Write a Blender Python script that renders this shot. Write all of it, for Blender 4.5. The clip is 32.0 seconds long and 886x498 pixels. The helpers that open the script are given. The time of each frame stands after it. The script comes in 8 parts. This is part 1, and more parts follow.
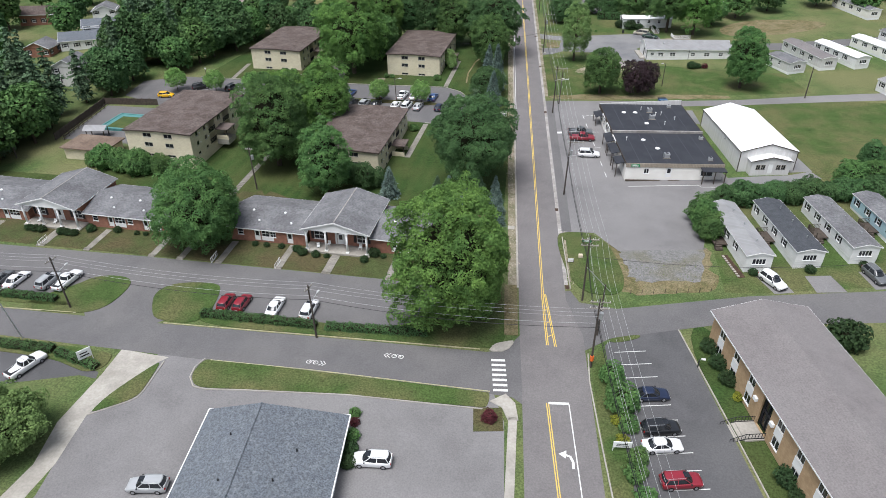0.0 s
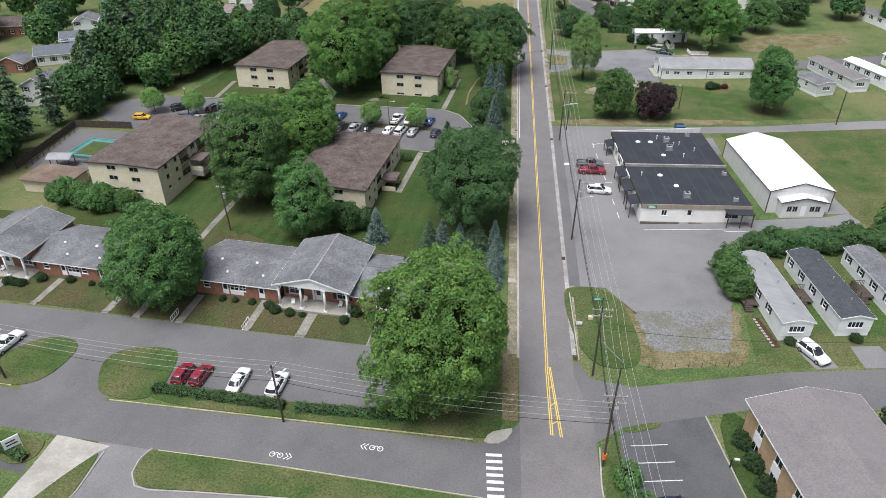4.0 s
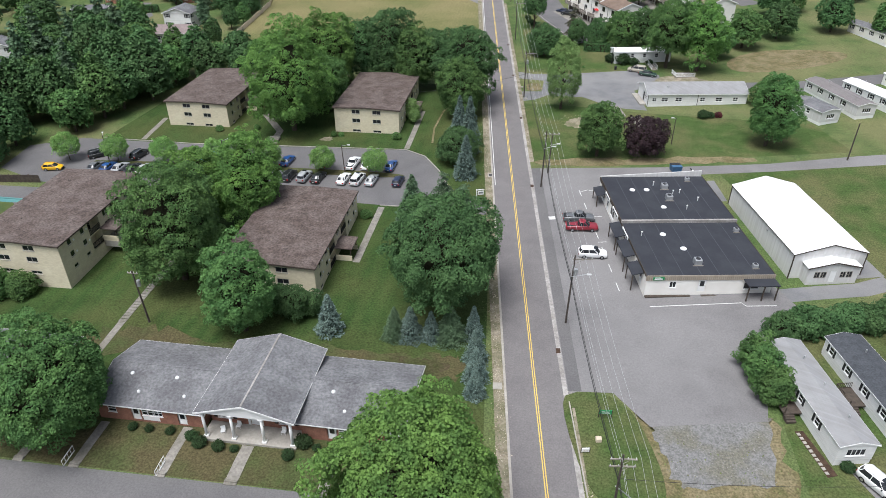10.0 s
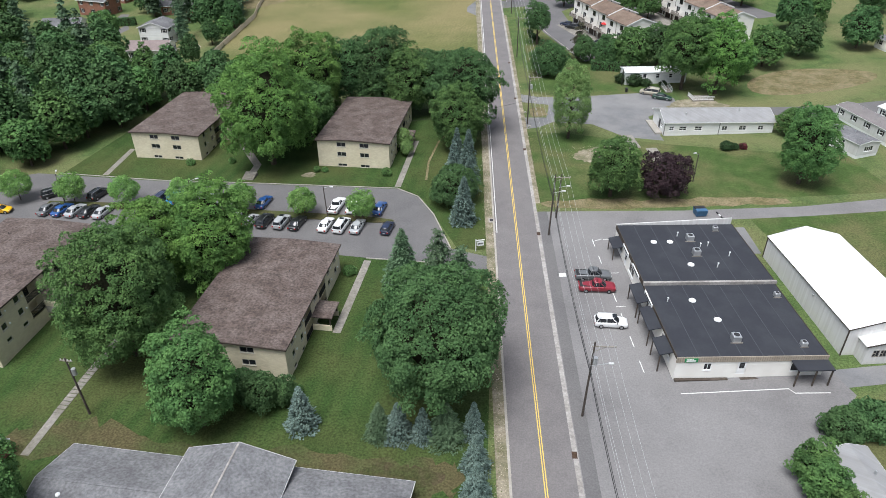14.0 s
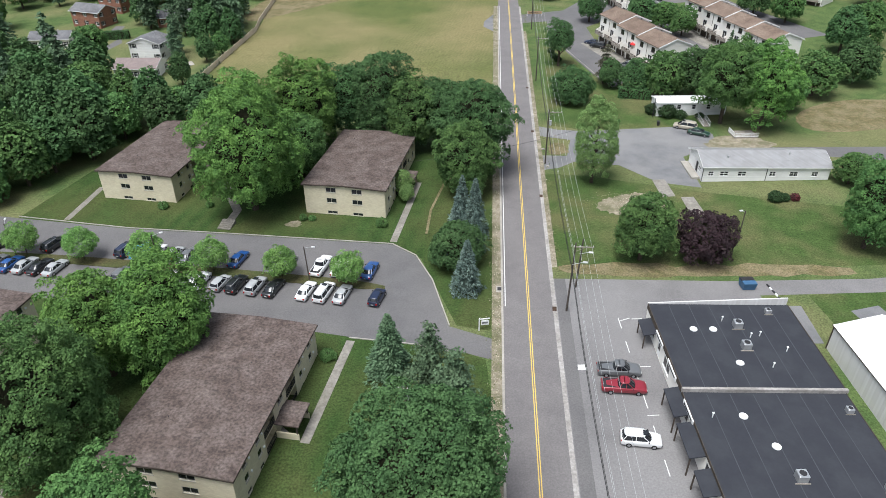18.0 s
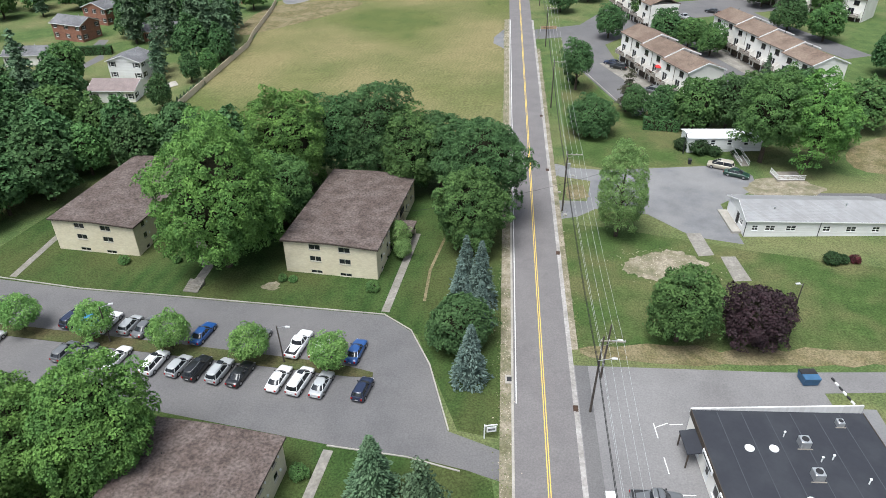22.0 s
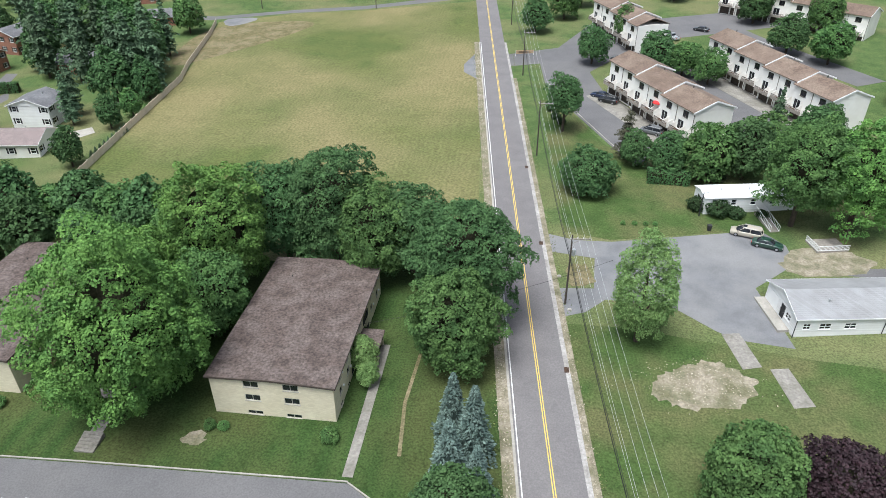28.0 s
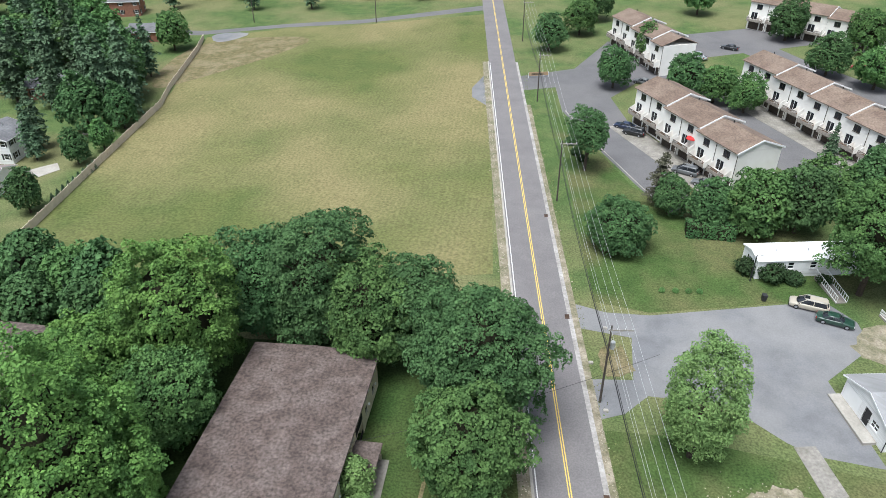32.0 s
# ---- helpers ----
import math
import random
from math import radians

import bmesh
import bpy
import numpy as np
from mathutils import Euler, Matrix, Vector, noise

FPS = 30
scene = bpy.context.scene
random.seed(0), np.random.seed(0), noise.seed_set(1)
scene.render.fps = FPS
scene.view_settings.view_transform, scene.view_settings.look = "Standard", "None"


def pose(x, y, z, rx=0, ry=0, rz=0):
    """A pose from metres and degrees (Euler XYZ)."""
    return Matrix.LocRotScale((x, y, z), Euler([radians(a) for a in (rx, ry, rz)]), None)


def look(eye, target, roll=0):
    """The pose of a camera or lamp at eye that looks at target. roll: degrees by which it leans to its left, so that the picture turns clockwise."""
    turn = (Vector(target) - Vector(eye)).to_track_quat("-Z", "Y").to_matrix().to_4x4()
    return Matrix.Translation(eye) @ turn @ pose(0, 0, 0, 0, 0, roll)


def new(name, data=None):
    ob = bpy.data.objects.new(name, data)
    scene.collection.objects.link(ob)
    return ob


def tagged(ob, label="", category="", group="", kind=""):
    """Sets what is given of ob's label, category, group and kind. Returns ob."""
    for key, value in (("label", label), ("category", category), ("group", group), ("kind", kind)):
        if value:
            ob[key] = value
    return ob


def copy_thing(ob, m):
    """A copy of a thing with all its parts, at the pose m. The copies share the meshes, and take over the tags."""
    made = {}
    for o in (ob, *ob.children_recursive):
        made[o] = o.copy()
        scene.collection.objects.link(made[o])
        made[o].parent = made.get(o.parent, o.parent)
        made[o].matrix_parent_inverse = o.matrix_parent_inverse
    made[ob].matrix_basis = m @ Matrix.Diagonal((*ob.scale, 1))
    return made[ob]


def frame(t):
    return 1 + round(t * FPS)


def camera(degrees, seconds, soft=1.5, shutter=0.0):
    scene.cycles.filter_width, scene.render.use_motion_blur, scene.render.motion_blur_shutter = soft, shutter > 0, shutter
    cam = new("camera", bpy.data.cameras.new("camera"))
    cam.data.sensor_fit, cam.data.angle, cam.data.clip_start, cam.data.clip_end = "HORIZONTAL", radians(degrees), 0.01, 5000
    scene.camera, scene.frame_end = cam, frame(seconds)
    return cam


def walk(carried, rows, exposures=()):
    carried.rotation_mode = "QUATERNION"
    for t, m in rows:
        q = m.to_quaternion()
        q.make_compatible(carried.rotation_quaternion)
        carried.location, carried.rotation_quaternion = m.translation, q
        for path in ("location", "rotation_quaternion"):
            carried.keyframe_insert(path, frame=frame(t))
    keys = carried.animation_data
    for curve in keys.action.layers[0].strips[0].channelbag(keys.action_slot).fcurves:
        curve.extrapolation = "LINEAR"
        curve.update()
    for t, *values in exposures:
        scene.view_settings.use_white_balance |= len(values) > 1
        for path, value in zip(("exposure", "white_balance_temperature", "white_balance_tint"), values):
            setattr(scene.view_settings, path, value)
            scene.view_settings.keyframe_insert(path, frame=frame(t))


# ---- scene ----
cam = camera(66.6, 32.0, soft=0.6)
METRES, EYE, TILT, LEAN, TURN = 148.8, 64.0, 2.7, -3.4, 13.3
ROWS = [
    (0.0, 0.0, 0.0, 0.0, -2.28, -35.12, 3.24),
    (0.5, 0.0022, 0.0132, -0.0008, -2.21, -35.11, 3.25),
    (1.0, 0.0045, 0.0265, -0.0015, -2.15, -35.09, 3.25),
    (1.5, 0.0068, 0.0399, -0.0022, -2.07, -35.09, 3.25),
    (2.0, 0.0091, 0.0533, -0.003, -2.0, -35.07, 3.25),
    (2.5, 0.0116, 0.0672, -0.0036, -1.93, -35.06, 3.26),
    (3.0, 0.014, 0.0813, -0.0043, -1.83, -35.08, 3.26),
    (3.5, 0.0166, 0.0956, -0.0052, -1.75, -35.08, 3.27),
    (5.5, 0.0232, 0.1519, -0.0081, -1.5, -35.03, 3.28),
    (6.0, 0.0238, 0.1658, -0.0088, -1.43, -35.02, 3.29),
    (6.5, 0.0247, 0.1796, -0.0096, -1.51, -35.03, 3.29),
    (7.0, 0.0253, 0.1934, -0.0101, -1.98, -35.08, 3.28),
    (7.5, 0.0249, 0.2072, -0.0106, -2.44, -35.13, 3.27),
    (8.0, 0.0251, 0.2207, -0.0114, -2.78, -35.14, 3.25),
    (8.5, 0.0255, 0.2343, -0.0123, -3.46, -35.18, 3.22),
    (9.0, 0.0254, 0.2479, -0.0133, -4.11, -35.22, 3.19),
    (9.5, 0.0255, 0.2614, -0.0141, -4.67, -35.26, 3.17),
    (10.0, 0.0254, 0.2747, -0.015, -4.98, -35.26, 3.15),
    (10.5, 0.0256, 0.2881, -0.0158, -5.19, -35.26, 3.13),
    (11.0, 0.026, 0.3017, -0.0165, -5.32, -35.29, 3.12),
    (11.5, 0.0268, 0.3159, -0.0172, -5.43, -35.28, 3.12),
    (12.0, 0.0284, 0.331, -0.0179, -5.46, -35.29, 3.12),
    (12.5, 0.0305, 0.3464, -0.0188, -5.48, -35.28, 3.12),
    (13.0, 0.0331, 0.3625, -0.0196, -5.51, -35.29, 3.13),
    (13.5, 0.0366, 0.3792, -0.0201, -5.48, -35.32, 3.16),
    (14.0, 0.0395, 0.396, -0.0215, -5.18, -35.25, 3.17),
    (14.5, 0.0433, 0.4129, -0.0224, -4.52, -35.21, 3.19),
    (16.5, 0.0609, 0.4823, -0.0262, -3.49, -35.19, 3.29),
    (17.0, 0.0647, 0.4997, -0.0273, -3.39, -35.19, 3.31),
    (17.5, 0.0682, 0.5169, -0.0285, -3.31, -35.17, 3.3),
    (18.0, 0.0716, 0.5339, -0.0293, -3.23, -35.18, 3.31),
    (18.5, 0.0744, 0.5507, -0.0302, -3.14, -35.18, 3.29),
    (19.0, 0.0771, 0.5673, -0.0314, -3.06, -35.17, 3.32),
    (19.5, 0.0794, 0.5839, -0.0324, -2.96, -35.17, 3.32),
    (20.0, 0.0815, 0.6003, -0.0334, -2.86, -35.17, 3.33),
    (20.5, 0.0829, 0.6168, -0.0344, -2.76, -35.15, 3.33),
    (21.0, 0.0842, 0.6332, -0.0354, -2.68, -35.15, 3.32),
    (21.5, 0.0853, 0.6496, -0.0361, -2.58, -35.16, 3.32),
    (22.0, 0.0858, 0.6659, -0.0371, -2.36, -35.14, 3.3),
    (22.5, 0.0867, 0.682, -0.038, -2.14, -35.11, 3.32),
    (23.0, 0.0872, 0.6984, -0.0385, -2.75, -35.17, 3.29),
    (23.5, 0.0868, 0.7147, -0.0393, -3.1, -35.19, 3.27),
    (24.0, 0.0869, 0.7309, -0.0398, -3.05, -35.19, 3.26),
    (24.5, 0.087, 0.7472, -0.0406, -3.04, -35.18, 3.24),
    (25.0, 0.0873, 0.7635, -0.0413, -3.38, -35.21, 3.24),
    (25.5, 0.0871, 0.7798, -0.042, -3.73, -35.23, 3.21),
    (27.5, 0.0864, 0.8439, -0.0451, -5.71, -35.39, 3.06),
    (28.0, 0.0866, 0.8601, -0.0461, -5.79, -35.39, 3.06),
    (28.5, 0.0869, 0.8763, -0.0469, -5.85, -35.4, 3.05),
    (29.0, 0.0872, 0.8925, -0.0478, -5.89, -35.4, 3.05),
    (29.5, 0.0878, 0.9087, -0.0488, -5.86, -35.38, 3.06),
    (30.0, 0.0886, 0.9251, -0.0495, -5.81, -35.39, 3.05),
    (30.5, 0.0895, 0.9415, -0.0505, -5.76, -35.38, 3.06),
    (31.0, 0.0904, 0.9579, -0.0514, -5.72, -35.38, 3.05),
    (31.5, 0.0916, 0.9744, -0.0522, -5.66, -35.37, 3.06),
    (32.0, 0.0925, 0.9908, -0.0531, -5.63, -35.37, 3.06),
]
walk(cam, [(t, pose(0, 0, EYE, TILT, LEAN, TURN) @ pose(METRES * x, METRES * y, METRES * z, 90 + pitch, roll, yaw)) for t, x, y, z, yaw, pitch, roll in ROWS],
     exposures=((0, 0.92, 6150, 10), (7, 0.94, 6150, 10), (13, 1.0, 6150, 9), (19, 1.08, 6150, 8), (25, 1.22, 6050, 7), (32, 1.24, 6000, 7)))


# ---- world, sun, exposure ----
world = bpy.data.worlds.new("overcast_sky")
scene.world = world
world.use_nodes = True
wn = world.node_tree.nodes
sky = wn.new("ShaderNodeTexSky")
sky.sky_type, sky.sun_disc = "NISHITA", False
sky.sun_elevation, sky.sun_rotation = radians(69), radians(208)
sky.dust_density, sky.air_density = 4.0, 1.0
hsv = wn.new("ShaderNodeHueSaturation")
hsv.inputs["Saturation"].default_value = 0.5
world.node_tree.links.new(sky.outputs[0], hsv.inputs["Color"])
world.node_tree.links.new(hsv.outputs[0], wn["Background"].inputs["Color"])
wn["Background"].inputs["Strength"].default_value = 0.078
sun = new("sun", bpy.data.lights.new("sun", "SUN"))
sun.data.energy, sun.data.angle, sun.data.color = 1.95, radians(34), (1.0, 0.98, 0.95)
sun.matrix_world = look((0, 0, 100), (18, 34, 0))


# ---- the lie of the land and the line of the main road ----
def G(x, y):
    """Height of the evenly rising ground."""
    return 2.6 + 0.02 * x + 0.031 * (y - 120)


def XC(y):
    """The main road's centre line."""
    return -1.9 - 0.1155 * (y - 93)


ROAD_TURN = math.degrees(math.atan(0.1155))
rng = np.random.default_rng(7)


# ---- materials ----
def mat(name, c1, c2=None, scale=1.0, rough=0.85, bump=0.15, c3=None, scale3=0.08, amount3=0.6, metal=0.0,
        rows=None, fine=0.0, coat=0.0, spec=0.3, vary=0.0, island=0.0, tint=False, stretch=None, local=False, grain=3.0, bands=None, thin=0.0):
    m = bpy.data.materials.new(name)
    m.use_nodes = True
    nt = m.node_tree
    N, L = nt.nodes, nt.links
    b = N["Principled BSDF"]
    b.inputs["Roughness"].default_value, b.inputs["Metallic"].default_value = rough, metal
    b.inputs["Specular IOR Level"].default_value, b.inputs["Coat Weight"].default_value = spec, coat
    if local or rows:
        src = N.new("ShaderNodeTexCoord").outputs["Object"]
    else:
        src = N.new("ShaderNodeNewGeometry").outputs["Position"]
    if stretch:
        mp = N.new("ShaderNodeMapping")
        mp.inputs["Scale"].default_value = stretch
        L.new(src, mp.inputs["Vector"])
        src = mp.outputs[0]

    def noise_at(s, detail=5.0, low=0.35, high=0.65):
        n = N.new("ShaderNodeTexNoise")
        n.inputs["Scale"].default_value, n.inputs["Detail"].default_value = s, detail
        L.new(src, n.inputs["Vector"])
        r = N.new("ShaderNodeMapRange")
        r.inputs["From Min"].default_value, r.inputs["From Max"].default_value = low, high
        L.new(n.outputs["Fac"], r.inputs["Value"])
        return r.outputs[0]

    def mixed(fac, a, bb, mode="MIX"):
        x = N.new("ShaderNodeMix")
        x.data_type, x.blend_type = "RGBA", mode
        for sock, v in ((x.inputs[0], fac), (x.inputs[6], a), (x.inputs[7], bb)):
            if isinstance(v, (int, float)):
                sock.default_value = v
            elif isinstance(v, tuple):
                sock.default_value = (*v, 1) if len(v) == 3 else v
            else:
                L.new(v, sock)
        return x.outputs[2]

    def scaled(v, k):
        q = N.new("ShaderNodeMath")
        q.operation = "MULTIPLY"
        L.new(v, q.inputs[0])
        q.inputs[1].default_value = k
        return q.outputs[0]

    c2 = c2 or tuple(v * 0.8 for v in c1)
    if tint:
        base = N.new("ShaderNodeObjectInfo").outputs["Color"]
        col = base
    else:
        col = mixed(noise_at(scale), c1, c2)
    if bands:
        wv = N.new("ShaderNodeTexWave")
        wv.inputs["Scale"].default_value, wv.inputs["Distortion"].default_value, wv.inputs["Detail"].default_value = bands[0], 3.0, 3.0
        wv.inputs["Detail Scale"].default_value = 0.6
        L.new(src, wv.inputs["Vector"])
        both = N.new("ShaderNodeMath")
        both.operation = "MULTIPLY"
        L.new(wv.outputs["Fac"], both.inputs[0])
        L.new(noise_at(0.022, 4.0, 0.42, 0.6), both.inputs[1])
        col = mixed(scaled(both.outputs[0], bands[2]), col, bands[1])
    if c3:
        col = mixed(scaled(noise_at(scale3, 4.0, 0.42, 0.62), amount3), col, c3)
    height = None
    if rows:
        bw, bh, mortar, dark = rows
        sx = N.new("ShaderNodeSeparateXYZ")
        L.new(src, sx.inputs[0])
        add = N.new("ShaderNodeMath")
        L.new(sx.outputs[0], add.inputs[0])
        L.new(sx.outputs[1], add.inputs[1])
        cb = N.new("ShaderNodeCombineXYZ")
        L.new(add.outputs[0], cb.inputs[0])
        L.new(sx.outputs[2], cb.inputs[1])
        br = N.new("ShaderNodeTexBrick")
        br.inputs["Scale"].default_value = 1.0
        br.inputs["Brick Width"].default_value, br.inputs["Row Height"].default_value = bw, bh
        br.inputs["Mortar Size"].default_value = mortar
        br.inputs["Color1"].default_value, br.inputs["Color2"].default_value = (1, 1, 1, 1), (0.88, 0.87, 0.86, 1)
        br.inputs["Mortar"].default_value = (*dark, 1)
        L.new(cb.outputs[0], br.inputs["Vector"])
        col = mixed(1.0, col, br.outputs["Color"], "MULTIPLY")
        height = br.outputs["Fac"]
    if vary:
        oi = N.new("ShaderNodeObjectInfo")
        h = N.new("ShaderNodeHueSaturation")
        r = N.new("ShaderNodeMapRange")
        r.inputs["To Min"].default_value, r.inputs["To Max"].default_value = 1 - vary, 1 + vary
        L.new(oi.outputs["Random"], r.inputs["Value"])
        L.new(r.outputs[0], h.inputs["Value"])
        r2 = N.new("ShaderNodeMapRange")
        r2.inputs["To Min"].default_value, r2.inputs["To Max"].default_value = 0.5 - vary * 0.07, 0.5 + vary * 0.07
        L.new(oi.outputs["Random"], r2.inputs["Value"])
        L.new(r2.outputs[0], h.inputs["Hue"])
        L.new(col, h.inputs["Color"])
        col = h.outputs[0]
    if island:
        ge = N.new("ShaderNodeNewGeometry")
        h = N.new("ShaderNodeHueSaturation")
        r = N.new("ShaderNodeMapRange")
        r.inputs["To Min"].default_value, r.inputs["To Max"].default_value = 1 - island, 1 + island
        L.new(ge.outputs["Random Per Island"], r.inputs["Value"])
        L.new(r.outputs[0], h.inputs["Value"])
        L.new(col, h.inputs["Color"])
        col = h.outputs[0]
    if fine:
        col = mixed(fine, col, mixed(noise_at(grain, 9.0, 0.3, 0.7), (0.3, 0.3, 0.3), (1.35, 1.35, 1.35)), "MULTIPLY")
    L.new(col, b.inputs["Base Color"])
    if thin:
        tl, mx = N.new("ShaderNodeBsdfTranslucent"), N.new("ShaderNodeMixShader")
        mx.inputs[0].default_value = thin
        L.new(col, tl.inputs["Color"])
        L.new(b.outputs[0], mx.inputs[1])
        L.new(tl.outputs[0], mx.inputs[2])
        L.new(mx.outputs[0], N["Material Output"].inputs["Surface"])
    if bump:
        bp = N.new("ShaderNodeBump")
        bp.inputs["Strength"].default_value, bp.inputs["Distance"].default_value = bump, 0.05
        L.new(height if height else noise_at(scale * 6, 4.0, 0.2, 0.8), bp.inputs["Height"])
        L.new(bp.outputs[0], b.inputs["Normal"])
    return m


GRASS = mat("lawn_grass", (0.1, 0.142, 0.05), (0.07, 0.112, 0.038), 0.35, 0.95, 0.5, (0.19, 0.178, 0.088), 0.055, 0.7, fine=0.65, grain=4.0, spec=0.1)
LAWN = mat("mown_lawn", (0.046, 0.084, 0.024), (0.034, 0.064, 0.018), 0.25, 0.95, 0.5, (0.092, 0.092, 0.036), 0.07, 0.5, fine=0.65, grain=4.0, spec=0.1, bands=(0.11, (0.085, 0.105, 0.036), 0.3))
WORN = mat("worn_lawn", (0.072, 0.092, 0.034), (0.062, 0.07, 0.029), 0.5, 0.95, 0.5, (0.105, 0.082, 0.045), 0.16, 0.7, fine=0.65, grain=4.0, spec=0.1)
ISLE = mat("verge_lawn", (0.07, 0.11, 0.033), (0.052, 0.088, 0.026), 0.4, 0.95, 0.4, (0.15, 0.135, 0.066), 0.11, 0.62, fine=0.65, grain=4.0, spec=0.1)
CLIPPED = mat("clipped_dark_leaves", (0.034, 0.062, 0.024), (0.025, 0.046, 0.018), 0.6, 0.7, 0.0, vary=0.15, island=0.4, spec=0.12)
FIELD = mat("dry_meadow", (0.118, 0.132, 0.046), (0.088, 0.113, 0.037), 0.1, 0.95, 0.2, (0.225, 0.19, 0.095), 0.022, 0.8, fine=0.5, grain=2.2, spec=0.1, bands=(0.3, (0.33, 0.29, 0.17), 0.16))
DRY = mat("dry_grass", (0.19, 0.155, 0.085), (0.115, 0.112, 0.05), 0.9, 0.95, 0.5, (0.24, 0.2, 0.125), 0.25, 0.6, fine=0.6, grain=4.0, spec=0.1)
DIRT = mat("pale_crumbling_verge", (0.32, 0.28, 0.215), (0.2, 0.175, 0.12), 0.9, 0.95, 0.6, (0.12, 0.12, 0.06), 0.35, 0.7, fine=0.45, grain=4.0)
BARE = mat("bare_shaded_earth", (0.088, 0.07, 0.042), (0.062, 0.062, 0.028), 0.8, 0.95, 0.5, (0.05, 0.066, 0.022), 0.4, 0.6, fine=0.6, grain=4.0, spec=0.1)
SOIL = mat("mulch", (0.075, 0.045, 0.03), (0.05, 0.03, 0.02), 2.0, 0.95, 0.6, fine=0.5)
ROAD = mat("road_asphalt", (0.168, 0.155, 0.155), (0.15, 0.14, 0.14), 0.5, 0.9, 0.1, (0.19, 0.178, 0.175), 0.12, 0.5, fine=0.26, grain=5.0)
LOT = mat("worn_asphalt", (0.19, 0.183, 0.183), (0.165, 0.158, 0.158), 0.3, 0.9, 0.1, (0.23, 0.222, 0.22), 0.06, 0.7, fine=0.26, grain=5.0)
DARKLOT = mat("sealed_asphalt", (0.098, 0.096, 0.1), (0.08, 0.079, 0.082), 0.3, 0.85, 0.1, (0.12, 0.118, 0.12), 0.09, 0.6, fine=0.26, grain=5.0)
STREET = mat("street_asphalt", (0.135, 0.13, 0.132), (0.118, 0.114, 0.116), 0.3, 0.9, 0.1, (0.16, 0.152, 0.15), 0.08, 0.6, fine=0.26, grain=5.0)
GRAVEL = mat("grey_gravel", (0.215, 0.212, 0.21), (0.165, 0.162, 0.155), 1.4, 0.95, 0.5, (0.15, 0.14, 0.095), 0.3, 0.6, fine=0.55, grain=4.0)
PALEGRAVEL = mat("pale_gravel_lot", (0.18, 0.18, 0.187), (0.14, 0.14, 0.146), 0.35, 0.95, 0.3, (0.235, 0.23, 0.225), 0.11, 0.6, fine=0.16, grain=5.0)
CONCRETE = mat("concrete", (0.4, 0.375, 0.335), (0.33, 0.31, 0.275), 0.6, 0.9, 0.1, (0.26, 0.24, 0.21), 0.25, 0.5, fine=0.2)
WINFRAME = mat("weathered_window_frame", (0.46, 0.44, 0.38), (0.36, 0.34, 0.29), 2.0, 0.6, 0.0)
REDWOOD = mat("brown_deck_wood", (0.2, 0.125, 0.085), (0.14, 0.09, 0.06), 2.0, 0.85, 0.2, fine=0.3)
PATH = mat("weathered_path_concrete", (0.285, 0.265, 0.235), (0.215, 0.2, 0.178), 0.9, 0.92, 0.2, (0.15, 0.14, 0.11), 0.3, 0.55, fine=0.35)
GUTTER = mat("concrete_gutter", (0.4, 0.38, 0.36), (0.3, 0.28, 0.265), 0.6, 0.9, 0.15, (0.2, 0.185, 0.165), 0.35, 0.5, fine=0.4)
WHITEPAINT = mat("white_road_paint", (0.72, 0.72, 0.7), (0.55, 0.55, 0.53), 2.0, 0.7, 0.05, fine=0.2)
YELLOWPAINT = mat("yellow_road_paint", (0.72, 0.52, 0.1), (0.62, 0.44, 0.09), 2.0, 0.7, 0.05, fine=0.15)
PALEYELLOW = mat("faded_yellow_paint", (0.5, 0.45, 0.25), (0.36, 0.34, 0.24), 1.5, 0.8, 0.05, fine=0.5)
YBRICK = mat("pale_yellow_brick", (0.72, 0.66, 0.5), (0.67, 0.605, 0.45), 0.9, 0.9, 0.15, (0.6, 0.53, 0.38), 0.2, 0.4, rows=(0.42, 0.14, 0.01, (0.9, 0.88, 0.85)))
TBRICK = mat("tan_brick", (0.5, 0.36, 0.22), (0.42, 0.29, 0.17), 1.5, 0.9, 0.25, rows=(0.42, 0.16, 0.02, (0.9, 0.88, 0.84)))
RBRICK = mat("red_brick", (0.3, 0.15, 0.105), (0.23, 0.11, 0.08), 1.5, 0.9, 0.25, rows=(0.42, 0.16, 0.02, (1.2, 1.15, 1.1)))
BROWNROOF = mat("brown_shingle", (0.122, 0.093, 0.082), (0.085, 0.064, 0.057), 0.9, 0.95, 0.35, (0.17, 0.138, 0.125), 0.4, 0.6, fine=0.75)
GREYROOF = mat("weathered_grey_shingle", (0.2, 0.2, 0.207), (0.155, 0.155, 0.163), 0.6, 0.95, 0.3, (0.11, 0.108, 0.114), 0.22, 0.65, fine=0.5)
BLUEROOF = mat("blue_grey_shingle", (0.17, 0.185, 0.205), (0.115, 0.128, 0.145), 2.2, 0.95, 0.2, (0.13, 0.145, 0.17), 0.5, 0.5, fine=0.7, grain=5.0)
DARKROOF = mat("dark_grey_shingle", (0.075, 0.08, 0.09), (0.055, 0.06, 0.068), 1.2, 0.95, 0.2, fine=0.4, grain=5.0)
PINKROOF = mat("faded_pinkish_brown_shingle", (0.26, 0.21, 0.2), (0.22, 0.178, 0.17), 0.7, 0.95, 0.2, fine=0.4, grain=5.0)
TANROOF = mat("taupe_shingle", (0.195, 0.178, 0.176), (0.172, 0.157, 0.156), 0.7, 0.95, 0.2, (0.215, 0.2, 0.197), 0.15, 0.5, fine=0.3, grain=5.0)
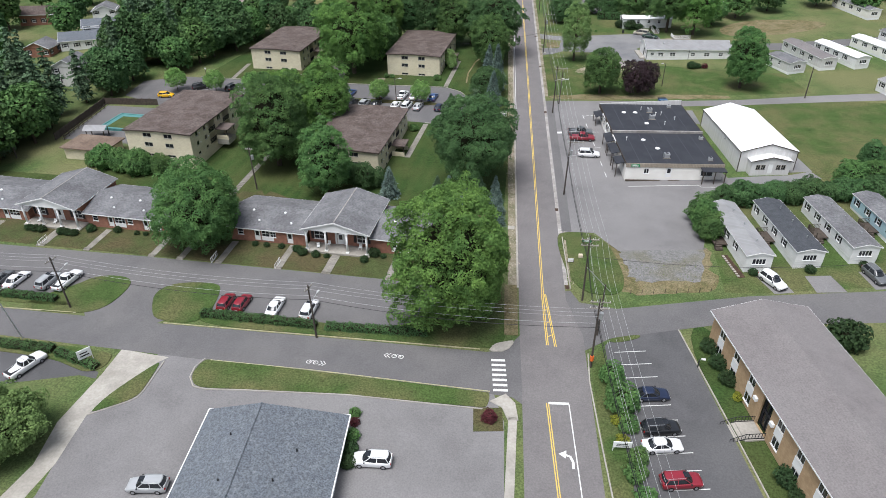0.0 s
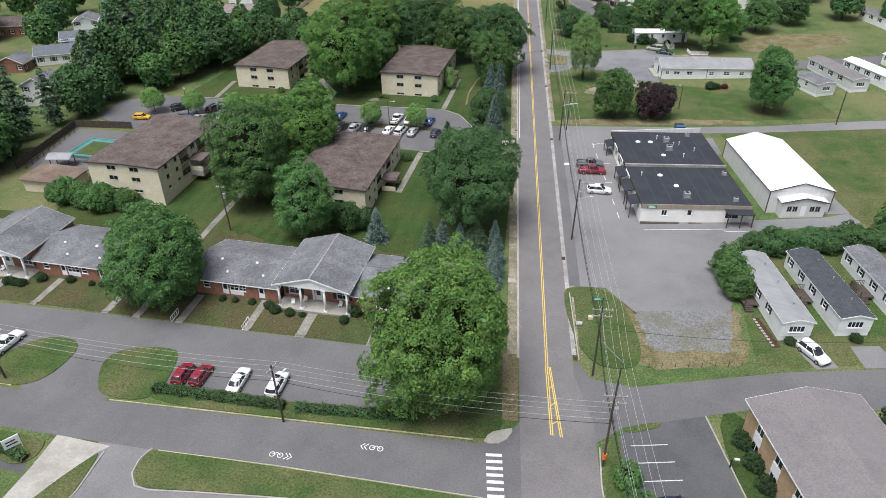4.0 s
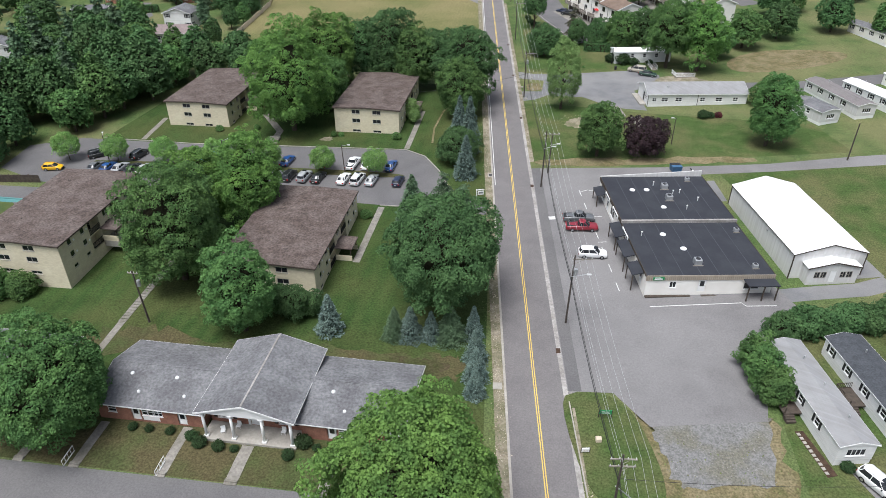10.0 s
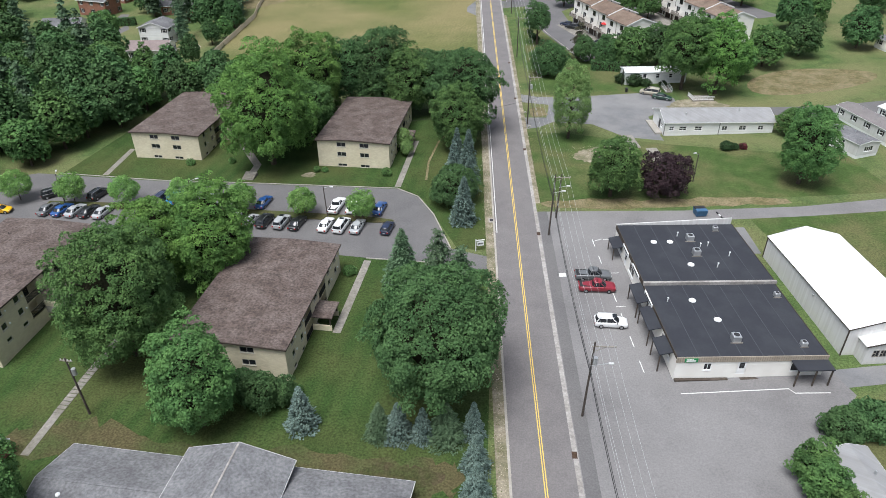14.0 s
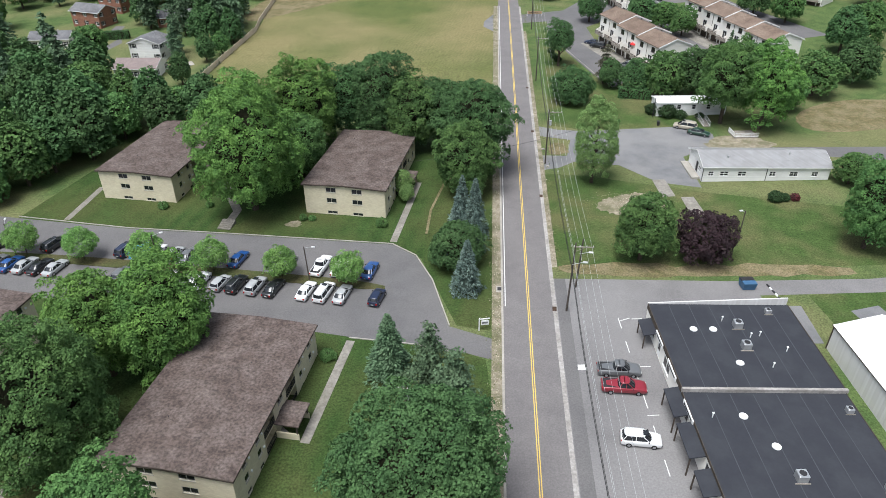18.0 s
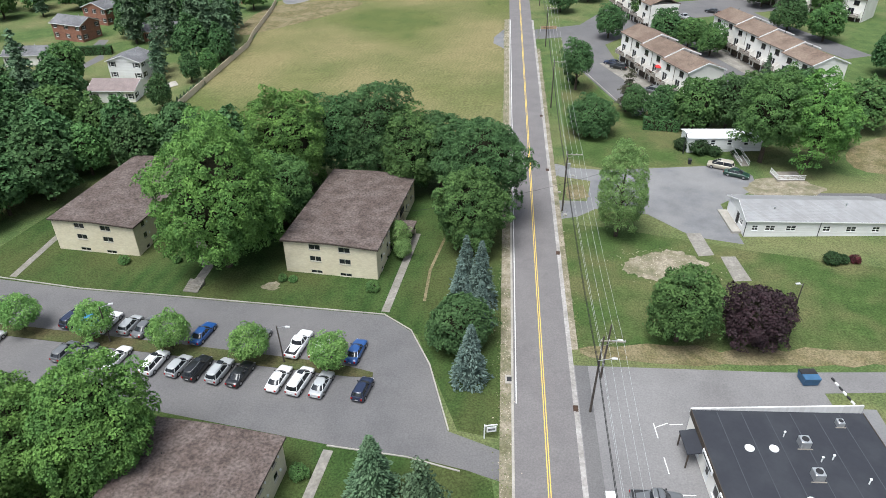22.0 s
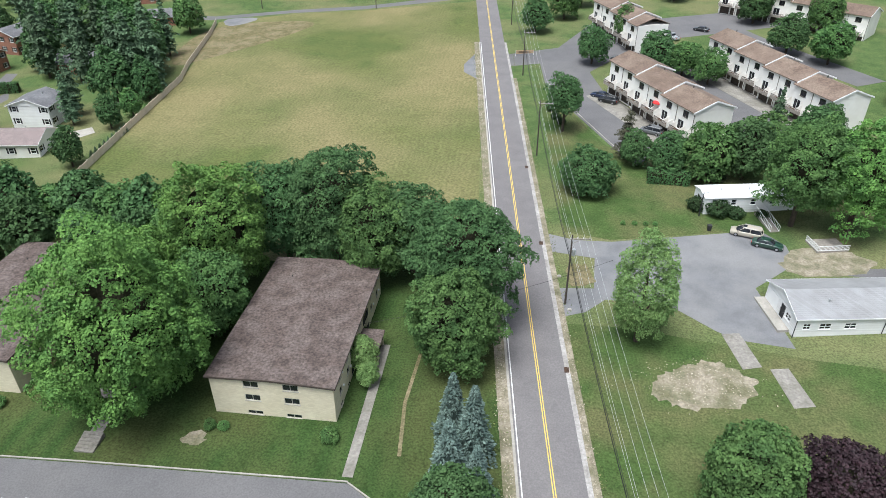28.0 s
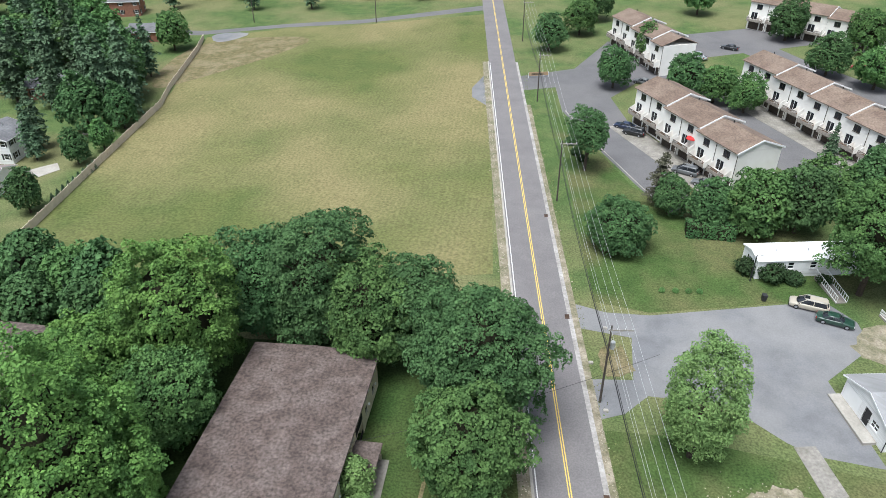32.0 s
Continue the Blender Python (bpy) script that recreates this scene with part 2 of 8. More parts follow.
REDROOF = mat("rusty_brown_shingle", (0.18, 0.13, 0.1), (0.14, 0.1, 0.077), 0.6, 0.95, 0.3, (0.25, 0.192, 0.15), 0.2, 0.6, fine=0.5)
BLACKROOF = mat("black_membrane", (0.03, 0.032, 0.04), (0.024, 0.026, 0.033), 0.3, 0.75, 0.05, (0.045, 0.048, 0.056), 0.3, 0.6, fine=0.1)
WHITEROOF = mat("white_metal_roof", (0.86, 0.86, 0.86), (0.82, 0.82, 0.82), 0.3, 0.5, 0.0)
METALROOF = mat("pale_grey_metal_roof", (0.31, 0.31, 0.315), (0.27, 0.27, 0.275), 0.25, 0.45, 0.02, (0.23, 0.227, 0.222), 0.5, 0.35, rows=(0.4, 60.0, 0.012, (0.85, 0.85, 0.85)))
WHITE = mat("white_paint", (0.82, 0.82, 0.81), (0.76, 0.76, 0.75), 0.6, 0.6, 0.03)
SIDING = mat("white_siding", (0.82, 0.82, 0.81), (0.76, 0.76, 0.75), 0.6, 0.65, 0.1, rows=(30.0, 0.2, 0.02, (0.85, 0.85, 0.85)))
CREAM = mat("cream_render", (0.84, 0.82, 0.775), (0.79, 0.765, 0.715), 0.5, 0.8, 0.05, (0.7, 0.67, 0.61), 0.3, 0.35)
GREYSIDING = mat("pale_grey_metal_siding", (0.66, 0.65, 0.64), (0.62, 0.61, 0.6), 0.3, 0.5, 0.05, rows=(0.3, 40.0, 0.015, (0.94, 0.94, 0.94)))
BLUESIDING = mat("light_blue_siding", (0.45, 0.62, 0.68), (0.4, 0.56, 0.62), 0.5, 0.6, 0.1, rows=(30.0, 0.2, 0.02, (0.8, 0.8, 0.8)))
TANFASCIA = mat("tan_metal_fascia", (0.37, 0.32, 0.255), (0.32, 0.275, 0.22), 0.5, 0.6, 0.2, rows=(0.3, 40.0, 0.03, (0.6, 0.6, 0.6)))
GLASS = mat("dark_window_glass", (0.022, 0.025, 0.03), (0.015, 0.017, 0.02), 0.5, 0.08, 0.0, spec=0.6)
DARK = mat("dark_painted_metal", (0.03, 0.03, 0.032), (0.02, 0.02, 0.022), 1.0, 0.6, 0.05)
DARKWOOD = mat("weathered_dark_wood", (0.085, 0.068, 0.055), (0.055, 0.044, 0.036), 2.0, 0.9, 0.3)
GREYWOOD = mat("weathered_grey_wood", (0.3, 0.27, 0.235), (0.22, 0.2, 0.17), 2.0, 0.9, 0.3)
TANFENCE = mat("tan_vinyl_fence", (0.62, 0.53, 0.41), (0.54, 0.46, 0.35), 1.0, 0.7, 0.1)
POLEWOOD = mat("creosoted_pole_wood", (0.085, 0.07, 0.06), (0.055, 0.046, 0.04), 3.0, 0.9, 0.3)
GALV = mat("galvanised_metal", (0.5, 0.51, 0.52), (0.42, 0.43, 0.44), 1.5, 0.4, 0.05, metal=0.6)
WIRE = mat("aluminium_wire", (0.42, 0.43, 0.43), (0.36, 0.37, 0.37), 1.0, 0.6, 0.0)
CABLE = mat("black_cable", (0.02, 0.02, 0.02), (0.015, 0.015, 0.015), 1.0, 0.6, 0.0)
BARK = mat("bark", (0.085, 0.066, 0.05), (0.05, 0.04, 0.03), 4.0, 0.95, 0.5)
# near-black colour for foliage cores: shade in the leaf gaps, painted
FOLIAGE_SHADE = mat("painted_foliage_shade", (0.034, 0.034, 0.02), (0.024, 0.024, 0.014), 3.0, 0.95, 0.5, spec=0.05)
LEAF = mat("green_leaves", (0.112, 0.206, 0.064), (0.064, 0.131, 0.044), 0.45, 0.65, 0.0, vary=0.14, island=0.25, spec=0.1, thin=0.14)
LEAF_BRIGHT = mat("bright_green_leaves", (0.15, 0.272, 0.066), (0.084, 0.172, 0.047), 0.45, 0.65, 0.0, vary=0.1, island=0.25, spec=0.1, thin=0.16)
LEAF_DEEP = mat("deep_green_leaves", (0.085, 0.16, 0.06), (0.052, 0.107, 0.041), 0.45, 0.65, 0.0, vary=0.15, island=0.25, spec=0.1, thin=0.12)
LEAF_PALE = mat("pale_willow_leaves", (0.185, 0.275, 0.095), (0.135, 0.215, 0.074), 0.6, 0.7, 0.0, vary=0.1, island=0.3, spec=0.1, thin=0.2)
LEAF_FRESH = mat("fresh_green_leaves", (0.2, 0.34, 0.1), (0.13, 0.25, 0.07), 0.6, 0.7, 0.0, vary=0.1, island=0.3, spec=0.1, thin=0.22)
LEAF_PURPLE = mat("purple_leaves", (0.03, 0.014, 0.018), (0.02, 0.01, 0.013), 0.6, 0.65, 0.0, island=0.35)
LEAF_RED = mat("dark_red_leaves", (0.085, 0.014, 0.018), (0.05, 0.01, 0.014), 0.6, 0.65, 0.0, island=0.3)
NEEDLE = mat("green_needles", (0.1, 0.155, 0.085), (0.064, 0.11, 0.058), 0.5, 0.7, 0.0, vary=0.15, island=0.3, spec=0.15)
NEEDLE_BLUE = mat("blue_green_needles", (0.142, 0.195, 0.165), (0.088, 0.13, 0.112), 0.8, 0.8, 0.0, vary=0.1, island=0.55, spec=0.12)
NEEDLE_DULL = mat("dull_brown_green_needles", (0.075, 0.075, 0.045), (0.055, 0.055, 0.035), 0.6, 0.8, 0.0, island=0.25)
PAINT = mat("car_paint", (0.5, 0.5, 0.5), rough=0.28, bump=0.0, tint=True, coat=0.6, spec=0.5)
TYRE = mat("tyre_rubber", (0.02, 0.02, 0.02), (0.015, 0.015, 0.015), 2.0, 0.9, 0.0)
RIM = mat("alloy_rim", (0.5, 0.5, 0.52), (0.4, 0.4, 0.42), 2.0, 0.35, 0.0, metal=0.7)
LAMPGLASS = mat("lamp_glass", (0.6, 0.6, 0.6), (0.5, 0.5, 0.5), 2.0, 0.2, 0.0)
REDGLASS = mat("red_lamp_glass", (0.35, 0.01, 0.01), (0.25, 0.01, 0.01), 2.0, 0.2, 0.0)
WATER = mat("green_pool_water", (0.1, 0.12, 0.045), (0.07, 0.1, 0.04), 0.5, 0.1, 0.05)
POOLPAINT = mat("turquoise_pool_paint", (0.07, 0.2, 0.2), (0.1, 0.24, 0.23), 0.5, 0.6, 0.05)
ORANGE = mat("orange_sheet", (0.75, 0.16, 0.03), (0.65, 0.13, 0.03), 2.0, 0.6, 0.0)
GREENSIGN = mat("green_sign", (0.02, 0.22, 0.08), (0.02, 0.2, 0.07), 2.0, 0.5, 0.0)
BLUEPAINT = mat("blue_painted_steel", (0.055, 0.13, 0.24), (0.045, 0.11, 0.2), 1.0, 0.5, 0.05)
REDCLOTH = mat("red_parasol_cloth", (0.6, 0.04, 0.04), (0.5, 0.03, 0.03), 2.0, 0.8, 0.0)
YELLOWLEAF = mat("yellow_green_leaves", (0.2, 0.21, 0.02), (0.16, 0.18, 0.02), 0.6, 0.7, 0.0, island=0.3)


# ---- mesh building ----
class Shape:
    """Collects vertices and faces of one mesh."""

    def __init__(self):
        self.v, self.f = [], []

    def add(self, verts, faces):
        n = len(self.v)
        self.v += [tuple(p) for p in verts]
        self.f += [tuple(i + n for i in q) for q in faces]
        return self

    def box(self, x0, y0, z0, x1, y1, z1):
        return self.add([(x0, y0, z0), (x1, y0, z0), (x1, y1, z0), (x0, y1, z0), (x0, y0, z1), (x1, y0, z1), (x1, y1, z1), (x0, y1, z1)],
                        [(3, 2, 1, 0), (4, 5, 6, 7), (0, 1, 5, 4), (1, 2, 6, 5), (2, 3, 7, 6), (3, 0, 4, 7)])

    def soft_box(self, x0, y0, z0, x1, y1, z1, c=0.05):
        """A box whose upper edges and upright corners are chamfered."""
        ring = lambda d, z: [(x0 + d + c, y0 + d, z), (x1 - d - c, y0 + d, z), (x1 - d, y0 + d + c, z), (x1 - d, y1 - d - c, z),
                             (x1 - d - c, y1 - d, z), (x0 + d + c, y1 - d, z), (x0 + d, y1 - d - c, z), (x0 + d, y0 + d + c, z)]
        return self.loft([ring(0, z0), ring(0, z1 - c), ring(c, z1)])

    def loft(self, rings, closed=True):
        n, base = len(rings[0]), 0
        verts = [p for r in rings for p in r]
        faces = []
        for k in range(len(rings) - 1):
            for i in range(n):
                j = (i + 1) % n
                faces.append((k * n + i, k * n + j, (k + 1) * n + j, (k + 1) * n + i))
        if closed:
            faces += [tuple(reversed(range(n))), tuple(range((len(rings) - 1) * n, len(rings) * n))]
        return self.add(verts, faces)

    def rod(self, a, b, r0, r1=None, n=8):
        a, b = Vector(a), Vector(b)
        r1 = r0 if r1 is None else r1
        d = (b - a).normalized()
        s = d.orthogonal().normalized()
        t = d.cross(s)
        ring = lambda p, r: [p + r * (math.cos(2 * math.pi * i / n) * s + math.sin(2 * math.pi * i / n) * t) for i in range(n)]
        return self.loft([ring(a, r0), ring(b, r1)])

    def dome(self, x, y, z, r, h, n=10):
        ring = lambda q: [(x + r * math.cos(q) * math.cos(2 * math.pi * i / n), y + r * math.cos(q) * math.sin(2 * math.pi * i / n), z + h * math.sin(q)) for i in range(n)]
        return self.loft([ring(0.0), ring(0.5), ring(1.0), ring(1.45)])

    def prism(self, poly, z0, z1):
        n = len(poly)
        return self.add([(x, y, z0) for x, y in poly] + [(x, y, z1) for x, y in poly],
                        [tuple(reversed(range(n))), tuple(range(n, 2 * n))] + [(i, (i + 1) % n, n + (i + 1) % n, n + i) for i in range(n)])

    def data(self, name, material, smooth=False):
        me = bpy.data.meshes.new(name)
        me.from_pydata(self.v, [], self.f)
        me.materials.append(material)
        if smooth:
            me.shade_smooth()
        me.validate()
        me.update()
        return me


def pierced(xs_end, z0, z1, holes, y0, y1):
    """An upright plate along x from 0 to xs_end, with rectangular holes (x, z, width, height) right through it."""
    xs = sorted({0.0, xs_end, *[v for h in holes for v in (h[0], h[0] + h[2])]})
    zs = sorted({z0, z1, *[v for h in holes for v in (h[1], h[1] + h[3])]})
    nx, nz = len(xs), len(zs)
    solid = [[not any(h[0] - 1e-4 <= a and b <= h[0] + h[2] + 1e-4 and h[1] - 1e-4 <= c and d <= h[1] + h[3] + 1e-4 for h in holes)
              for c, d in zip(zs, zs[1:])] for a, b in zip(xs, xs[1:])]
    on = lambda i, k: 0 <= i < nx - 1 and 0 <= k < nz - 1 and solid[i][k]
    vid, verts, faces = {}, [], []

    def at(i, k, y):
        if (i, k, y) not in vid:
            vid[i, k, y] = len(verts)
            verts.append((xs[i], y, zs[k]))
        return vid[i, k, y]

    for i in range(nx - 1):
        for k in range(nz - 1):
            if not on(i, k):
                continue
            faces.append((at(i, k, y0), at(i + 1, k, y0), at(i + 1, k + 1, y0), at(i, k + 1, y0)))
            faces.append((at(i, k + 1, y1), at(i + 1, k + 1, y1), at(i + 1, k, y1), at(i, k, y1)))
            for di, dk, p, q in ((-1, 0, (0, 0), (0, 1)), (1, 0, (1, 1), (1, 0)), (0, -1, (1, 0), (0, 0)), (0, 1, (0, 1), (1, 1))):
                if not on(i + di, k + dk):
                    a, b = (i + p[0], k + p[1]), (i + q[0], k + q[1])
                    faces.append((at(*a, y0), at(*b, y0), at(*b, y1), at(*a, y1)))
    return Shape().add(verts, faces)


def part(name, shape, material, parent=None, label="", smooth=False):
    ob = new(name, shape if isinstance(shape, bpy.types.Mesh) else shape.data(name, material, smooth))
    ob.parent = parent
    return tagged(ob, label)


def thing(name, x, y, turn, label, category, group="", up=0.0):
    ob = new(name)
    ob.empty_display_size = 0.5
    ob.matrix_basis = pose(x, y, G(x, y) + up, 0, 0, turn)
    return tagged(ob, label, category, group)


def setting(name, shape, material, label, category, parent=None):
    return tagged(part(name, shape, material, parent), label, category, kind="structure")


def rounded(pts, times=2):
    """Cuts the corners of a closed outline."""
    for _ in range(times):
        pts = [q for a, b in zip(pts, pts[1:] + pts[:1]) for q in
               ((0.75 * a[0] + 0.25 * b[0], 0.75 * a[1] + 0.25 * b[1]), (0.25 * a[0] + 0.75 * b[0], 0.25 * a[1] + 0.75 * b[1]))]
    return pts


def ragged(pts, amount=0.35, times=2):
    """A rounded outline, made uneven."""
    return [(x + amount * noise.noise((x * 1.3, y * 1.3, 0.3)) * 2, y + amount * noise.noise((x * 1.3, y * 1.3, 7.7)) * 2) for x, y in rounded(rounded(pts, times), 1)]


def sheet(pts, h, depth=0.25):
    """A slab that lies on the sloping ground, its top h above it."""
    n = len(pts)
    area = sum(a[0] * b[1] - b[0] * a[1] for a, b in zip(pts, pts[1:] + pts[:1]))
    if area < 0:
        pts = pts[::-1]
    s = Shape()
    s.add([(x, y, G(x, y) + h - depth) for x, y in pts] + [(x, y, G(x, y) + h) for x, y in pts],
          [tuple(range(n, 2 * n))] + [(i, (i + 1) % n, n + (i + 1) % n, n + i) for i in range(n)])
    return s


def strip(line, width, h, depth=0.2, s=None, off=0.0):
    """A band of even width along a line on the ground; off shifts it to the line's left."""
    s = s or Shape()
    left, right = [], []
    for i, p in enumerate(line):
        a, b = line[max(i - 1, 0)], line[min(i + 1, len(line) - 1)]
        d = Vector((b[0] - a[0], b[1] - a[1])).normalized()
        nrm = Vector((-d.y, d.x))
        left.append((p[0] + nrm.x * (off + width / 2), p[1] + nrm.y * (off + width / 2)))
        right.append((p[0] + nrm.x * (off - width / 2), p[1] + nrm.y * (off - width / 2)))
    for i in range(len(line) - 1):
        q = [right[i], right[i + 1], left[i + 1], left[i]]
        s.add([(x, y, G(x, y) + h - depth) for x, y in q] + [(x, y, G(x, y) + h) for x, y in q],
              [(4, 5, 6, 7), (0, 1, 5, 4), (1, 2, 6, 5), (2, 3, 7, 6), (3, 0, 4, 7)])
    return s


def arc(cx, cy, r, a0, a1, n=8):
    return [(cx + r * math.cos(radians(a0 + (a1 - a0) * i / n)), cy + r * math.sin(radians(a0 + (a1 - a0) * i / n))) for i in range(n + 1)]


def along(y0, y1, off, step=8.0):
    n = max(1, int(abs(y1 - y0) / step))
    return [(XC(y0 + (y1 - y0) * i / n) + off, y0 + (y1 - y0) * i / n) for i in range(n + 1)]


# ---- ground, roads, lots ----
far = [(-1500, -900), (1500, -900), (1500, 1900), (-1500, 1900)]
setting("ground", sheet(far, 0.0, 2.0), GRASS, "wide sheet of dry summer grass rising away", "ground")
lawns = [
    ("lawn", [(-125, 87), (-17, 87), (-9, 94), (-12.5, 140), (-14.5, 148.2), (-17.5, 149.3), (-24.4, 150.2), (-34, 150.2), (-60, 151.8), (-98, 152), (-98, 112), (-125, 112)]),
    ("lawn", [(-33, 173), (-28, 170.5), (-19.5, 154.6), (-14.6, 154.2), (-15, 165), (-16.6, 176), (-20.6, 215), (-100, 212), (-105, 171)]),
    ("lawn", [(-6.5, 171), (40, 178), (60, 182), (56, 196), (22, 199), (-2, 203), (-9.5, 203)]),
    ("lawn", [(33, 162), (46, 138), (56, 128), (90, 138), (90, 176), (60, 178), (31, 169)]),
    ("lawn", [(-9.6, 226.8), (-2, 225.1), (16.8, 229.3), (23, 230.2), (34, 236), (30, 244), (8, 250), (-1, 262), (-13, 294), (-15.5, 296)]),
]
for n, pts in lawns:
    setting(n, sheet(pts, 0.012), ISLE if pts[0][0] > -10 else LAWN, "mown green lawn", "lawn")
setting("front_lawn", sheet([(-125, 86.9), (-17, 86.9), (-17, 94.6), (-125, 94.6)], 0.018), WORN, "worn olive-green lawn before the motel", "lawn")
setting("worn_lawn", sheet(ragged([(-70, 105.5), (-50, 104.6), (-44, 107), (-30, 106.5), (-17, 105), (-12.5, 106.5), (-13.5, 111), (-22, 110.5), (-33, 110), (-50, 109), (-60, 112), (-68, 110)], 0.8, 2), 0.018), WORN, "thin brownish grass behind the motel", "lawn")
setting("meadow", sheet([(-104, 218), (-24.5, 232), (-30, 300), (-38, 378), (-77, 363), (-101, 357), (-122, 347), (-111, 301), (-107, 260), (-104, 232)], 0.012), FIELD,
        "large mown meadow, yellowish with dry patches", "field")

setting("bare_patch", sheet(ragged([(-25, 107.4), (-20, 106.6), (-15.5, 107.2), (-14.4, 109), (-19, 109.8), (-23, 109.4)], 0.5, 2), 0.022), BARE, "brownish bare patch in the shade", "bare ground")
setting("road", sheet(along(-60, 100, 4.7 + 1.0)[:1] + along(20, 78, 5.4) + along(86, 470, 3.55) + along(470, 30, -3.75)[:-4] + along(80, 78, -3.75) + along(66, -60, -3.6), 0.03), ROAD,
        "grey asphalt two-lane road", "road")
setting("gutter", strip(along(90, 330, 3.83), 0.6, 0.036), GUTTER, "pale concrete gutter along the road", "gutter")
setting("kerb", strip(along(88, 330, -3.9), 0.3, 0.13), CONCRETE, "worn concrete kerb", "kerb")
setting("verge", strip(along(88, 330, -4.75, 5.0), 1.4, 0.03), DIRT, "crumbling pale dirt verge beside the road", "verge")
setting("verge", strip(along(91, 103, 4.5, 4.0), 0.35, 0.125), DIRT, "pale dirt verge with weeds", "verge")
setting("verge", strip(along(76.5, 88.5, -5.0, 4.0), 2.0, 0.125), DRY, "dry pale verge beside the large tree", "verge")
setting("shoulder", strip(along(106, 168, 5.1), 1.7, 0.026), STREET, "darker asphalt shoulder beside the gutter", "shoulder")
setting("verge", strip(along(171, 300, 4.55, 5.0), 0.9, 0.03), DIRT, "pale dirt verge with weeds", "verge")
setting("street", sheet([(-3.5, 64.4), (-12, 64.7), (-46, 64.2), (-85, 64), (-140, 63), (-140, 69.3), (-85, 69.8), (-58, 70.4), (-33, 71.5), (-8, 72.4), (-5.5, 73.2), (-3.6, 77), (0, 78), (0, 62)], 0.028), STREET,
        "dark grey asphalt side street", "street")
setting("street", sheet([(3.0, 88.5), (4.5, 85.8), (10, 85.1), (30, 91.5), (51, 96.3), (110, 110), (110, 101), (60, 90.5), (40, 86.6), (25.3, 84.1), (9, 78.1), (5.6, 75), (2, 74), (1, 88)], 0.028), STREET,
        "grey asphalt side street", "street")
setting("motel_drive", sheet([(-140, 86), (-98, 86), (-69, 86.6), (-26, 86.8), (-16, 86.2), (-14, 80), (-16, 74.3), (-50, 73.5), (-56, 72.5), (-58.5, 70), (-70, 70), (-72, 72.5), (-77, 73.5), (-140, 72.5)], 0.02), STREET,
        "worn asphalt motel drive and parking", "parking lot")
setting("south_lot", sheet([(-54, 64.4), (-46, 64.8), (-6, 64.8), (-4, 60), (-2.2, 45), (0, 20), (-60, 20), (-55.3, 40), (-57.3, 51)], 0.02), LOT,
        "pale grey asphalt parking lot", "parking lot")
setting("side_lot", sheet([(-140, 61), (-69, 61.3), (-60.4, 59.4), (-60.0, 58.2), (-62.7, 58.4), (-70.8, 55.6), (-90, 48), (-140, 36)], 0.018), DARKLOT, "dark asphalt parking lot", "parking lot")
setting("concrete_drive", sheet([(-59.9, 64.2), (-52.2, 63.8), (-53.3, 62.5), (-57.1, 52.1), (-56.0, 44.5), (-56.6, 36), (-59.6, 36), (-58.6, 44), (-60.1, 50.3), (-59.7, 59.2)], 0.024), CONCRETE, "pale concrete driveway", "driveway")
setting("office_lot", sheet([(8.3, 76.5), (10, 79), (18.7, 81.9), (25.5, 54), (30, 36), (12, 36), (10.5, 57)], 0.02), DARKLOT, "dark sealed asphalt parking lot with white stall lines", "parking lot")
setting("commercial_lot", sheet([(XC(118) + 3.4, 118), (XC(105) + 3.6, 105), (2, 106), (6.5, 106.3), (9.5, 102.5), (10.6, 101.2), (24.7, 103.8), (27, 114), (30, 121), (34.4, 127), (31, 135), (24, 168), (41, 171.2), (62, 176), (90, 182), (90, 187), (60, 180), (41, 174.6), (20, 171), (XC(168) + 3.4, 167.8)], 0.02), LOT,
        "pale grey asphalt lot round a shop building", "parking lot")
setting("gravel_lot", sheet(ragged([(10.2, 101.6), (12, 102.0), (18, 103.2), (23.4, 104.3), (24.9, 104.4), (24.7, 102.5), (24.0, 97), (23.5, 94.6), (22.3, 94.1), (17, 93.4), (13.4, 92.6), (12.6, 93.4), (11.4, 97.4), (10.6, 100.4)], 0.45, 1), 0.016), GRAVEL, "square of grey gravel", "gravel lot")
setting("dry_grass", sheet(ragged([(8.6, 103.4), (10.4, 101.8), (13, 98), (22, 99), (24.4, 103.9), (25.4, 104.8), (25.9, 102.8), (25.4, 98), (25.6, 92.4), (20, 90.4), (12, 88.7), (9.8, 90.4), (10.2, 95), (9.6, 99)], 0.6, 1), 0.01), DRY, "dry trampled grass round the gravel", "grass")
setting("garden_lawn", sheet([(26.4, 104.2), (28, 114), (31, 118.6), (72, 129), (74, 104), (51, 97.4), (30.6, 92.4), (26.6, 92)], 0.012), ISLE, "green grass between mobile homes", "lawn")
setting("apartment_lot", sheet([(-120, 168), (-110, 173), (-82, 172.3), (-64, 173), (-33.5, 173.8), (-29, 171), (-25, 164.8), (-20.6, 154.3), (XC(151) - 3.7, 152), (XC(148) - 3.7, 148), (-17.5, 149.2), (-24.4, 150), (-34, 150), (-60, 151.5), (-106, 152), (-119, 157)], 0.02), STREET,
        "asphalt parking lot of the apartment houses", "parking lot")
setting("planted_island", sheet(rounded([(-100, 160.6), (-45, 161), (-31.8, 161), (-32, 162.6), (-45, 163.2), (-100, 162.8)], 1), 0.12), WORN, "narrow grass island with kerbs", "island")
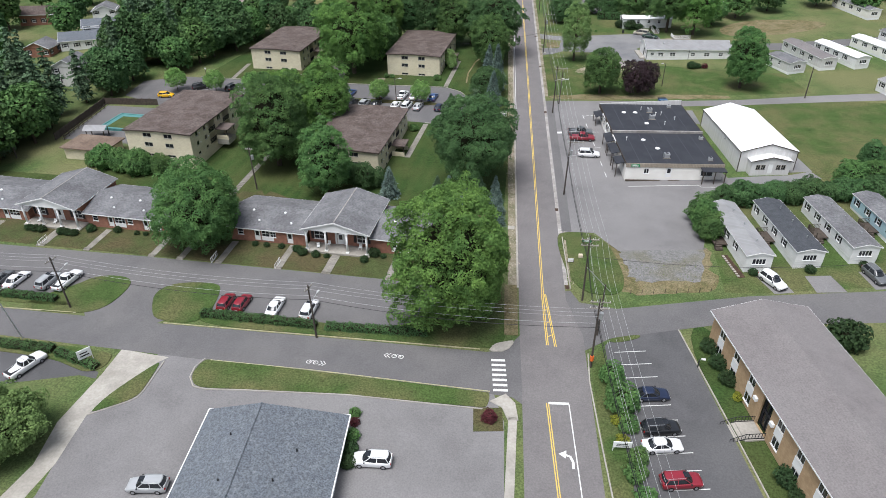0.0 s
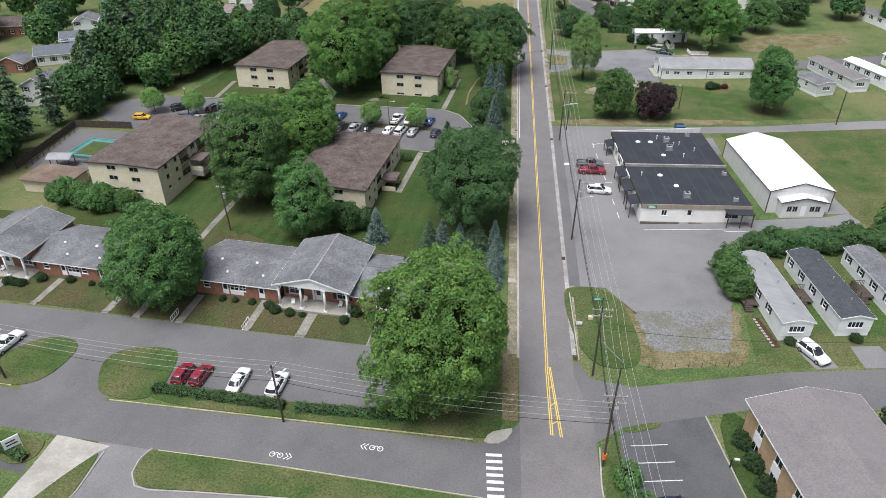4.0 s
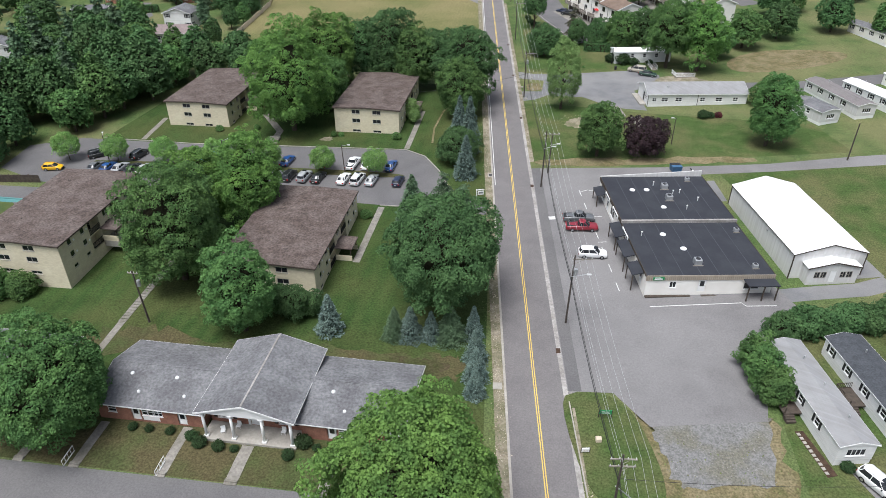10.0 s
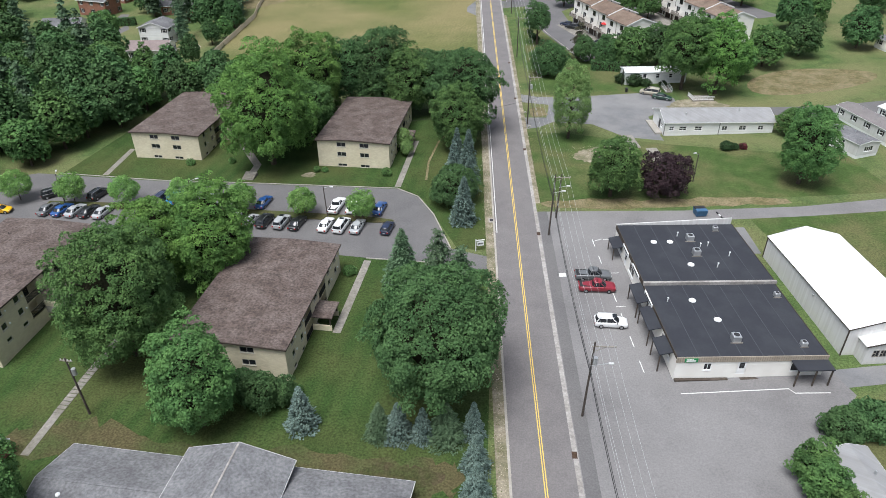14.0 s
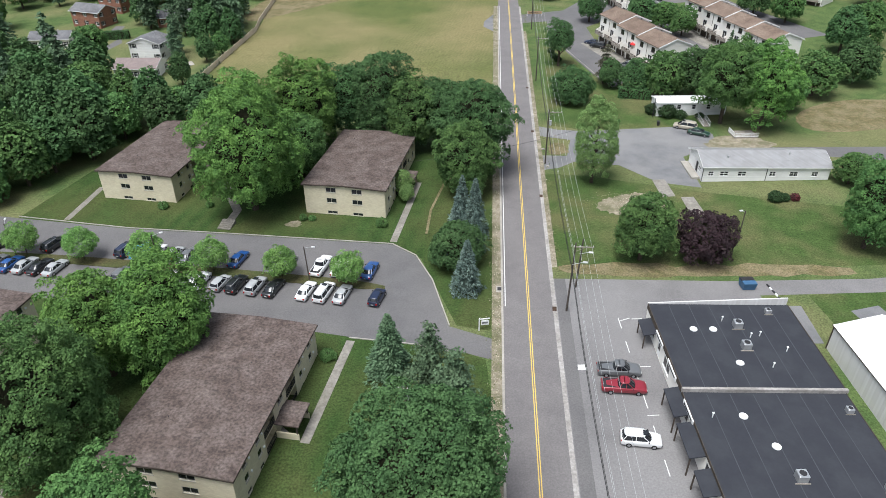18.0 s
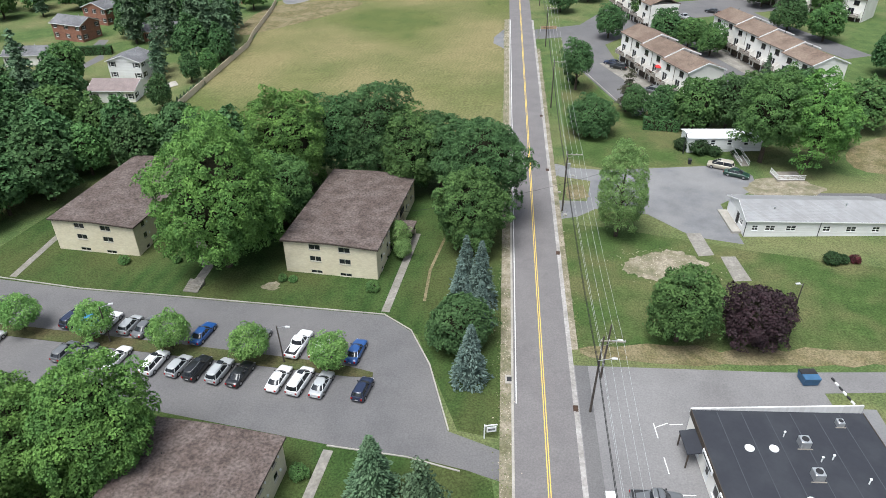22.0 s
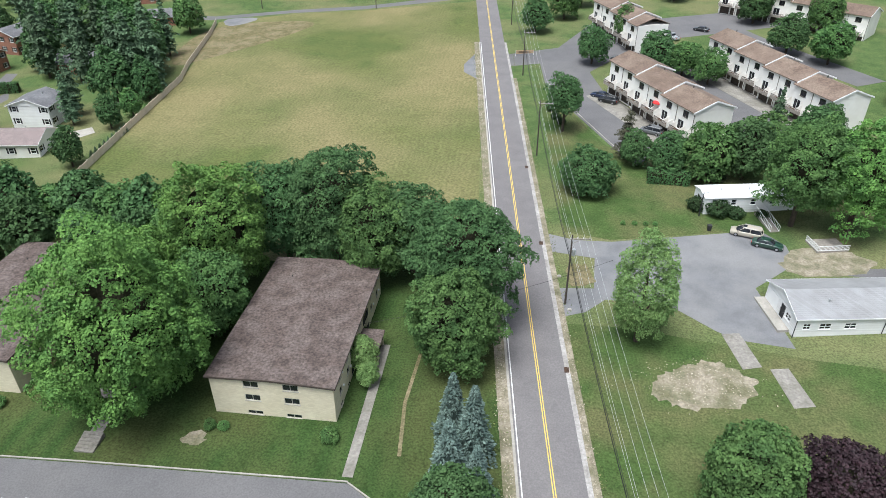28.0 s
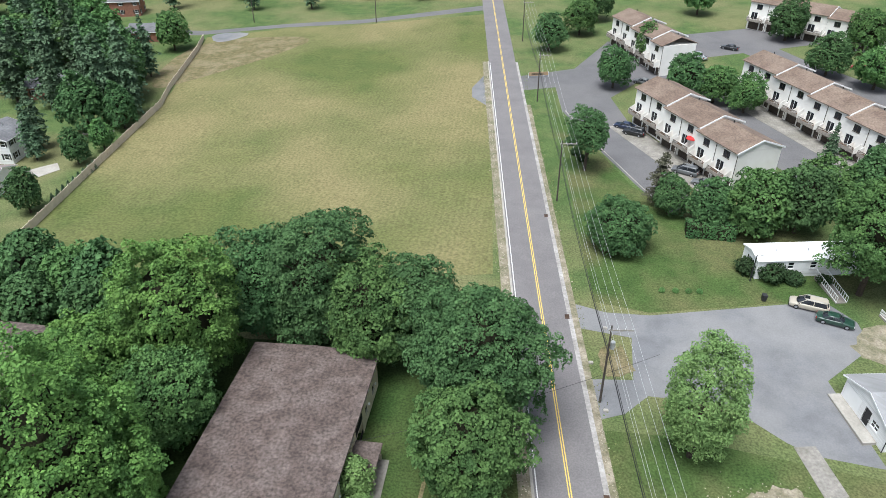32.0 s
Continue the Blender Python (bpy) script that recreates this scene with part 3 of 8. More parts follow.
setting("white_house_lot", sheet([(XC(226.5) + 3.4, 226.5), (-8, 224.5), (-2, 224.5), (17, 229), (23, 229.6), (25.5, 226), (25.5, 221), (23, 218.6), (18, 214), (20, 201), (13, 202), (10.5, 203.5), (5, 208.5), (-4, 209), (-7, 205.8), (XC(204) + 3.4, 204), (XC(211) + 3.4, 211), (-5.5, 211.5), (-5, 219.5), (XC(221) + 3.4, 221)], 0.016), PALEGRAVEL,
        "pale gravel and asphalt yard", "yard")
setting("concrete_pad", sheet([(11, 203), (13.4, 203.4), (14.8, 197), (12.3, 196.3)], 0.05), PATH, "concrete slab", "slab")
setting("concrete_pad", sheet([(15.7, 196.7), (18, 197.1), (19.4, 190.8), (16.8, 190.2)], 0.05), PATH, "cracked concrete slab in the grass", "slab")
setting("bare_patch", sheet(ragged([(-0.1, 190.7), (0.8, 193.4), (5.3, 196.7), (9.4, 197.6), (13.2, 195), (13.4, 192.9), (10.4, 189.4), (4.0, 188.6)], 0.4), 0.014), DIRT, "bare pale stony patch in the lawn", "bare ground")
setting("dry_patch", sheet(ragged([(-9.8, 217), (-5.8, 218.4), (-5.2, 212.2), (-9.2, 211)], 0.4, 1), 0.02), DRY, "dry brown grass patch by the yard", "grass")
setting("townhouse_lot", sheet([(XC(311) + 3.4, 309), (-15, 312), (-13.5, 297), (-7, 279), (0, 262), (4.8, 252.5), (9, 258), (1.6, 288), (-2, 306), (6, 318), (14, 300), (32, 262), (42, 266), (28, 305), (22, 336), (60, 352), (60, 372), (0, 350), (-10, 326), (XC(319) + 3.4, 319)], 0.02), STREET,
        "grey asphalt lanes between townhouses", "parking lot")
setting("apron", strip([(-1.2, 290.2), (14.0, 260.2)], 5.4, 0.045), PATH, "weathered concrete aprons before the townhouse garages", "driveway")
setting("apron", strip([(25.4, 310.2), (43.6, 269.3)], 5.4, 0.045), PATH, "weathered concrete aprons before the townhouse garages", "driveway")
setting("far_lane", sheet([(28, 352), (36, 342), (62, 300), (70, 304), (50, 338), (44, 352)], 0.024), STREET, "grey asphalt lane behind the townhouses", "street")
setting("far_street", sheet([(-160, 352), (-126, 349), (-101, 359), (-77, 365), (XC(383) - 3, 383), (XC(388) - 3, 389), (-77, 369.5), (-101, 363), (-126, 353.5), (-160, 357)], 0.02), STREET, "narrow grey side street", "street")
setting("far_lane", sheet([(24, 219), (60, 224), (110, 240), (110, 234), (60, 217)], 0.018), STREET, "grey lane", "street")
for n, pts in (("grass_island", [(-82, 70.2), (-72.5, 70.2), (-68.2, 72.0), (-67.2, 77.5), (-68.6, 80.6), (-74.4, 80.3), (-77, 76.6), (-80.5, 73.4)]),
               ("grass_island", [(-58.6, 70.9), (-60.8, 73.5), (-62.6, 77.5), (-60.4, 80.4), (-54, 81.4), (-52.0, 80.0), (-50.8, 71.4)]),
               ("grass_island", [(-52.2, 71.2), (-52.4, 74.4), (-34, 74.4), (-18, 75.6), (-17.5, 88), (-8, 88), (-5.6, 78), (-6.0, 74), (-8, 73), (-33, 71.8)]),
               ("grass_island", [(-140, 71), (-72.5, 71.2), (-75.5, 73.6), (-140, 73)]),
               ("grass_island", [(-47.3, 62.4), (-46.8, 64.2), (-46, 64.3), (-44, 64.35), (-31, 64.6), (-7, 64.7), (-6.4, 64.6), (-6.4, 62.4), (-7, 61.9), (-25, 61.3), (-38.8, 59.8), (-44, 59.1), (-45.8, 59.3), (-47, 60.6)]),
               ("grass_island", [(-53.2, 62.6), (-52.7, 62.3), (-52.3, 57.2), (-52.5, 56.2), (-53.2, 55.2), (-56.6, 52.6), (-56.9, 52.9), (-56.2, 56.3)]),
               ("grass_island", [(-140, 63.2), (-80, 63.4), (-61, 63.5), (-60.2, 62), (-60.2, 60.2), (-62.1, 59), (-64.5, 59.6), (-69, 60.8), (-80, 60.8), (-140, 60.5)]),
               ("grass_island", [(XC(118) + 4.2, 119), (XC(118) + 4.2, 104.3), (3.5, 88.7), (10, 88), (11.8, 92), (9.6, 101.5), (6.8, 105.8), (2, 106)][1:]),
               ("grass_island", [(18.9, 81.7), (24.3, 83.5), (31, 57), (35, 40), (30, 40), (25.6, 55.001)]),
               ("grass_island", [(6.4, 74), (8.2, 76), (9.6, 66), (11, 57), (13, 40), (10.5, 40), (9.3, 52), (7, 66)]),
               ("grass_island", [(8.6, 77.6), (9.5, 78.3), (13.2, 79.7), (13.3, 78.9), (9.8, 77.2)])):
    setting(n, sheet(rounded(rounded(pts, 1), 1), 0.11), LAWN if pts[0][0] == 18.9 else ISLE, "kerbed strip of green lawn", "grass strip")
setting("mulch_bed", sheet([(-8.2, 61.8), (-4.6, 62.3), (-3.9, 58.6), (-7.6, 57.9)], 0.08), WORN, "square bed of thin grass and mulch", "planting bed")
setting("pavement", sheet([(-3.6, 61), (-2.5, 61), (-0.9, 40), (-2, 40)], 0.13), CONCRETE, "concrete pavement", "pavement")
setting("pavement", sheet([(-6.3, 63.2), (-4.4, 64.8), (-3, 63.4), (-2.3, 60.6), (-3.6, 60.4), (-4.6, 62.4)], 0.13), CONCRETE, "concrete corner ramp", "pavement")
setting("pavement", sheet(rounded([(-7.8, 72.4), (-5.2, 72.9), (-4.2, 75.5), (-5.6, 75), (-7.2, 74.2)], 1), 0.12), CONCRETE, "concrete corner ramp", "pavement")


# ---- foliage ----
ICO = bmesh.new()
bmesh.ops.create_icosphere(ICO, subdivisions=2, radius=1.0)
ICO_V = np.array([v.co[:] for v in ICO.verts])
ICO_F = [tuple(v.index for v in fa.verts) for fa in ICO.faces]
ICO.free()


def leaf_mesh(name, pts, nrm, size, material, cores, droop=0.0, long=1.0):
    """Many small leaf clumps at pts, facing roughly along nrm, over solid cores (verts, faces) coloured dark as the
    foliage's inner shade.
    """
    n = len(pts)
    nrm = nrm / np.linalg.norm(nrm, axis=1, keepdims=True)
    d = nrm + rng.normal(0, 0.42, (n, 3))
    d /= np.linalg.norm(d, axis=1, keepdims=True)
    a = np.cross(d, rng.normal(0, 1, (n, 3)))
    a /= np.linalg.norm(a, axis=1, keepdims=True)
    if long != 1.0:
        a = nrm * 1.0 + rng.normal(0, 0.25, (n, 3))
        a[:, 2] -= droop
        a /= np.linalg.norm(a, axis=1, keepdims=True)
    b = np.cross(d, a)
    if long != 1.0:
        b = np.cross(np.array([0, 0, 1.0]) + rng.normal(0, 0.35, (n, 3)), a)
    b /= np.linalg.norm(b, axis=1, keepdims=True) + 1e-6
    s = (size * rng.uniform(0.55, 1.25, n))[:, None]
    q = np.stack([pts - a * s * 0.5 * long, pts + b * s * 0.42 + d * s * 0.1, pts + a * s * 0.6 * long, pts - b * s * 0.42 + d * s * 0.1], 1).reshape(-1, 3)
    verts, faces = [q], np.arange(4 * n).reshape(n, 4).tolist()
    base = 4 * n
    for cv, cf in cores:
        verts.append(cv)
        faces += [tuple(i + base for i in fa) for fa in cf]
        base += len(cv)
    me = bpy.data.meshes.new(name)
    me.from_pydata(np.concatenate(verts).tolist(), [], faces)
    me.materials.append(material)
    me.materials.append(FOLIAGE_SHADE)
    # core faces take the dark colour that stands in for inner shade
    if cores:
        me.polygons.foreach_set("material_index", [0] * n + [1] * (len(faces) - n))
    me.update()
    return me


def sphere_dirs(n):
    i = np.arange(n) + 0.5
    z = 1 - 2 * i / n
    t = math.pi * (1 + 5 ** 0.5) * i
    r = np.sqrt(1 - z * z)
    return np.stack([r * np.cos(t), r * np.sin(t), z], 1)


def leaf_pads(c, axis, rad, leaf, cover=1.1, dome=0.62):
    """Leaf places and facings on domed pads of foliage: centres c, upward axes, radii."""
    n = np.maximum(8, (cover * math.pi * rad ** 2 / (0.37 * leaf * leaf)).astype(int))
    i = np.repeat(np.arange(len(c)), n)
    m = len(i)
    up = axis[i]
    side = np.cross(up, np.array([0.31, 0.87, 0.38]))
    side /= np.linalg.norm(side, axis=1, keepdims=True)
    other = np.cross(up, side)
    rho, th = np.sqrt(rng.uniform(0, 1, m)), rng.uniform(0, 2 * math.pi, m)
    wide = rad[i] * (1 + 0.22 * np.sin(3 * th + 5.0 * i) + 0.12 * np.sin(5 * th + 2.3 * i)) * rng.uniform(0.85, 1.12, m)
    flat = (np.cos(th) * rho * wide)[:, None] * side + (np.sin(th) * rho * wide)[:, None] * other
    p = c[i] + flat + up * (dome * rad[i] * (1 - 1.25 * rho ** 2) + rng.normal(0, 0.07, m) * rad[i])[:, None]
    return p, up + 0.95 * flat / rad[i][:, None]


def crown_mesh(r, h, lobes, leaf, material, cover=1.0, low=0.0, shape="round", inner=True):
    """A crown of radius r and height h whose foot is at z = low: bulging boughs set with domed pads of leaves over a
    solid core coloured as inner shade.
    """
    boughs = rng.normal(0, 1, (max(7, int(lobes * 0.42)), 3)) * np.array([1, 1, 0.8]) + np.array([0, 0, 0.25])
    boughs /= np.linalg.norm(boughs, axis=1, keepdims=True)
    swell = rng.uniform(0.6, 1.15, len(boughs))
    pad = (0.52 + 0.055 * r) * min(1.0, r / 2.2)
    c, axis, rad = [], [], []
    for layer, share in ((1.0, 1.05), (0.72, 0.45)):
        n = int(share * 4 * math.pi * r * (r + h) / 2 * layer ** 2 / (math.pi * pad * pad))
        d = sphere_dirs(n) + rng.normal(0, 0.06, (n, 3))
        d /= np.linalg.norm(d, axis=1, keepdims=True)
        d = d[d[:, 2] > -0.93]
        near = np.max(swell * np.exp(-(1 - d @ boughs.T) / 0.06), axis=1)
        k = layer * (0.73 + 0.3 * near) * rng.uniform(0.9, 1.07, len(d))
        z = d[:, 2]
        # full skirts below, a rounded or narrower head
        w = np.where(z > 0, 1 - (0.3 if shape == "tall" else 0.0) * z * z, (1 - z * z) ** -0.3)
        p = np.stack([d[:, 0] * k * r * w, d[:, 1] * k * r * w, low + h * 0.46 + z * k * h * np.where(z > 0, 0.54, 0.46)], 1)
        a = d * 0.62 + np.array([0, 0, 0.8]) + rng.normal(0, 0.2, (len(d), 3))
        c.append(p), axis.append(a / np.linalg.norm(a, axis=1, keepdims=True)), rad.append(pad * rng.uniform(0.6, 1.2, len(d)))
    pts, nrm = leaf_pads(np.concatenate(c), np.concatenate(axis), np.concatenate(rad), leaf, cover)
    # lumpy ellipsoid core, painted dark to deepen the gaps between pads
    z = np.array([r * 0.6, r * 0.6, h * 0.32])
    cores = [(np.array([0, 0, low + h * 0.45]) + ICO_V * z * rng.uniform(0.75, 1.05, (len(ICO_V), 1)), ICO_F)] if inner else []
    return leaf_mesh("crown", pts, nrm, leaf, material, cores)


def pine_mesh(r, h, material, leaf=0.5, low=2.0):
    """A loose pine: whorls of uneven level boughs that end in flat pads of needles."""
    c, axis, rad = [], [], []
    z, q = low, 0
    while z < h - 0.3:
        u = (z - low) / (h - low)
        reach = r * (1 - u) ** 0.75 * (0.75 + 0.25 * math.sin(q * 1.9)) * min(1.0, 0.55 + 1.6 * u) + 0.25
        for j in range(6 if u < 0.8 else 4):
            a, k = 2.1 * q + j * 1.05 + rng.uniform(-0.3, 0.3), reach * rng.uniform(0.65, 1.15)
            for f in ((0.95, 0.6, 0.3) if reach > 1.6 else (0.8, 0.3)):
                c.append((math.cos(a) * k * f, math.sin(a) * k * f, z + 0.25 * k * (1 - f) + rng.uniform(-0.25, 0.25)))
                axis.append((math.cos(a) * 0.35 + rng.normal(0, 0.12), math.sin(a) * 0.35 + rng.normal(0, 0.12), 1.0))
                rad.append((0.35 + 0.24 * k * (1.25 - f * 0.5)) * rng.uniform(0.8, 1.15))
        z += rng.uniform(0.85, 1.25)
        q += 1
    axis = np.array(axis)
    pts, nrm = leaf_pads(np.array(c), axis / np.linalg.norm(axis, axis=1, keepdims=True), np.array(rad), leaf, 0.95, 0.3)
    return leaf_mesh("crown", pts, nrm, leaf, material, [])


def trunk_shape(h, r, spread, limbs=5):
    s = Shape()
    s.rod((0, 0, -0.4), (0, 0, h * 0.45), r, r * 0.75, 9)
    s.rod((0, 0, h * 0.44), (0, 0, h * 0.85), r * 0.75, r * 0.2, 7)
    for i in range(limbs):
        a = 2.4 * i + 0.5
        z0 = h * (0.28 + 0.07 * i)
        s.rod((0, 0, z0), (math.cos(a) * spread * 0.6, math.sin(a) * spread * 0.6, z0 + h * 0.25), r * 0.42, r * 0.12, 6)
    return s


def conifer_mesh(r, h, material, leaf=0.4, low=0.3, cover=1.0):
    pts, nrm = [], []
    n = int(math.pi * r * h * cover * 2.4 / (leaf * leaf))
    u = rng.uniform(0, 1, n) ** 1.6
    z = low + (h - low) * u
    tier = 0.82 + 0.25 * np.abs(np.sin(u * h * 2.1))
    ang = rng.uniform(0, 2 * math.pi, n)
    lump = 1 + 0.12 * np.sin(ang * 5 + z * 2.3) + 0.08 * np.sin(ang * 11 + z)
    rr = r * (1 - u) ** 0.85 * tier * lump * rng.uniform(0.78, 1.12, n) + 0.08
    p = np.stack([rr * np.cos(ang), rr * np.sin(ang), z - 0.18 * rr], 1)
    d = np.stack([np.cos(ang), np.sin(ang), 0.35 + 0 * ang], 1)
    cv, cf = [], []
    m = 10
    for k, (t, w) in enumerate(((0, 0.75), (0.3, 0.62), (0.65, 0.32), (0.97, 0.03))):
        cv += [(r * w * math.cos(2 * math.pi * i / m), r * w * math.sin(2 * math.pi * i / m), low + (h - low) * t) for i in range(m)]
        if k:
            cf += [((k - 1) * m + i, (k - 1) * m + (i + 1) % m, k * m + (i + 1) % m, k * m + i) for i in range(m)]
    me = leaf_mesh("crown", p, d, leaf, material, [(np.array(cv) * np.array([0.8, 0.8, 1]), cf)], droop=0.35, long=1.5)
    me.polygons.foreach_set("material_index", [0] * len(me.polygons))
    return me


def tree(name, x, y, crown, trunk, label, turn=0.0, scale=(1, 1, 1), category="tree", group=""):
    t = thing(name, x, y, turn, label, category, group)
    t.scale = scale
    part("trunk", trunk, BARK, t) if trunk else None
    part("crown", crown, None, t)
    return t


def bush_mesh(r, h, material, leaf=0.22, lobes=9, cover=1.4):
    return crown_mesh(r, h, lobes, leaf, material, cover, low=-0.05 * h)


def hedge_mesh(length, width, h, material, leaf=0.22, cover=1.6):
    """A clipped hedge along x from the origin."""
    area = length * (width + 2 * h)
    n = int(area * cover / (leaf * leaf * 0.5))
    x = rng.uniform(-0.1, length + 0.1, n)
    t = rng.uniform(-1, 1, n) * (h + width / 2)
    bump = 0.09 * np.sin(x * 2.1) + 0.07 * np.sin(x * 5.3 + t) + rng.normal(0, 0.06, n)
    top = np.abs(t) < width / 2
    yy = np.where(top, t, np.sign(t) * (width / 2 + bump))
    zz = np.where(top, h + bump, h - (np.abs(t) - width / 2))
    nn = np.stack([0 * x, np.where(top, 0, np.sign(t)), np.where(top, 1, 0.3)], 1)
    # box core in the same dark colour, painted shade behind the leaves
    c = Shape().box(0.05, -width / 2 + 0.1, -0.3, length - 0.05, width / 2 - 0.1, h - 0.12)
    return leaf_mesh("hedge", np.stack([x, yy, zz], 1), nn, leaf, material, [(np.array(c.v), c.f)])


# large single trees
def big_tree(name, x, y, r, h, material, label, low=1.2, lobes=34, leaf=0.4, cover=1.15, shape="round", inner=True):
    leaf = leaf * (0.7 if y < 150 else 0.78)
    tree(name, x, y, crown_mesh(r, h - low, lobes, leaf, material, cover, low, shape, inner), trunk_shape(h * 0.8, r * 0.055 + 0.1, r).data("trunk", BARK), label)


big_tree("round_tree", -61.2, 92.0, 8.3, 16.6, LEAF, "round dense green tree in front of the motel", 0.5)
big_tree("large_tree", -14.0, 78.4, 9.2, 25.0, LEAF_BRIGHT, "large dense bright-green tree at the street corner", 0.0, 44)
big_tree("large_tree", -17.6, 120.6, 9.2, 19.5, LEAF_DEEP, "wide dark-green tree beside the road", 3.4, 40)
big_tree("tall_tree", -60.2, 123.4, 8.0, 21.5, LEAF, "tall green tree between apartment houses", 1.0, 44)
big_tree("tree", -55.4, 140.6, 6.7, 19.0, LEAF_BRIGHT, "bright-green tree behind an apartment house", 1.5, 26)
big_tree("tree", -63.0, 138, 6.6, 17.0, LEAF_BRIGHT, "bright-green tree beside the parking lot", 1.5, 30)
big_tree("tree", -45.4, 112.4, 5.5, 16.0, LEAF, "dense green tree on the lawn", 0.6, 28)
big_tree("large_tree", -61.8, 182.0, 9.7, 26.0, LEAF_BRIGHT, "large spreading tree between two apartment houses", 1.2, 46, 0.42)
big_tree("tree", -23.8, 202, 8.0, 20.5, LEAF_DEEP, "dark-green tree leaning over the road", 4.0, 30)
big_tree("tree", -24.4, 192.8, 6.2, 15.0, LEAF, "green tree beside the apartment lawn", 1.3, 26)
big_tree("round_tree", 7.0, 175, 5.0, 12.8, LEAF, "round dark-green tree on the lawn", 1.3, 26)
big_tree("purple_tree", 16.8, 176.6, 4.9, 9.0, LEAF_PURPLE, "round purple-leaved tree on the lawn", 0.4, 26)
big_tree("willow", -0.6, 200.4, 4.6, 18.2, LEAF_PALE, "pale green loose willow tree", 0.6, 30, 0.3, 0.8, "tall", False)
big_tree("tree", 42.8, 183.5, 5.4, 17.5, LEAF, "tall green tree beside the lane", 0.6, 24, 0.36, 1.1, "tall")
big_tree("large_tree", 27.9, 232.4, 6.6, 20.5, LEAF, "large green tree over a mobile home", 2.6, 36, 0.42)
big_tree("large_tree", 35.8, 230.3, 6.8, 20, LEAF_BRIGHT, "large bright-green tree beside a mobile home", 2.4, 36, 0.42)
big_tree("round_tree", -5.6, 241.2, 5.6, 9.0, LEAF_DEEP, "low round dark-green tree on the lawn", 0.1, 26, 0.42)
big_tree("round_tree", -9.5, 267.8, 4.3, 13, LEAF_DEEP, "small round green tree at the townhouse lane", 4, 22, 0.42)
big_tree("tree", -60.0, 205, 7.8, 22.8, LEAF_BRIGHT, "bright-green tree behind an apartment house", 1.0, 30, 0.44)
big_tree("tree", -57.6, 195.5, 5.4, 14.5, LEAF, "green tree close beside an apartment house", 0.8, 24, 0.42)
big_tree("tree", -68, 196, 7.0, 17.0, LEAF_BRIGHT, "bright-green tree behind an apartment house", 1.0, 28, 0.44)
big_tree("tree", -53.5, 215, 7.0, 18.0, LEAF_DEEP, "dark-green tree at the meadow's edge", 0.8, 28, 0.44)
big_tree("tree", -45.5, 214.5, 7.6, 21.5, LEAF_DEEP, "broad dark-green tree at the meadow's edge", 0.6, 32, 0.44)
big_tree("tree", -33, 213, 6.0, 16.5, LEAF_DEEP, "dark-green tree at the meadow's edge", 0.8, 26, 0.44)
big_tree("tree", -38.5, 211, 6.2, 17.0, LEAF, "green tree close behind an apartment house", 0.8, 24, 0.44)


# ---- building kit ----
SIDES = {"S": (-1, -1, 0), "E": (1, -1, 90), "N": (1, 1, 180), "W": (-1, 1, 270)}


def side_matrix(side, w, l):
    """Local frame of a house's side: x along the wall seen from outside, -y outwards."""
    sx, sy, a = SIDES[side]
    return pose(sx * w / 2, sy * l / 2, 0, 0, 0, a)


def wall_part(root, side, w, l, z0, z1, holes, material, name="wall", label="", thick=0.22):
    """One wall, pierced by the holes (x, z, width, height)."""
    m = side_matrix(side, w, l)
    length = w if side in "SN" else l
    s = pierced(length, z0, z1, holes, 0.0, thick)
    s.v = [(min(max(x, 0.004), length - 0.004), y, z) for x, y, z in s.v]
    ob = part(name, s, material, root, label)
    ob.matrix_basis = m
    return ob


WINDOWS = {}


def window_at(wall, x, z, w, h, frame_mat=None, bars=1, sill=True, name="window", label="", pane=None, rail=False):
    """A window with frame, panes and sill, set into a hole of the wall."""
    frame_mat = frame_mat or WHITE
    key = (round(w, 2), round(h, 2), frame_mat.name, bars, rail)
    if key not in WINDOWS:
        e = 0.07
        pw = (w - 2 * e) / (bars + 1)
        rows_ = ((e, h / 2 - 0.035 - e), (h / 2 + 0.035, h / 2 - 0.035 - e)) if rail else ((e, h - 2 * e),)
        s = pierced(w, 0.0, h, [(e + i * pw + (0.03 if i else 0), z, pw - (0.03 if i else 0) - (0.03 if i < bars else 0), hh) for i in range(bars + 1) for z, hh in rows_], 0.02, 0.12)
        p = Shape().box(0, 0.07, e, (w - 2 * e) / (bars + 1), 0.085, h - e)
        q = Shape().box(-0.06, -0.07, -0.09, w + 0.06, 0.1, -0.005)
        WINDOWS[key] = (s.data("window", frame_mat), p.data("pane", GLASS), q.data("sill", frame_mat))
    fm, pm, qm = WINDOWS[key]
    ob = part(name, fm, None, wall, label)
    ob.location = (x, 0, z)
    for i in range(bars + 1):
        part("pane", pm, None, ob).location = (0.07 + i * (w - 0.14) / (bars + 1), 0, 0)
    if sill:
        part("sill", qm, None, ob)
    return ob


def door_at(wall, x, z, w, h, material, name="door", label="", glazed=False):
    s = Shape().soft_box(0, 0, 0, w, 0.05, h, 0.01)
    s.box(-0.1, -0.03, 0, 0, 0.1, h + 0.1), s.box(w, -0.03, 0, w + 0.1, 0.1, h + 0.1), s.box(0, -0.03, h, w, 0.1, h + 0.1)
    ob = part(name, s, material, wall, label)
    ob.location = (x, 0.03, z)
    if glazed:
        part("pane", Shape().box(w * 0.2, -0.015, h * 0.45, w * 0.8, -0.003, h * 0.9), GLASS, ob)
    part("handle", Shape().box(w * 0.84, -0.06, h * 0.47, w * 0.9, -0.003, h * 0.5), GALV, ob)
    return ob


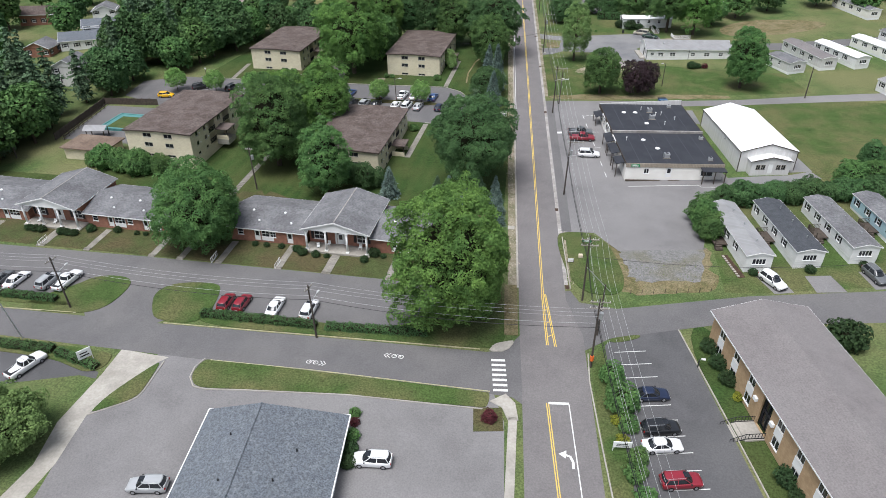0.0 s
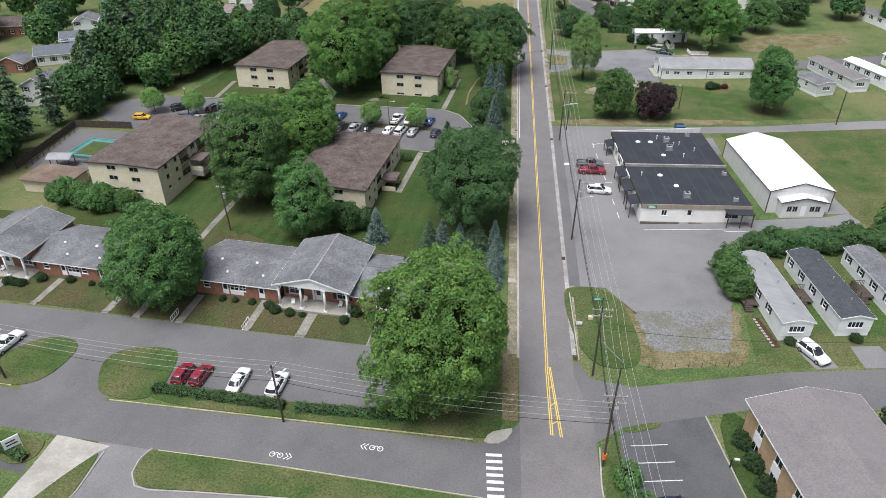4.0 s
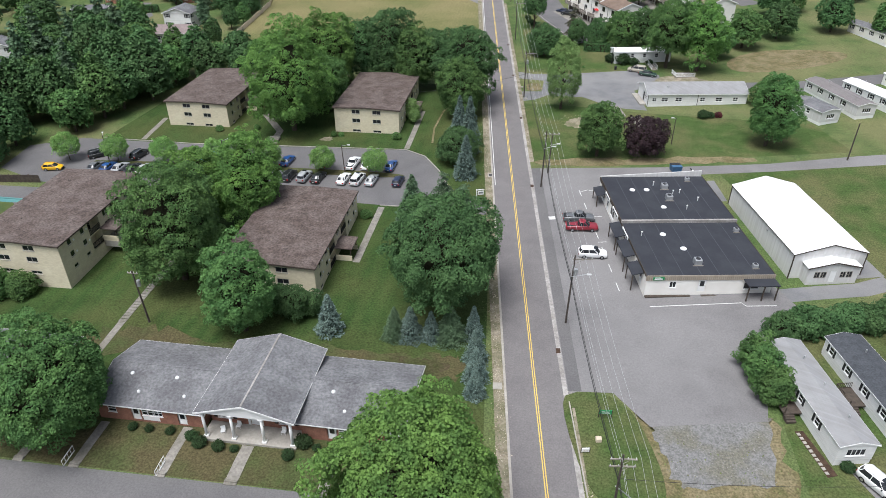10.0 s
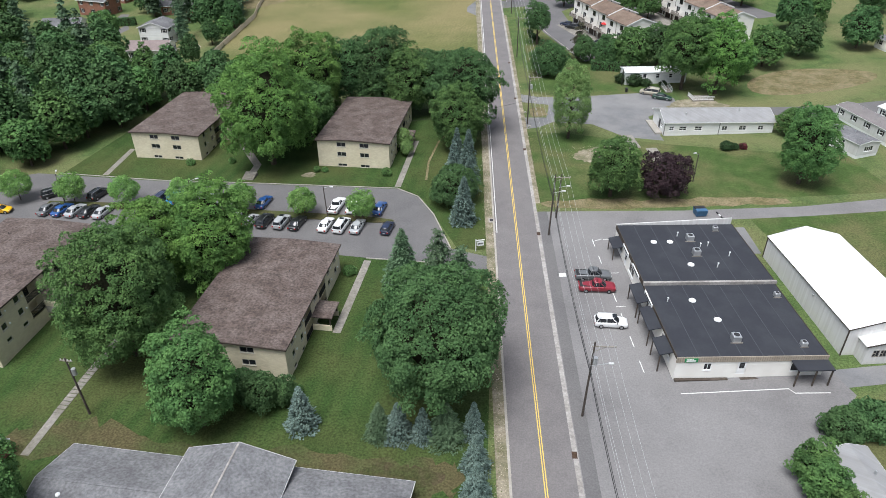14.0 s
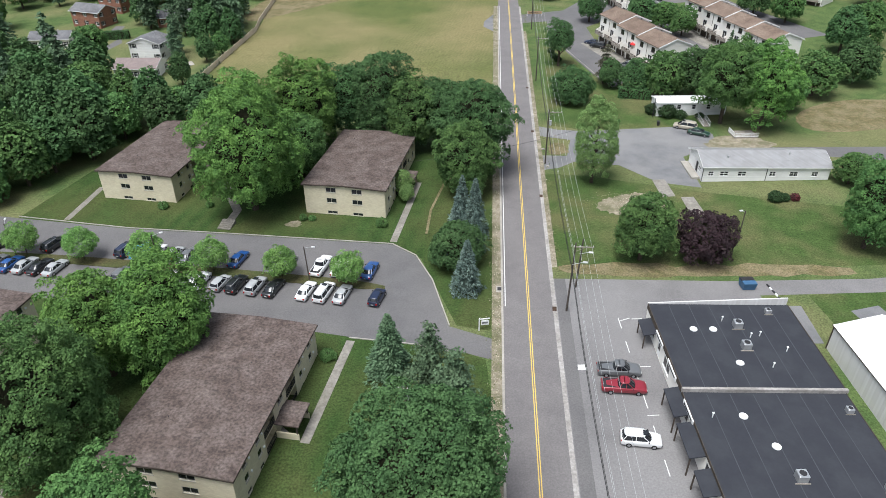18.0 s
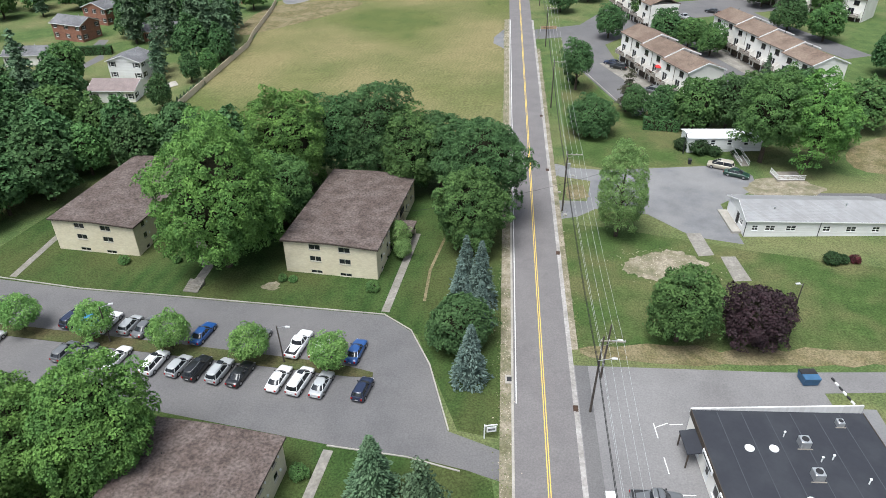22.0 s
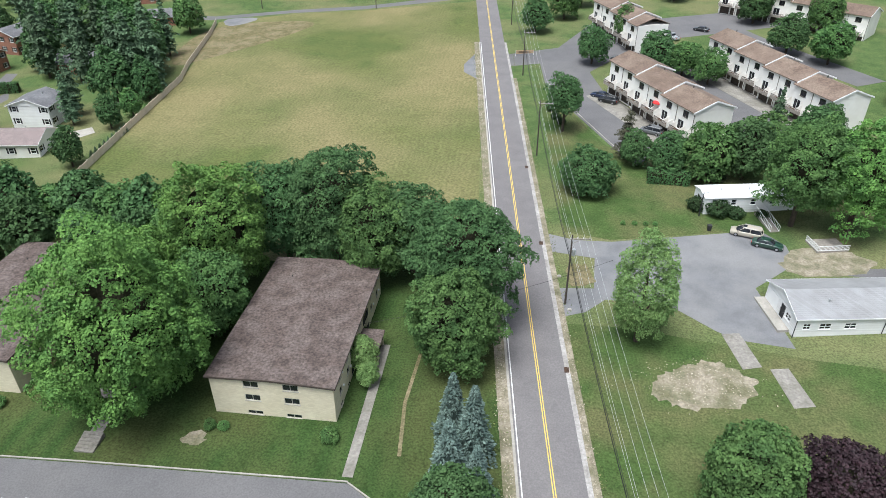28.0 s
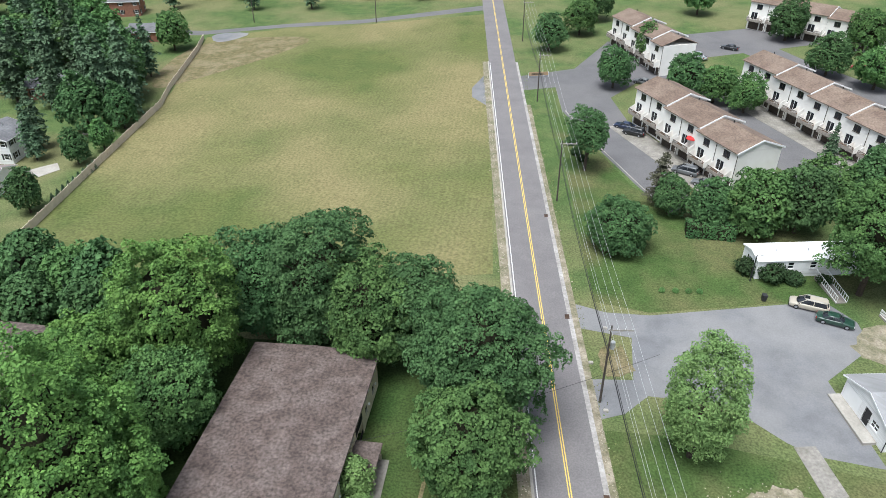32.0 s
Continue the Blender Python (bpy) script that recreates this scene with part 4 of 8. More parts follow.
def slab_roof(root, w, l, z, over, rise, material, axis="y", thick=0.16, name="roof", label="", trim=None, ends=None, gable_mat=None, wall_in=0.0, courses=True):
    """A gable roof: two slabs, ridge along the axis, with edge trim; gable walls of gable_mat fill the ends."""
    hw, hl = (w / 2 + over, l / 2 + over) if axis == "y" else (l / 2 + over, w / 2 + over)
    k = rise / (hw - over)
    low, top = z - over * k, z + rise
    out = []
    for sgn in (-1, 1):
        n = max(2, int(hw / 0.3)) if courses else 1
        ring = [(sgn * hw, low), (0, top), (0, top + thick)]
        for q in range(n):
            f0, f1 = q / n, (q + 1) / n
            ring += [(sgn * hw * f0, top + thick - (top - low) * f0 - (0.0 if q == 0 else 0.012)), (sgn * hw * f1, top + thick - (top - low) * f1)][q == 0:]
        pts = [[(x, y, zz) if axis == "y" else (y, -x, zz) for x, zz in ring] for y in (-hl, hl)]
        s = Shape().loft(pts)
        out.append(part(name, s, material, root, label))
        if trim:
            t = Shape()
            for y in (-hl, hl):
                r2 = [[(x, yy, zz) if axis == "y" else (yy, -x, zz) for x, zz in ((sgn * (hw + 0.02), low - 0.1), (0, top - 0.1), (0, top + thick - 0.02), (sgn * (hw + 0.02), low + thick - 0.02))] for yy in (y - 0.04, y + 0.04)]
                t.loft(r2)
            e = sgn * hw
            p = [(e - 0.03, -hl), (e + 0.03, -hl), (e + 0.03, hl), (e - 0.03, hl)]
            t.prism([(a, b) if axis == "y" else (b, -a) for a, b in p], low - 0.05, low + thick - 0.01)
            part("trim", t, trim, out[-1])
    if gable_mat:
        for y in (-1, 1):
            yy = y * (hl - over - wall_in)
            tri = [[(x, b, zz) if axis == "y" else (b, -x, zz) for x, zz in ((-(hw - over), z), (hw - over, z), (0, top))] for b in (yy - 0.1, yy + 0.1)]
            part("gable", Shape().loft(tri), gable_mat, root)
    return out


def steps(root, x, y, w, n, z, facing=-1, material=None):
    s = Shape()
    for i in range(n):
        s.box(x - w / 2, y + facing * (0.3 * (i + 1)), -0.4, x + w / 2, y + facing * 0.3 * i, z - (z / n) * i)
    return part("steps", s, material or CONCRETE, root)


def railing(root, pts, h=0.95, material=None, gap=0.25, name="railing"):
    for a, b in zip(pts, pts[1:]):
        a, b = Vector(a), Vector(b)
        d = b - a
        flat = math.hypot(d.x, d.y)
        n = max(1, int(flat / gap))
        step = flat / n
        s = pierced(flat, 0.0, h, [(i * step + 0.03, 0.12, step - 0.05, h - 0.2) for i in range(n)], -0.025, 0.025)
        ux, uy, k = d.x / flat, d.y / flat, d.z / flat
        s.v = [(a.x + ux * x - uy * y, a.y + uy * x + ux * y, a.z + z + k * x) for x, y, z in s.v]
        part(name, s, material or WHITE, root)


# ---- apartment houses: 15 x 25 m, pale brick, two and a half storeys ----
def apartment_house(cx, cy, label, porch_side="E", up=0.0):
    w, l, zr = 15.0, 25.0, 5.4
    foot = -1.8 - up
    r = thing("apartment_house", cx, cy, 0, label, "apartment house", "apartment houses", up)
    front = [(x, z, 1.9, h) for x in (4.1, 8.9) for z, h in ((4.05, 0.95), (1.95, 0.95), (-0.3, 0.6))]
    long_holes = [(x, z, 1.0, h) for x in (2.2, 5.6, 18.6, 22.0) for z, h in ((4.0, 1.0), (1.9, 1.0), (-0.1, 0.6))]
    mid = [(x, z, 1.5, 1.1) for x in (11.9,) for z in (3.9, 1.8)]
    bays = [(7.6, 0.1, 3.0, 5.0), (14.3, 0.1, 3.0, 5.0)]
    for side in "SNEW":
        if side in "SN":
            wl = wall_part(r, side, w, l, foot, zr - 0.1, front, YBRICK)
            for x, z, a, b in front:
                window_at(wl, x, z, a, b, WINFRAME)
        else:
            wl = wall_part(r, side, w, l, foot, zr - 0.1, long_holes + bays + mid, YBRICK)
            for x, z, a, b in long_holes:
                window_at(wl, x, z, a, b, WINFRAME, bars=0)
                part("wall_lamp", Shape().soft_box(x + 1.35, -0.18, z + 0.25, x + 1.6, 0, z + 0.5, 0.03), WHITE, wl) if b > 0.7 else None
            for x, z, a, b in mid:
                window_at(wl, x, z, a, b, WINFRAME)
            for x, z, a, b in bays:
                bay = part("balcony_bay", Shape().box(x, 1.5, z, x + a, 1.7, z + b).box(x - 0.1, 0.22, z, x, 1.7, z + b).box(x + a, 0.22, z, x + a + 0.1, 1.7, z + b).box(x, 0.0, z - 0.2, x + a, 1.7, z).box(x, 0.0, z + 2.35, x + a, 1.7, z + 2.5),
                           YBRICK, wl, "deep shaded balcony bay")
                railing(bay, [(x, 0.05, z), (x + a, 0.05, z)], 1.0, DARK, 0.16, "balustrade")
                railing(bay, [(x, 0.05, z + 2.5), (x + a, 0.05, z + 2.5)], 1.0, DARK, 0.16, "balustrade")
                door_at(bay, x + 0.9, z + 2.5, 1.3, 2.0, GLASS, "balcony_door", glazed=False).location.y = 1.44
    slab_roof(r, w, l, zr - 0.1, 0.35, 0.3, BROWNROOF, "y", 0.18, trim=DARKWOOD)
    for x, y in ((-3, -6), (2.5, 4), (-4, 8)):
        part("vent_pipe", Shape().rod((x, y, zr), (x, y, zr + 0.45), 0.05, n=6), DARK, r)
    sx = 1 if porch_side == "E" else -1
    x0, x1 = sorted((sx * 7.5, sx * 10.3))
    porch = part("porch", Shape().box(x0, -0.6 - 1.5, -1.0, x1, 3.0 - 1.5, 0.15), CONCRETE, r, "concrete porch")
    for y in (-2.1, 1.35):
        part("porch_wall", Shape().box(x0, y, 0.15, x1, y + 0.15, 1.1), YBRICK, porch)
    part("porch_roof", Shape().soft_box(x0 - 0.1, -2.3, 2.45, x1 + 0.2, 1.7, 2.65, 0.05), BROWNROOF, porch, "flat brown shingled porch roof")
    pp = Shape()
    for yy in (-2.0, 1.4):
        pp.box(sx * 10.1 - 0.08, yy - 0.08, 1.1, sx * 10.1 + 0.08, yy + 0.08, 2.45)
    part("porch_post", pp, DARKWOOD, porch)
    return r


apartment_house(-44.4, 194.6, "pale yellow brick apartment house with brown shingle roof near the road")
apartment_house(-85.4, 194.7, "pale yellow brick apartment house with brown shingle roof by the woods")
apartment_house(-44.8, 133.4, "pale yellow brick apartment house with brown roof above the motel")
apartment_house(-84.8, 131.2, "pale yellow brick apartment house on a high basement beside the pool", up=2.4)


# ---- motel ----
def motel_wing(x0, x1, label, doors):
    cx, l = (x0 + x1) / 2, x1 - x0
    r = thing("motel_wing", cx, 99.8, 0, label, "motel")
    holes, kinds = [], []
    for d in doors:
        u = d - x0
        for off, z, a, b, k in ((0, 0.15, 1.0, 2.05, "door"), (1.3, 0.95, 2.2, 1.25, "win"), (-3.2, 1.0, 1.1, 1.1, "small")):
            if 0.3 < u + off and u + off + a < l - 0.3:
                holes.append((u + off, z, a, b))
                kinds.append(k)
    wl = wall_part(r, "S", l, 11.2, -0.9, 2.6, holes, RBRICK)
    for (x, z, a, b), k in zip(holes, kinds):
        if k == "door":
            door_at(wl, x, z, a, b, WHITE, label="white panelled door", glazed=True)
        else:
            window_at(wl, x, z, a, b, bars=2 if k == "win" else 0, rail=True)
            if k == "win":
                part("panel", Shape().soft_box(x, -0.03, 0.2, x + a, 0.0, z - 0.1, 0.01), WHITE, wl)
    for sd in "ENW":
        wall_part(r, sd, l, 11.2, -0.9, 2.6, [], RBRICK)
    slab_roof(r, l, 11.2, 2.6, 0.45, 1.55, GREYROOF, "x", 0.12, trim=WHITE, gable_mat=RBRICK)
    rv = Shape()
    for i in range(int(l / 6)):
        x = -l / 2 + 3 + 6 * i
        rv.dome(x, -1.5, 3.75, 0.28, 0.3), rv.dome(x + 2, -3.9, 3.15, 0.22, 0.3)
    part("roof_vent", rv, WHITE, r, "white round roof vents")
    part("ridge_cap", Shape().box(-l / 2 - 0.4, -0.14, 4.22, l / 2 + 0.4, 0.14, 4.3), GREYROOF, r)
    return r


def motel_hall(cx, label):
    w, l = 11.6, 12.6
    r = thing("motel_hall", cx, 98.9, 0, label, "motel")
    back = l - 2.6
    holes = [(0.9, 0.9, 1.9, 1.6), (8.7, 0.9, 1.9, 1.6), (5.15, 0.2, 1.15, 2.2)]
    body = pose(0, 1.3, 0)
    for sd in "SENW":
        wl = wall_part(r, sd, w, back, -1.2, 4.3, holes if sd == "S" else [], RBRICK)
        wl.matrix_basis = body @ wl.matrix_basis
        if sd == "S":
            for x, z, a, b in holes[:2]:
                wn_ = window_at(wl, x, z, a, b, bars=1, rail=True)
                part("shutter", Shape().soft_box(-0.55, -0.06, 0, -0.08, -0.005, b, 0.01), DARK, wn_)
                part("shutter", Shape().soft_box(a + 0.08, -0.06, 0, a + 0.55, -0.005, b, 0.01), DARK, wn_)
            d = door_at(wl, 5.2, 0.2, 1.05, 2.1, WHITE, label="white entrance door with pediment", glazed=True)
            part("door_surround", Shape().box(-0.45, -0.08, 0, -0.12, 0, 2.3).box(1.17, -0.08, 0, 1.5, 0, 2.3).prism([(-0.6, -0.14), (1.65, -0.14), (1.65, 0), (-0.6, 0)], 2.3, 2.55).loft(
                [[(-0.6, yy, 2.55), (1.65, yy, 2.55), (0.52, yy, 3.1)] for yy in (-0.14, 0.0)]), WHITE, d)
    slab_roof(r, w, l, 4.35, 0.35, 1.75, GREYROOF, "y", 0.14, trim=WHITE, gable_mat=WHITE, wall_in=0.1)
    part("ridge_cap", Shape().box(-0.1, -l / 2 - 0.3, 6.2, 0.1, l / 2 + 0.3, 6.27), GUTTER, r)
    part("beam", Shape().box(-w / 2, -l / 2, 4.05, w / 2, -l / 2 + 0.35, 4.35), WHITE, r)
    part("porch_floor", Shape().soft_box(-w / 2 - 0.1, -l / 2 - 0.3, -1.2, w / 2 + 0.1, -l / 2 + 2.65, 0.16, 0.03), CONCRETE, r, "concrete porch floor")
    for x in (-5.4, -1.9, 1.9, 5.4):
        c = part("column", Shape().rod((x, -l / 2 + 0.2, 0.35), (x, -l / 2 + 0.2, 3.9), 0.2, 0.17, 12), WHITE, r, "white round column", True)
        part("capital", Shape().box(x - 0.26, -l / 2 - 0.06, 3.88, x + 0.26, -l / 2 + 0.46, 4.05), WHITE, c)
        part("base", Shape().box(x - 0.27, -l / 2 - 0.07, 0.16, x + 0.27, -l / 2 + 0.47, 0.36), WHITE, c)
    part("porch_lamp", Shape().rod((0, -l / 2 + 1.3, 3.4), (0, -l / 2 + 1.3, 4.3), 0.03, n=6).dome(0, -l / 2 + 1.3, 3.1, 0.2, 0.35), DARK, r)
    return r


motel_wing(-57.2, -43.2, "red brick motel wing with weathered grey roof", (-52.6, -46.5))
motel_wing(-86.0, -66.5, "red brick motel wing with grey roof beside the portico", (-81.6, -74.5))
motel_wing(-30.8, -18.2, "red brick motel wing with grey roof, half hidden by a tree", (-27.5, -20.5))
motel_wing(-128, -98.6, "red brick motel wing with grey roof", (-104, -113, -121))
motel_hall(-36.9, "brick motel hall with white columned portico and grey gable roof")
motel_hall(-92.6, "brick motel hall with white columned portico beyond the round tree")


# ---- grey-roofed building by the south lot ----
def grey_building():
    r = thing("low_building", -30.0, 46.0, 8.0, "low building with blue-grey shingle roof in the parking lot", "building")
    w, l = 16.6, 16.0
    holes = {"E": [(3.0, 0.9, 1.6, 1.3), (8, 0.9, 1.6, 1.3), (12.6, 0.1, 1.0, 2.1)], "W": [(3, 0.9, 1.6, 1.3), (10, 0.9, 1.6, 1.3)], "N": [(4, 0.9, 1.6, 1.3), (11, 0.9, 1.6, 1.3)], "S": []}
    for sd in "SENW":
        wl = wall_part(r, sd, w, l, -0.8, 3.0, holes[sd], SIDING)
        for x, z, a, b in holes[sd]:
            window_at(wl, x, z, a, b) if z > 0.5 else door_at(wl, x, z, a, b, WHITE)
    hw, hl, z, top = w / 2 + 0.5, l / 2 + 0.5, 3.0, 5.7
    nr = -1.5
    a, b, c, d = (-hw, -hl, z), (hw, -hl, z), (hw, hl, z), (-hw, hl, z)
    e, f = (nr, -hl, top), (nr, hl - 1.2, top)
    s = Shape()
    s.add([a, b, c, d, e, f], [(0, 4, 5, 3), (1, 2, 5, 4), (2, 3, 5), (0, 1, 4), (3, 2, 1, 0)])
    rf = part("roof", s, BLUEROOF, r, "blue-grey shingle roof")
    part("ridge_cap", Shape().rod(e, f, 0.12, n=6), BLUEROOF, rf)
    g = Shape()
    for p, q in ((a, d), (d, c), (b, c)):
        g.rod(p, q, 0.09, n=6)
    part("gutter", g, WHITE, rf)
    part("downpipe", Shape().rod((hw - 0.1, hl - 4, z), (hw - 0.45, hl - 4, -0.2), 0.06, n=6), WHITE, r)
    for x, y, zz in ((-4, 3, 4.65), (4, 1.5, 4.2), (2.5, -3, 4.6), (-3.2, -3.6, 4.85)):
        part("vent_pipe", Shape().rod((x, y, zz - 0.3), (x, y, zz + 0.45), 0.1, n=7), DARK, r)


grey_building()


# ---- brick office building ----
def office():
    w, l = 12.8, 44.0
    r = thing("office_building", 34.3, 59.8, 14.7, "two-storey tan brick office building with taupe gable roof", "office building")
    bays = [2.4, 6.8, 11.2, 18.6, 23.0, 27.4, 31.8, 36.2, 40.2]
    holes = {"W": [(x, z, 1.5, 1.4) for x in bays for z in (3.7, 0.85)] + [(15.0, 0.3, 2.2, 4.8)],
             "E": [(x, z, 1.5, 1.4) for x in bays for z in (3.7, 0.85)], "N": [], "S": [(3, 3.7, 1.2, 1.2), (8.5, 3.7, 1.2, 1.2), (3, 0.85, 1.2, 1.2), (8.5, 0.85, 1.2, 1.2)]}
    for sd in "SENW":
        wl = wall_part(r, sd, w, l, -1.2, 5.8, holes[sd], TBRICK)
        for x, z, a, b in holes[sd]:
            if b > 3:
                e = part("entrance", Shape().box(x, 0.5, z, x + a, 0.6, z + b), GLASS, wl, "tall dark glass entrance")
                part("frame", Shape().box(x, 0.35, z, x + 0.1, 0.5, z + b).box(x + a - 0.1, 0.35, z, x + a, 0.5, z + b).box(x + 1.05, 0.35, z, x + 1.15, 0.5, z + b).box(x + 0.1, 0.35, z + 2.3, x + 1.05, 0.5, z + 2.5).box(x + 1.15, 0.35, z + 2.3, x + a - 0.1, 0.5, z + 2.5), DARK, e)
                continue
            window_at(wl, x, z, a, b, bars=1)
            if sd in "WE" and z > 2:
                part("panel", Shape().soft_box(x - 0.05, -0.04, 2.35, x + a + 0.05, 0.05, 3.6, 0.01), WHITE, wl, "white panel between windows")
        if sd == "W":
            for x in (13.4, 17.6):
                part("air_conditioner", Shape().soft_box(x, -0.35, 3.0, x + 0.7, 0.1, 3.5, 0.03), WHITE, wl)
    slab_roof(r, w, l, 5.8, 0.5, 1.5, TANROOF, "y", 0.16, trim=WHITE, gable_mat=TBRICK)
    for x, y in ((-2.2, 12), (1.8, 9), (-1.2, 2), (2, -4), (3, 15), (2.0, 4)):
        part("vent_pipe", Shape().rod((x, y, 6.2), (x, y, 7.28 - abs(x) * 0.21), 0.05, n=6), GALV, r)
    st = part("stoop", Shape().box(-w / 2 - 2.4, 4.4, -0.9, -w / 2, 7.6, 0.2), CONCRETE, r, "concrete entrance stoop")
    s = Shape()
    for i in range(4):
        s.box(-w / 2 - 2.4 - 0.5 * (i + 1), 4.6, -1.0, -w / 2 - 2.4 - 0.5 * i, 7.4, 0.1 - 0.18 * i)
    part("steps", s, CONCRETE, st)
    railing(st, [(-w / 2 - 4.2, 4.6, -0.55), (-w / 2 - 2.4, 4.6, 0.2), (-w / 2, 4.6, 0.2)], 0.9, DARK, 0.4)
    railing(st, [(-w / 2 - 4.2, 7.4, -0.55), (-w / 2 - 2.4, 7.4, 0.2), (-w / 2, 7.4, 0.2)], 0.9, DARK, 0.4)


office()


# ---- black-roofed shop building ----
def shop():
    r = thing("shop_building", 19.0, 144.8, 9.4, "long cream shop building with black flat roof and porches", "shop building")
    w, l = 19.2, 32.6
    south = [(3.6, 0.9, 1.0, 1.1), (8.0, 0.15, 1.1, 2.1), (14.9, 0.5, 2.4, 1.3)]
    west = [(2.2, 0.1, 1.1, 2.1), (4.2, 0.7, 2.0, 1.5), (8.6, 0.7, 2.2, 1.5), (12.6, 0.1, 1.1, 2.1), (15.4, 0.7, 2.2, 1.5), (20.8, 0.7, 2.6, 1.6), (25.0, 0.1, 1.2, 2.1), (28.2, 0.7, 2.2, 1.6)]
    for sd, hs in (("S", south), ("E", []), ("N", []), ("W", [(l - x - a, z, a, b) for x, z, a, b in west])):
        wl = wall_part(r, sd, w, l, -1.2, 2.9, hs, CREAM)
        for x, z, a, b in hs:
            door_at(wl, x, z, a, b, WHITE, glazed=True) if z < 0.4 else window_at(wl, x, z, a, b, bars=1)
    part("fascia", Shape().box(-w / 2 - 0.12, -l / 2 - 0.12, 2.3, w / 2 + 0.12, -l / 2 - 0.004, 3.15), TANFASCIA, r, "ribbed tan metal fascia")
    for y0, y1, z in ((-l / 2, -0.6, 3.05), (-0.2, l / 2, 3.4)):
        rf = part("roof", Shape().box(-w / 2 - 0.05, y0, 2.75, w / 2 + 0.05, y1, z), BLACKROOF, r, "black membrane roof with seams")
        seams = Shape()
        for i in range(1, 7):
            x = -w / 2 + w * i / 7
            seams.box(x - 0.05, y0 + 0.25, z + 0.002, x + 0.05, y1 - 0.25, z + 0.02)
        part("seam", seams, mat_seam, rf)
        part("edge", Shape().box(-w / 2 - 0.12, y0, 2.75, -w / 2 - 0.05, y1, z + 0.14), DARKWOOD, rf)
        part("edge", Shape().box(w / 2 + 0.05, y0, 2.75, w / 2 + 0.12, y1, z + 0.08), DARKWOOD, rf)
    part("parapet", Shape().box(-w / 2 - 0.1, -0.6, 3.05, w / 2 + 0.3, -0.21, 3.55), GUTTER, r, "pale weathered parapet between the two roofs")
    part("parapet", Shape().add([(-w / 2 - 0.1, l / 2, 3.0), (w / 2 - 0.1, l / 2, 3.0), (w / 2 - 0.1, l / 2, 4.55), (-w / 2 - 0.1, l / 2, 3.55),
                                 (-w / 2 - 0.1, l / 2 + 0.2, 3.0), (w / 2 - 0.1, l / 2 + 0.2, 3.0), (w / 2 - 0.1, l / 2 + 0.2, 4.55), (-w / 2 - 0.1, l / 2 + 0.2, 3.55)],
                                [(0, 1, 2, 3), (7, 6, 5, 4), (3, 2, 6, 7), (0, 3, 7, 4), (1, 5, 6, 2)]), GREYSIDING, r, "sloping grey parapet wall")
    for i, (y, n) in enumerate(((-13.2, 3.4), (-7.4, 5.0), (-1.6, 4.6), (12.4, 3.4))):
        p = part("porch", Shape().add([(-w / 2, y - n / 2, 2.75), (-w / 2, y + n / 2, 2.75), (-w / 2 - 1.8, y + n / 2, 2.35), (-w / 2 - 1.8, y - n / 2, 2.35),
                                       (-w / 2, y - n / 2, 2.6), (-w / 2, y + n / 2, 2.6), (-w / 2 - 1.8, y + n / 2, 2.2), (-w / 2 - 1.8, y - n / 2, 2.2)],
                                      [(3, 2, 1, 0), (4, 5, 6, 7), (0, 1, 5, 4), (1, 2, 6, 5), (2, 3, 7, 6), (3, 0, 4, 7)]), BLACKROOF, r, "small black lean-to porch roof")
        for yy in (y - n / 2 + 0.12, y + n / 2 - 0.12):
            part("post", Shape().box(-w / 2 - 1.7, yy - 0.07, -0.6, -w / 2 - 1.56, yy + 0.07, 2.25), DARKWOOD, p)
    p = part("porch", Shape().box(5.0, -l / 2 - 2.1, 2.35, w / 2 + 0.1, -l / 2 - 0.12, 2.5), BLACKROOF, r, "flat black porch roof")
    for x in (5.2, 7.5, w / 2 - 0.1):
        part("post", Shape().box(x - 0.08, -l / 2 - 2.0, -0.9, x + 0.08, -l / 2 - 1.84, 2.35), DARKWOOD, p)
    part("planter", Shape().soft_box(-w / 2 + 0.1, -l / 2 - 0.45, -1.0, -w / 2 + 7.0, -l / 2 - 0.01, -0.4, 0.03).soft_box(-w / 2 + 8.6, -l / 2 - 0.45, -1.0, 4.8, -l / 2 - 0.01, -0.4, 0.03), DARKWOOD, r, "low brown planter along the wall")
    sg = part("sign_board", Shape().soft_box(-w / 2 + 0.9, -l / 2 - 0.22, 2.4, -w / 2 + 2.6, -l / 2 - 0.13, 3.0, 0.02), GREENSIGN, r, "green and white sign board")
    part("lettering", Shape().box(-w / 2 + 1.1, -l / 2 - 0.24, 2.55, -w / 2 + 2.3, -l / 2 - 0.225, 2.75).box(-w / 2 + 1.1, -l / 2 - 0.24, 2.82, -w / 2 + 2.0, -l / 2 - 0.225, 2.92), WHITE, sg)
    for y, n in ((9.3, 3.2), (-3.6, 3.6), (3.4, 3.6)):
        b = part("sign_board", Shape().box(-w / 2 - 0.25, y - n / 2, 2.6, -w / 2 - 0.13, y + n / 2, 3.2), WHITE, r, "white sign board on the eaves")
        part("lettering", Shape().box(-w / 2 - 0.27, y - n * 0.4, 2.78, -w / 2 - 0.252, y + n * 0.4, 3.0), DARK, b)
    for x, y, z in ((1.0, 11.5, 3.4), (0.6, 7.2, 3.4), (-1.0, -13.0, 3.05), (6.2, 14.5, 3.4), (8.6, -3.5, 3.05), (7.4, -14.2, 3.05)):
        k = 1.0 if x < 5 else 0.7
        a = part("rooftop_unit", Shape().soft_box(x - 0.55 * k, y - 0.55 * k, z, x + 0.55 * k, y + 0.55 * k, z + 0.9 * k, 0.06), GALV, r, "pale rooftop air conditioner")
